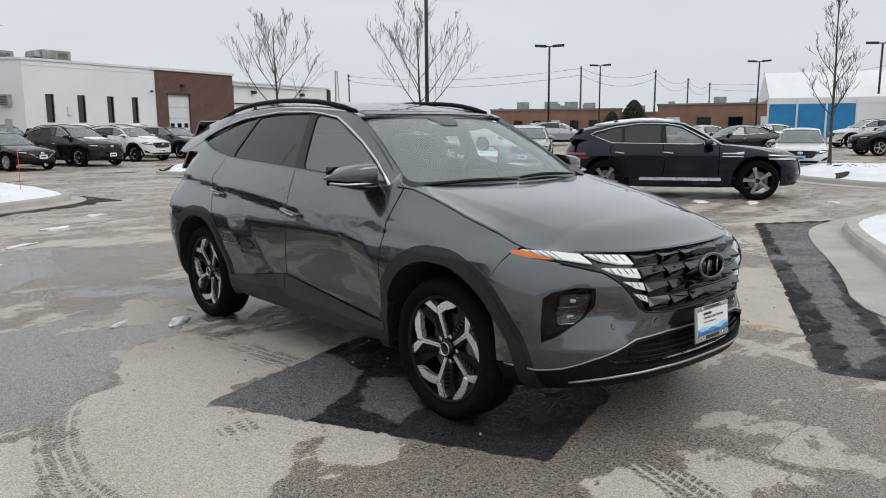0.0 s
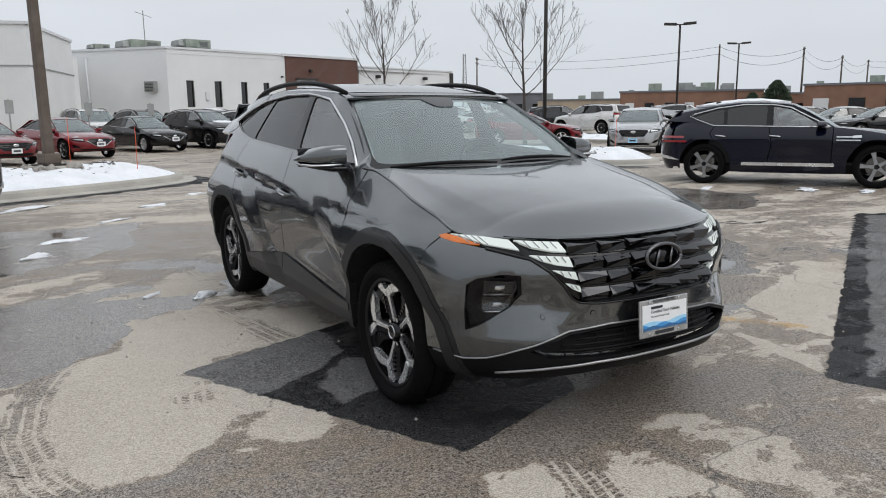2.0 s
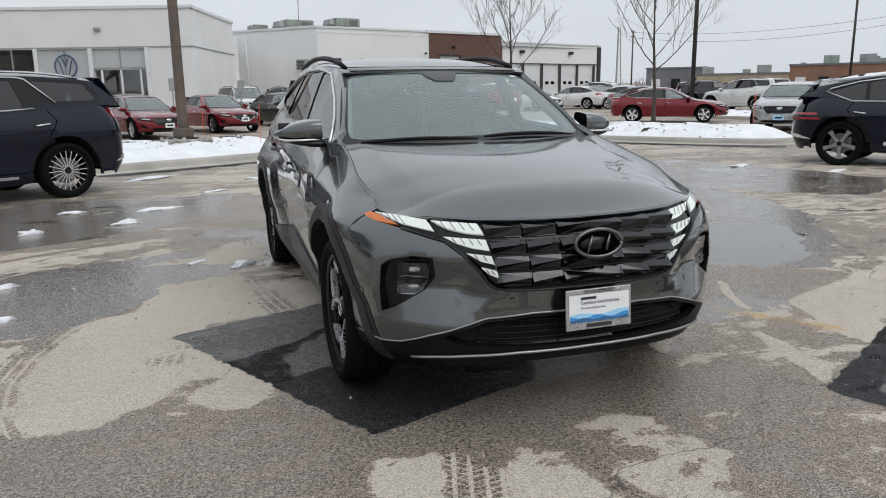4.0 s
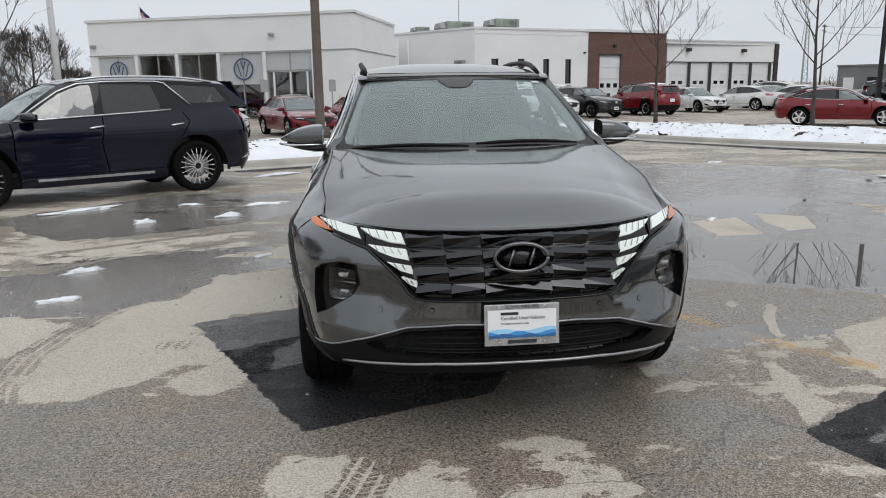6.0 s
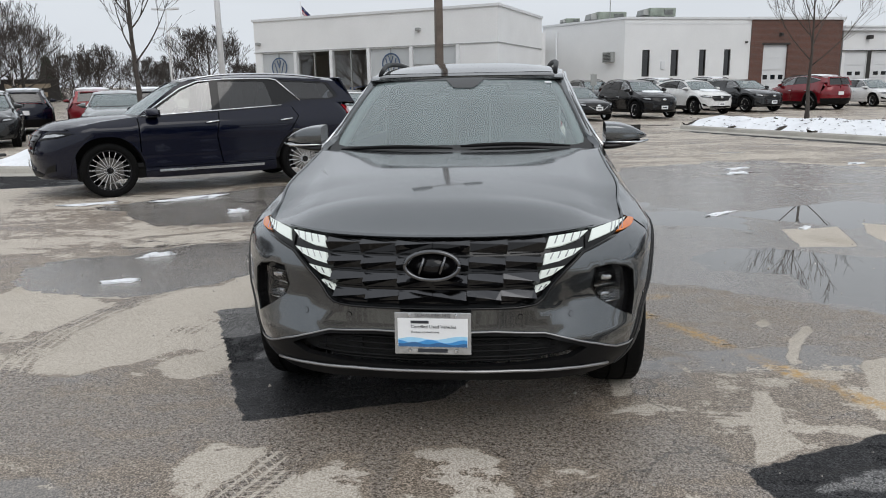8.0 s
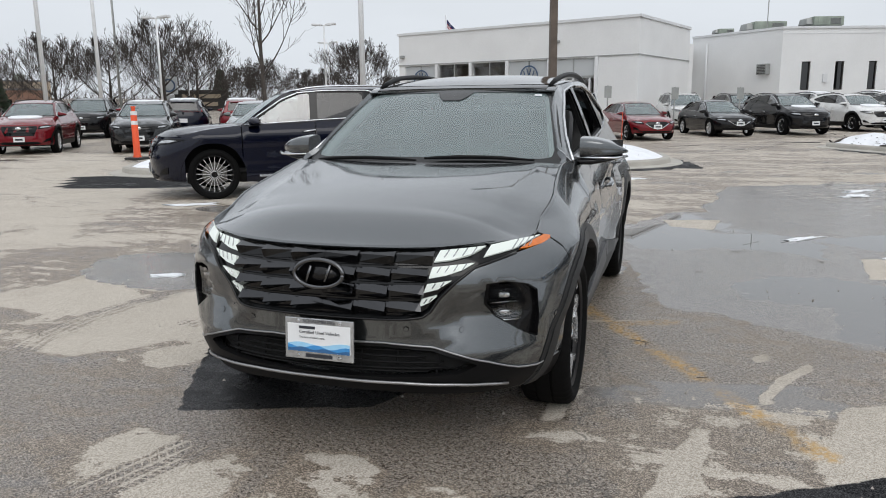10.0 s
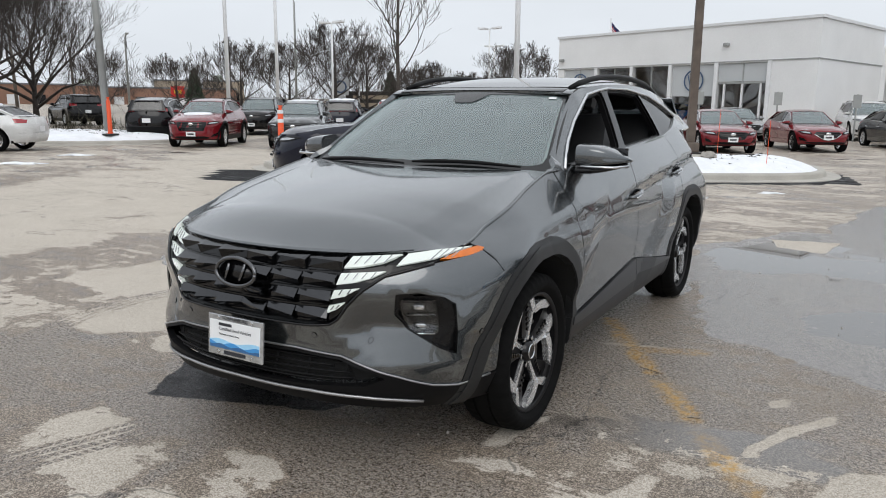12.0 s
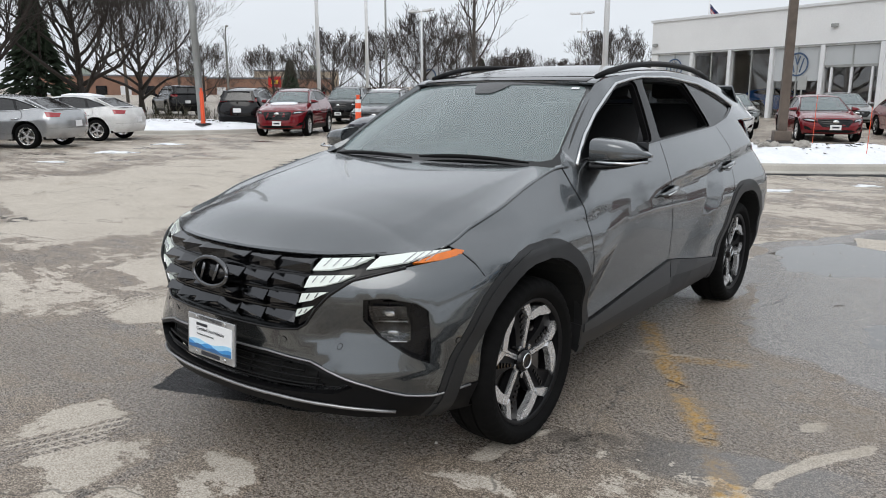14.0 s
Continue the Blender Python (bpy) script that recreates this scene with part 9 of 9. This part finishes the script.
def conifer(at, height, seed, label, wide=0.24, round_=False):
    r = random.Random(seed)
    tree = empty("conifer", Matrix.Translation(at), label, "tree", "conifers")
    part("trunk", tube([(0, 0, 0), (0, 0, height * 0.95)], [0.2, 0.03], 7), BARK_DARK, tree)
    vs, fs = [], []
    for k in range(2200):
        t = r.random() ** 0.7
        z = height * (0.10 + 0.9 * t)
        rad = height * wide * (math.sin(math.pi * (0.12 + 0.84 * t)) if round_ else 1 - t) * r.uniform(0.4, 1.1) + 0.1
        a = r.uniform(0, math.tau)
        c = Vector((rad * math.cos(a), rad * math.sin(a), z - rad * 0.25))
        s = height * 0.036 * r.uniform(0.6, 1.3)
        b = len(vs)
        u, w = Vector((math.cos(a), math.sin(a), -0.35)).normalized(), Vector((-math.sin(a), math.cos(a), 0))
        vs += [tuple(c + u * s * 1.6), tuple(c - u * s + w * s * 0.7), tuple(c - u * s - w * s * 0.7), tuple(c + Vector((0, 0, s * 0.6)))]
        fs += [(b, b + 1, b + 3), (b, b + 3, b + 2), (b + 1, b + 2, b + 3), (b, b + 2, b + 1)]
    link_mesh("crown", vs, fs, NEEDLES, tree)


x, y = polar(54.3, 104)
conifer((x, y, 0.5), 4.9, 1, "dark round evergreen beyond the brick depot", 0.34, True)
x, y = polar(52.8, 112)
conifer((x, y, 0.5), 3.6, 2, "dark round evergreen beyond the brick depot", 0.34, True)
x, y = polar(-65.4, 50, (1.8, -4.4))
conifer((x, y, 0.2), 6.8, 3, "dark green conifer behind the leafless trees", 0.32)
x, y = polar(-48.8, 88, (1.8, -4.4))
conifer((x, y, 0.3), 5.0, 4, "dark conifer beside the shop row")
x, y = polar(-33.5, 95)
conifer((x, y, 0.3), 5.5, 5, "dark conifer in the far tree line")


def thicket(name, label, x0, y0, x1, y1, height, seed, count, mat, depth=3.0):
    """A far belt of bare brush: many thin upright stems and clumps."""
    r = random.Random(seed)
    vs, fs = [], []
    for k in range(count):
        t = r.random()
        bx, by = x0 + (x1 - x0) * t + r.uniform(-depth, depth), y0 + (y1 - y0) * t + r.uniform(-depth, depth)
        h = height * r.uniform(0.45, 1.1) * (0.7 + 0.3 * math.sin(t * 23 + seed))
        for j in range(7):
            a, l = r.uniform(0, math.tau), r.uniform(0.1, 0.35) * h
            z0 = h * r.uniform(0.0, 0.7)
            w = 0.006 * h + 0.01
            b = len(vs)
            vs += [(bx - w, by, z0), (bx + w, by, z0), (bx + l * math.cos(a), by + l * math.sin(a), z0 + h * r.uniform(0.2, 0.45)), (bx, by + w, z0)]
            fs += [(b, b + 1, b + 2), (b + 1, b + 3, b + 2), (b + 3, b, b + 2)]
    tagged(link_mesh(name, vs, fs, mat), label, "brush", kind="stuff")


for b0, b1, dist, h, sd in ((-80, -48, 170, 6.5, 1), (-48, -20, 105, 5.0, 2), (-20, 0, 120, 4.5, 3), (30, 48, 150, 4.5, 4), (48, 80, 150, 4.0, 5), (-44, -24, 92, 4.2, 6)):
    (xa, ya), (xb, yb) = polar(b0, dist), polar(b1, dist)
    thicket("far_woods", "belt of leafless brush in the distance", xa, ya, xb, yb, h, sd, 700, FAR_TWIG, 5.0)
thicket("hedge", "low brown shrubs behind the snowy island", -25.5, 16.0, -29.5, 12.5, 1.2, 7, 260, SHRUB, 0.7)

# ---- poles and lamps ----
post = empty("light_pole", pose(-1.55, 12.8, 0.2, 0, 0, 25), "square brown light pole on a rubble base", "lamp post")
part("shaft", box((0.18, 0.18, 9.0), (0, 0, 4.6), bevel=0.02, taper=0.75), POLE_BROWN, post, angle=40)
part("base_plate", box((0.5, 0.5, 0.05), (0, 0, 0.25), bevel=0.01), DARK_METAL, post)
part("footing", box((0.7, 0.7, 0.35), (0, 0, 0.06), bevel=0.05), CONCRETE, post)
part("cover", box((0.34, 0.34, 0.22), (0, 0, 0.38), bevel=0.03), POLE_BROWN, post)
for s in (-1, 1):
    arm = part("lamp_arm", tube([(0, 0, 8.95), (s * 0.7, 0, 9.1)], 0.05, 8), POLE_BROWN, post, smooth=True)
    part("lamp_head", box((0.75, 0.42, 0.16), (s * 1.0, 0, 9.12), bevel=0.03), DARK_METAL, arm)
r = random.Random(2)
for k in range(26):
    a, d_ = r.uniform(0, math.tau), r.uniform(0.36, 0.62)
    s = r.uniform(0.05, 0.12)
    xx, yy = -1.55 + d_ * math.cos(a), 12.8 + d_ * math.sin(a)
    bm = bmesh.new()
    bmesh.ops.create_icosphere(bm, subdivisions=1, radius=s)
    for v in bm.verts:
        v.co = v.co * r.uniform(0.7, 1.2)
        v.co.z *= 0.7
    ob = part("rubble_stone", bm, RUBBLE)
    ob.matrix_world = pose(xx, yy, bed_mid(xx, yy)[2] + s * 0.3, r.uniform(0, 360), 0, r.uniform(0, 360))
    tagged(ob, "broken concrete lump at the light pole", "stone", "rubble round the pole")


def lot_lamp(x, y, h, label, heads=2, w=0.10, mat=None, turn=0, z=None):
    z = float(rise(np.float64(x), np.float64(y))) if z is None else z
    p = empty("street_lamp", pose(x, y, z, 0, 0, turn), label, "lamp post", "lot lamps")
    part("pole", tube([(0, 0, -0.2), (0, 0, h)], [w, w * 0.8], 8), mat or DARK_METAL, p, smooth=True)
    part("foot", tube([(0, 0, -0.2), (0, 0, 0.6)], w * 2.2, 10), CONCRETE, p, smooth=True)
    for k in range(heads):
        s = 1 if k else -1
        part("lamp_head", box((0.95, 0.45, 0.18), (s * 0.72, 0, h + 0.05), Matrix.Rotation(-s * 0.06, 4, "Y"), bevel=0.04), mat or DARK_METAL, p)
        part("lamp_arm", tube([(0, 0, h - 0.02), (s * 0.4, 0, h + 0.02)], 0.05, 6), mat or DARK_METAL, p)


def arm_lamp(x, y, h, label, turn=0, mat=None):
    p = empty("street_lamp", pose(x, y, 0, 0, 0, turn), label, "lamp post", "street lamps")
    part("pole", tube([(0, 0, -0.2), (0, 0, h - 0.6), (0.3, 0, h - 0.15), (1.2, 0, h)], [0.11, 0.08, 0.06, 0.05], 8), mat or GREY_METAL, p, smooth=True)
    part("lamp_head", box((0.7, 0.25, 0.12), (1.45, 0, h), bevel=0.04), mat or GREY_METAL, p)


x, y = polar(38.2, 44, (-1.98, -4.69))
lot_lamp(x, y, 13.0, "tall dark lot lamp behind the snowy strip", w=0.13)
for brg, dist, h, org in ((49.2, 62, 7.7, (-3.1, -4)), (53.0, 88, 7.9, (-3.1, -4)), (64.0, 88, 7.8, (-3.1, -4)), (71.4, 70, 7.6, (-3.1, -4))):
    x, y = polar(brg, dist, org)
    lot_lamp(x, y, h, "dark lot lamp with two flat heads", turn=-brg)
WP = (2.2, -4.07)
for brg, dist, h in ((-46.9, 48, 14.0), (-43.3, 56, 13.0)):
    x, y = polar(brg, dist, WP)
    lot_lamp(x, y, h, "tall white pole by the street", heads=0, w=0.13, mat=POLE_WHITE)
lot_lamp(-13.6, 29.3, 13.0, "tall white flag pole beside the showroom", heads=0, w=0.14, mat=POLE_WHITE, z=0)
for brg, dist, h in ((-39.2, 62, 7.6), (-37.2, 74, 7.6), (-36.4, 84, 7.4), (-35.6, 90, 7.4), (-27.3, 72, 8.2), (-26.9, 86, 7.5)):
    x, y = polar(brg, dist, WP)
    lot_lamp(x, y, h, "white lot lamp with small flat heads", heads=2, w=0.09, mat=POLE_WHITE)
x, y = polar(-41.9, 66, WP)
arm_lamp(x, y, 10.6, "grey street lamp with a curved arm", turn=150)
x, y = polar(-53.6, 72, WP)
arm_lamp(x, y, 7.4, "grey street lamp with a curved arm across the road", turn=-30)
x, y = polar(-55.3, 31, WP)
lean = empty("light_pole", pose(x, y, 0.2, 0, -2.5, 0), "plain grey pole leaning by the shrubs", "lamp post")
part("shaft", tube([(0, 0, -0.2), (0, 0, 11)], [0.15, 0.10], 10), GREY_METAL, lean, smooth=True)
for brg, dist, h in ((-69.0, 36, 10.5), (-60.5, 80, 8.5), (-57, 90, 7.5)):
    x, y = polar(brg, dist, WP)
    lean = empty("utility_pole", pose(x, y, 0.0, 0, -2.0, 0), "brown wooden pole among the trees", "pole", "utility poles")
    part("shaft", tube([(0, 0, -0.2), (0, 0, h)], [0.17, 0.11], 8), WOOD_POLE, lean, smooth=True)

# utility poles with wires
tops = []
for brg, dist, h in ((34.0, 150, 11.0), (51.6, 118, 10.0), (57.0, 128, 9.8), (59.3, 150, 9.4), (60.8, 175, 9.6), (73.0, 120, 9.6)):
    x, y = polar(brg, dist, (-3.1, -4))
    z = float(rise(np.float64(x), np.float64(y)))
    p = empty("utility_pole", pose(x, y, z, 0, 0, 40), "wooden utility pole with cross arms", "pole", "utility poles")
    part("shaft", tube([(0, 0, -0.2), (0, 0, h)], [0.18, 0.12], 8), WOOD_POLE, p, smooth=True)
    for dz in (0.35, 1.1):
        part("cross_arm", box((2.2, 0.12, 0.14), (0, 0, h - dz)), WOOD_POLE, p)
    for s in (-1, -0.5, 0.5, 1):
        part("insulator", tube([(s, 0, h - 0.3), (s, 0, h - 0.08)], 0.05, 6), GREY_METAL, p)
    tops.append(Vector((x, y, z + h - 0.35)))
for a, b in zip(tops, tops[1:]):
    for dz, sag in ((0, 1.2), (-1.0, 1.5)):
        pts = [a.lerp(b, k / 16) + Vector((0, 0, dz - sag * 4 * (k / 16) * (1 - k / 16))) for k in range(17)]
        tagged(part("overhead_wire", tube(pts, 0.025, 4), DARK_METAL), "slack overhead wire between utility poles", "wire", "overhead wires")
x, y = polar(32.5, 140, (-2, -4.7))
mast = empty("lattice_mast", pose(x, y, 0.5), "grey lattice radio mast far away", "mast")
for s in ((-0.5, -0.5), (0.5, -0.5), (0, 0.6)):
    part("mast_leg", tube([(s[0], s[1], 0), (s[0] * 0.4, s[1] * 0.4, 12.0)], 0.09, 5), GREY_METAL, mast)
for k in range(12):
    f = 1 - 0.6 * k / 12
    part("mast_brace", tube([(-0.5 * f, -0.5 * f, k), (0.5 * f, -0.5 * f, k + 0.5), (0, 0.6 * f, k + 1)], 0.05, 4), GREY_METAL, mast)


# ---- markers and signs ----
def tube_marker(x, y, z, h, label, bands=True, w=0.055):
    p = empty("marker_post", pose(x, y, z), label, "traffic marker", "orange markers")
    part("base", box((0.42, 0.42, 0.06), (0, 0, 0.03), bevel=0.02), INTERIOR, p)
    bm = bmesh.new()
    add_lathe(bm, [(0.05, w * 1.5), (0.12, w * 1.15), (h - 0.14, w), (h - 0.10, w * 0.6), (h - 0.04, w * 0.6), (h, w * 0.9), (h, 0.001)], 16, axis="z")
    part("tube", bm, ORANGE, p, smooth=True)
    if bands:
        for zz in (h * 0.66, h * 0.84):
            bm = bmesh.new()
            add_lathe(bm, [(zz, w * 1.06), (zz + 0.09, w * 1.06)], 16, axis="z")
            part("band", bm, BAND_WHITE, p, smooth=True)


tube_marker(-10.98, 9.8, 0.17, 1.25, "orange marker tube with white bands on the kerb", w=0.07)
tube_marker(-21.8, 12.6, bed_left(-21.8, 12.6)[2], 1.35, "orange marker tube standing in the snow", bands=False, w=0.07)
tube_marker(27.4, 3.6, 0.05, 1.2, "orange marker tube near the black sedan")
for x, y, h in ((8.9, -0.35, 0.95), (-1.1, 13.6, 1.0), (0.1, 12.5, 0.9), (13.0, 11.4, 0.9)):
    z = bed_near(x, y)[2] if y < 1 else bed_mid(x, y)[2] if x < 2 else bed_right(x, y)[2]
    tagged(part("marker_stake", tube([(x, y, z - 0.05), (x + 0.01, y, z + h)], 0.006, 5), ORANGE), "thin orange snow stake", "stake", "snow stakes")
for x, y, tall in ((-1.9, 31.0, 2.2), (1.1, 31.5, 2.1), (4.1, 34.0, 2.1), (-4.9, 29.6, 2.2)):
    s = empty("parking_sign", pose(x, y, 0.0, 0, 0, 22), "small grey parking sign on a thin post", "sign", "parking signs")
    part("post", tube([(0, 0, 0), (0, 0, tall)], 0.035, 6), GREY_METAL, s)
    part("sign_plate", box((0.34, 0.03, 0.55), (0, -0.04, tall - 0.3), bevel=0.01), GREY_METAL, s)
# far signs
x, y = polar(-50.3, 92, WP)
sg = empty("restaurant_sign", pose(x, y, 0, 0, 0, 50), "red square restaurant sign with a plain yellow bar", "sign")
part("sign_post", tube([(0, 0, 0), (0, 0, 2.6)], 0.15, 6), GREY_METAL, sg)
part("sign_board", box((1.5, 0.3, 1.3), (0, 0, 2.9), bevel=0.04), SIGN_RED, sg)
part("sign_bar", box((0.8, 0.06, 0.4), (0, -0.18, 2.9), bevel=0.02), SIGN_YELLOW, sg)
x, y = polar(-38.6, 70, WP)
sg = empty("dealer_sign", pose(x, y, 0, 0, 0, 38), "pale square sign with a plain round badge", "sign")
part("sign_post", box((0.9, 0.25, 2.4), (0, 0, 1.2)), FROSTED, sg)
part("sign_board", box((1.5, 0.3, 1.5), (0, 0, 3.2), bevel=0.05), FROSTED, sg)
bm = bmesh.new()
add_lathe(bm, [(-0.17, 0.58), (-0.2, 0.56), (-0.2, 0.46), (-0.17, 0.44)], 24, axis="y", at=(0, 0, 3.2))
part("round_badge", bm, SIGN_BLUE, sg)
x, y = polar(-34.6, 76, (0, -4.9))
sg = empty("shop_sign", pose(x, y, 0, 0, 0, 34), "dark framed shop sign with pale letter bars", "sign")
part("sign_board", box((5.0, 0.4, 1.9), (0, 0, 2.0), bevel=0.05), DARK_METAL, sg)
for k in range(2):
    part("letter_bar", box((3.6 - 0.6 * k, 0.06, 0.4), (0, -0.23, 2.35 - 0.75 * k)), FAR_TAN, sg)


# leaf litter and dirt on the snow
def litter(bed, x0, y0, x1, y1, count, seed, label):
    r = random.Random(seed)
    vs, fs = [], []
    for k in range(count):
        t, w = r.random(), r.gauss(0, 0.55)
        x, y = x0 + (x1 - x0) * t - (y1 - y0) * w * 0.12, y0 + (y1 - y0) * t + (x1 - x0) * w * 0.12
        z, s, a = bed(x, y)[2] + 0.006, r.uniform(0.015, 0.06), r.uniform(0, math.tau)
        b = len(vs)
        vs += [(x + s * math.cos(a), y + s * math.sin(a), z), (x + s * 0.6 * math.cos(a + 1.7), y + s * 0.6 * math.sin(a + 1.7), z + s * 0.4), (x - s * math.cos(a), y - s * math.sin(a), z), (x + s * 0.6 * math.cos(a - 1.7), y + s * 0.6 * math.sin(a - 1.7), z + s * 0.25)]
        fs.append((b, b + 1, b + 2, b + 3))
    tagged(link_mesh("leaf_litter", vs, fs, MULCH), label, "leaves", kind="stuff")


litter(bed_right, 6.6, 20.0, 12.6, 11.0, 420, 5, "dead leaves and dirt on the snowy island")
litter(bed_mid, -9.5, 9.4, 0.2, 14.0, 420, 6, "dead leaves and dirt on the long island")
litter(bed_far, 17.0, 0.0, 19.5, 5.0, 200, 7, "dead leaves on the snow by the silver car")
litter(bed_left, -26.0, 12.0, -21.5, 14.2, 160, 8, "dead leaves on the snow by the shrubs")
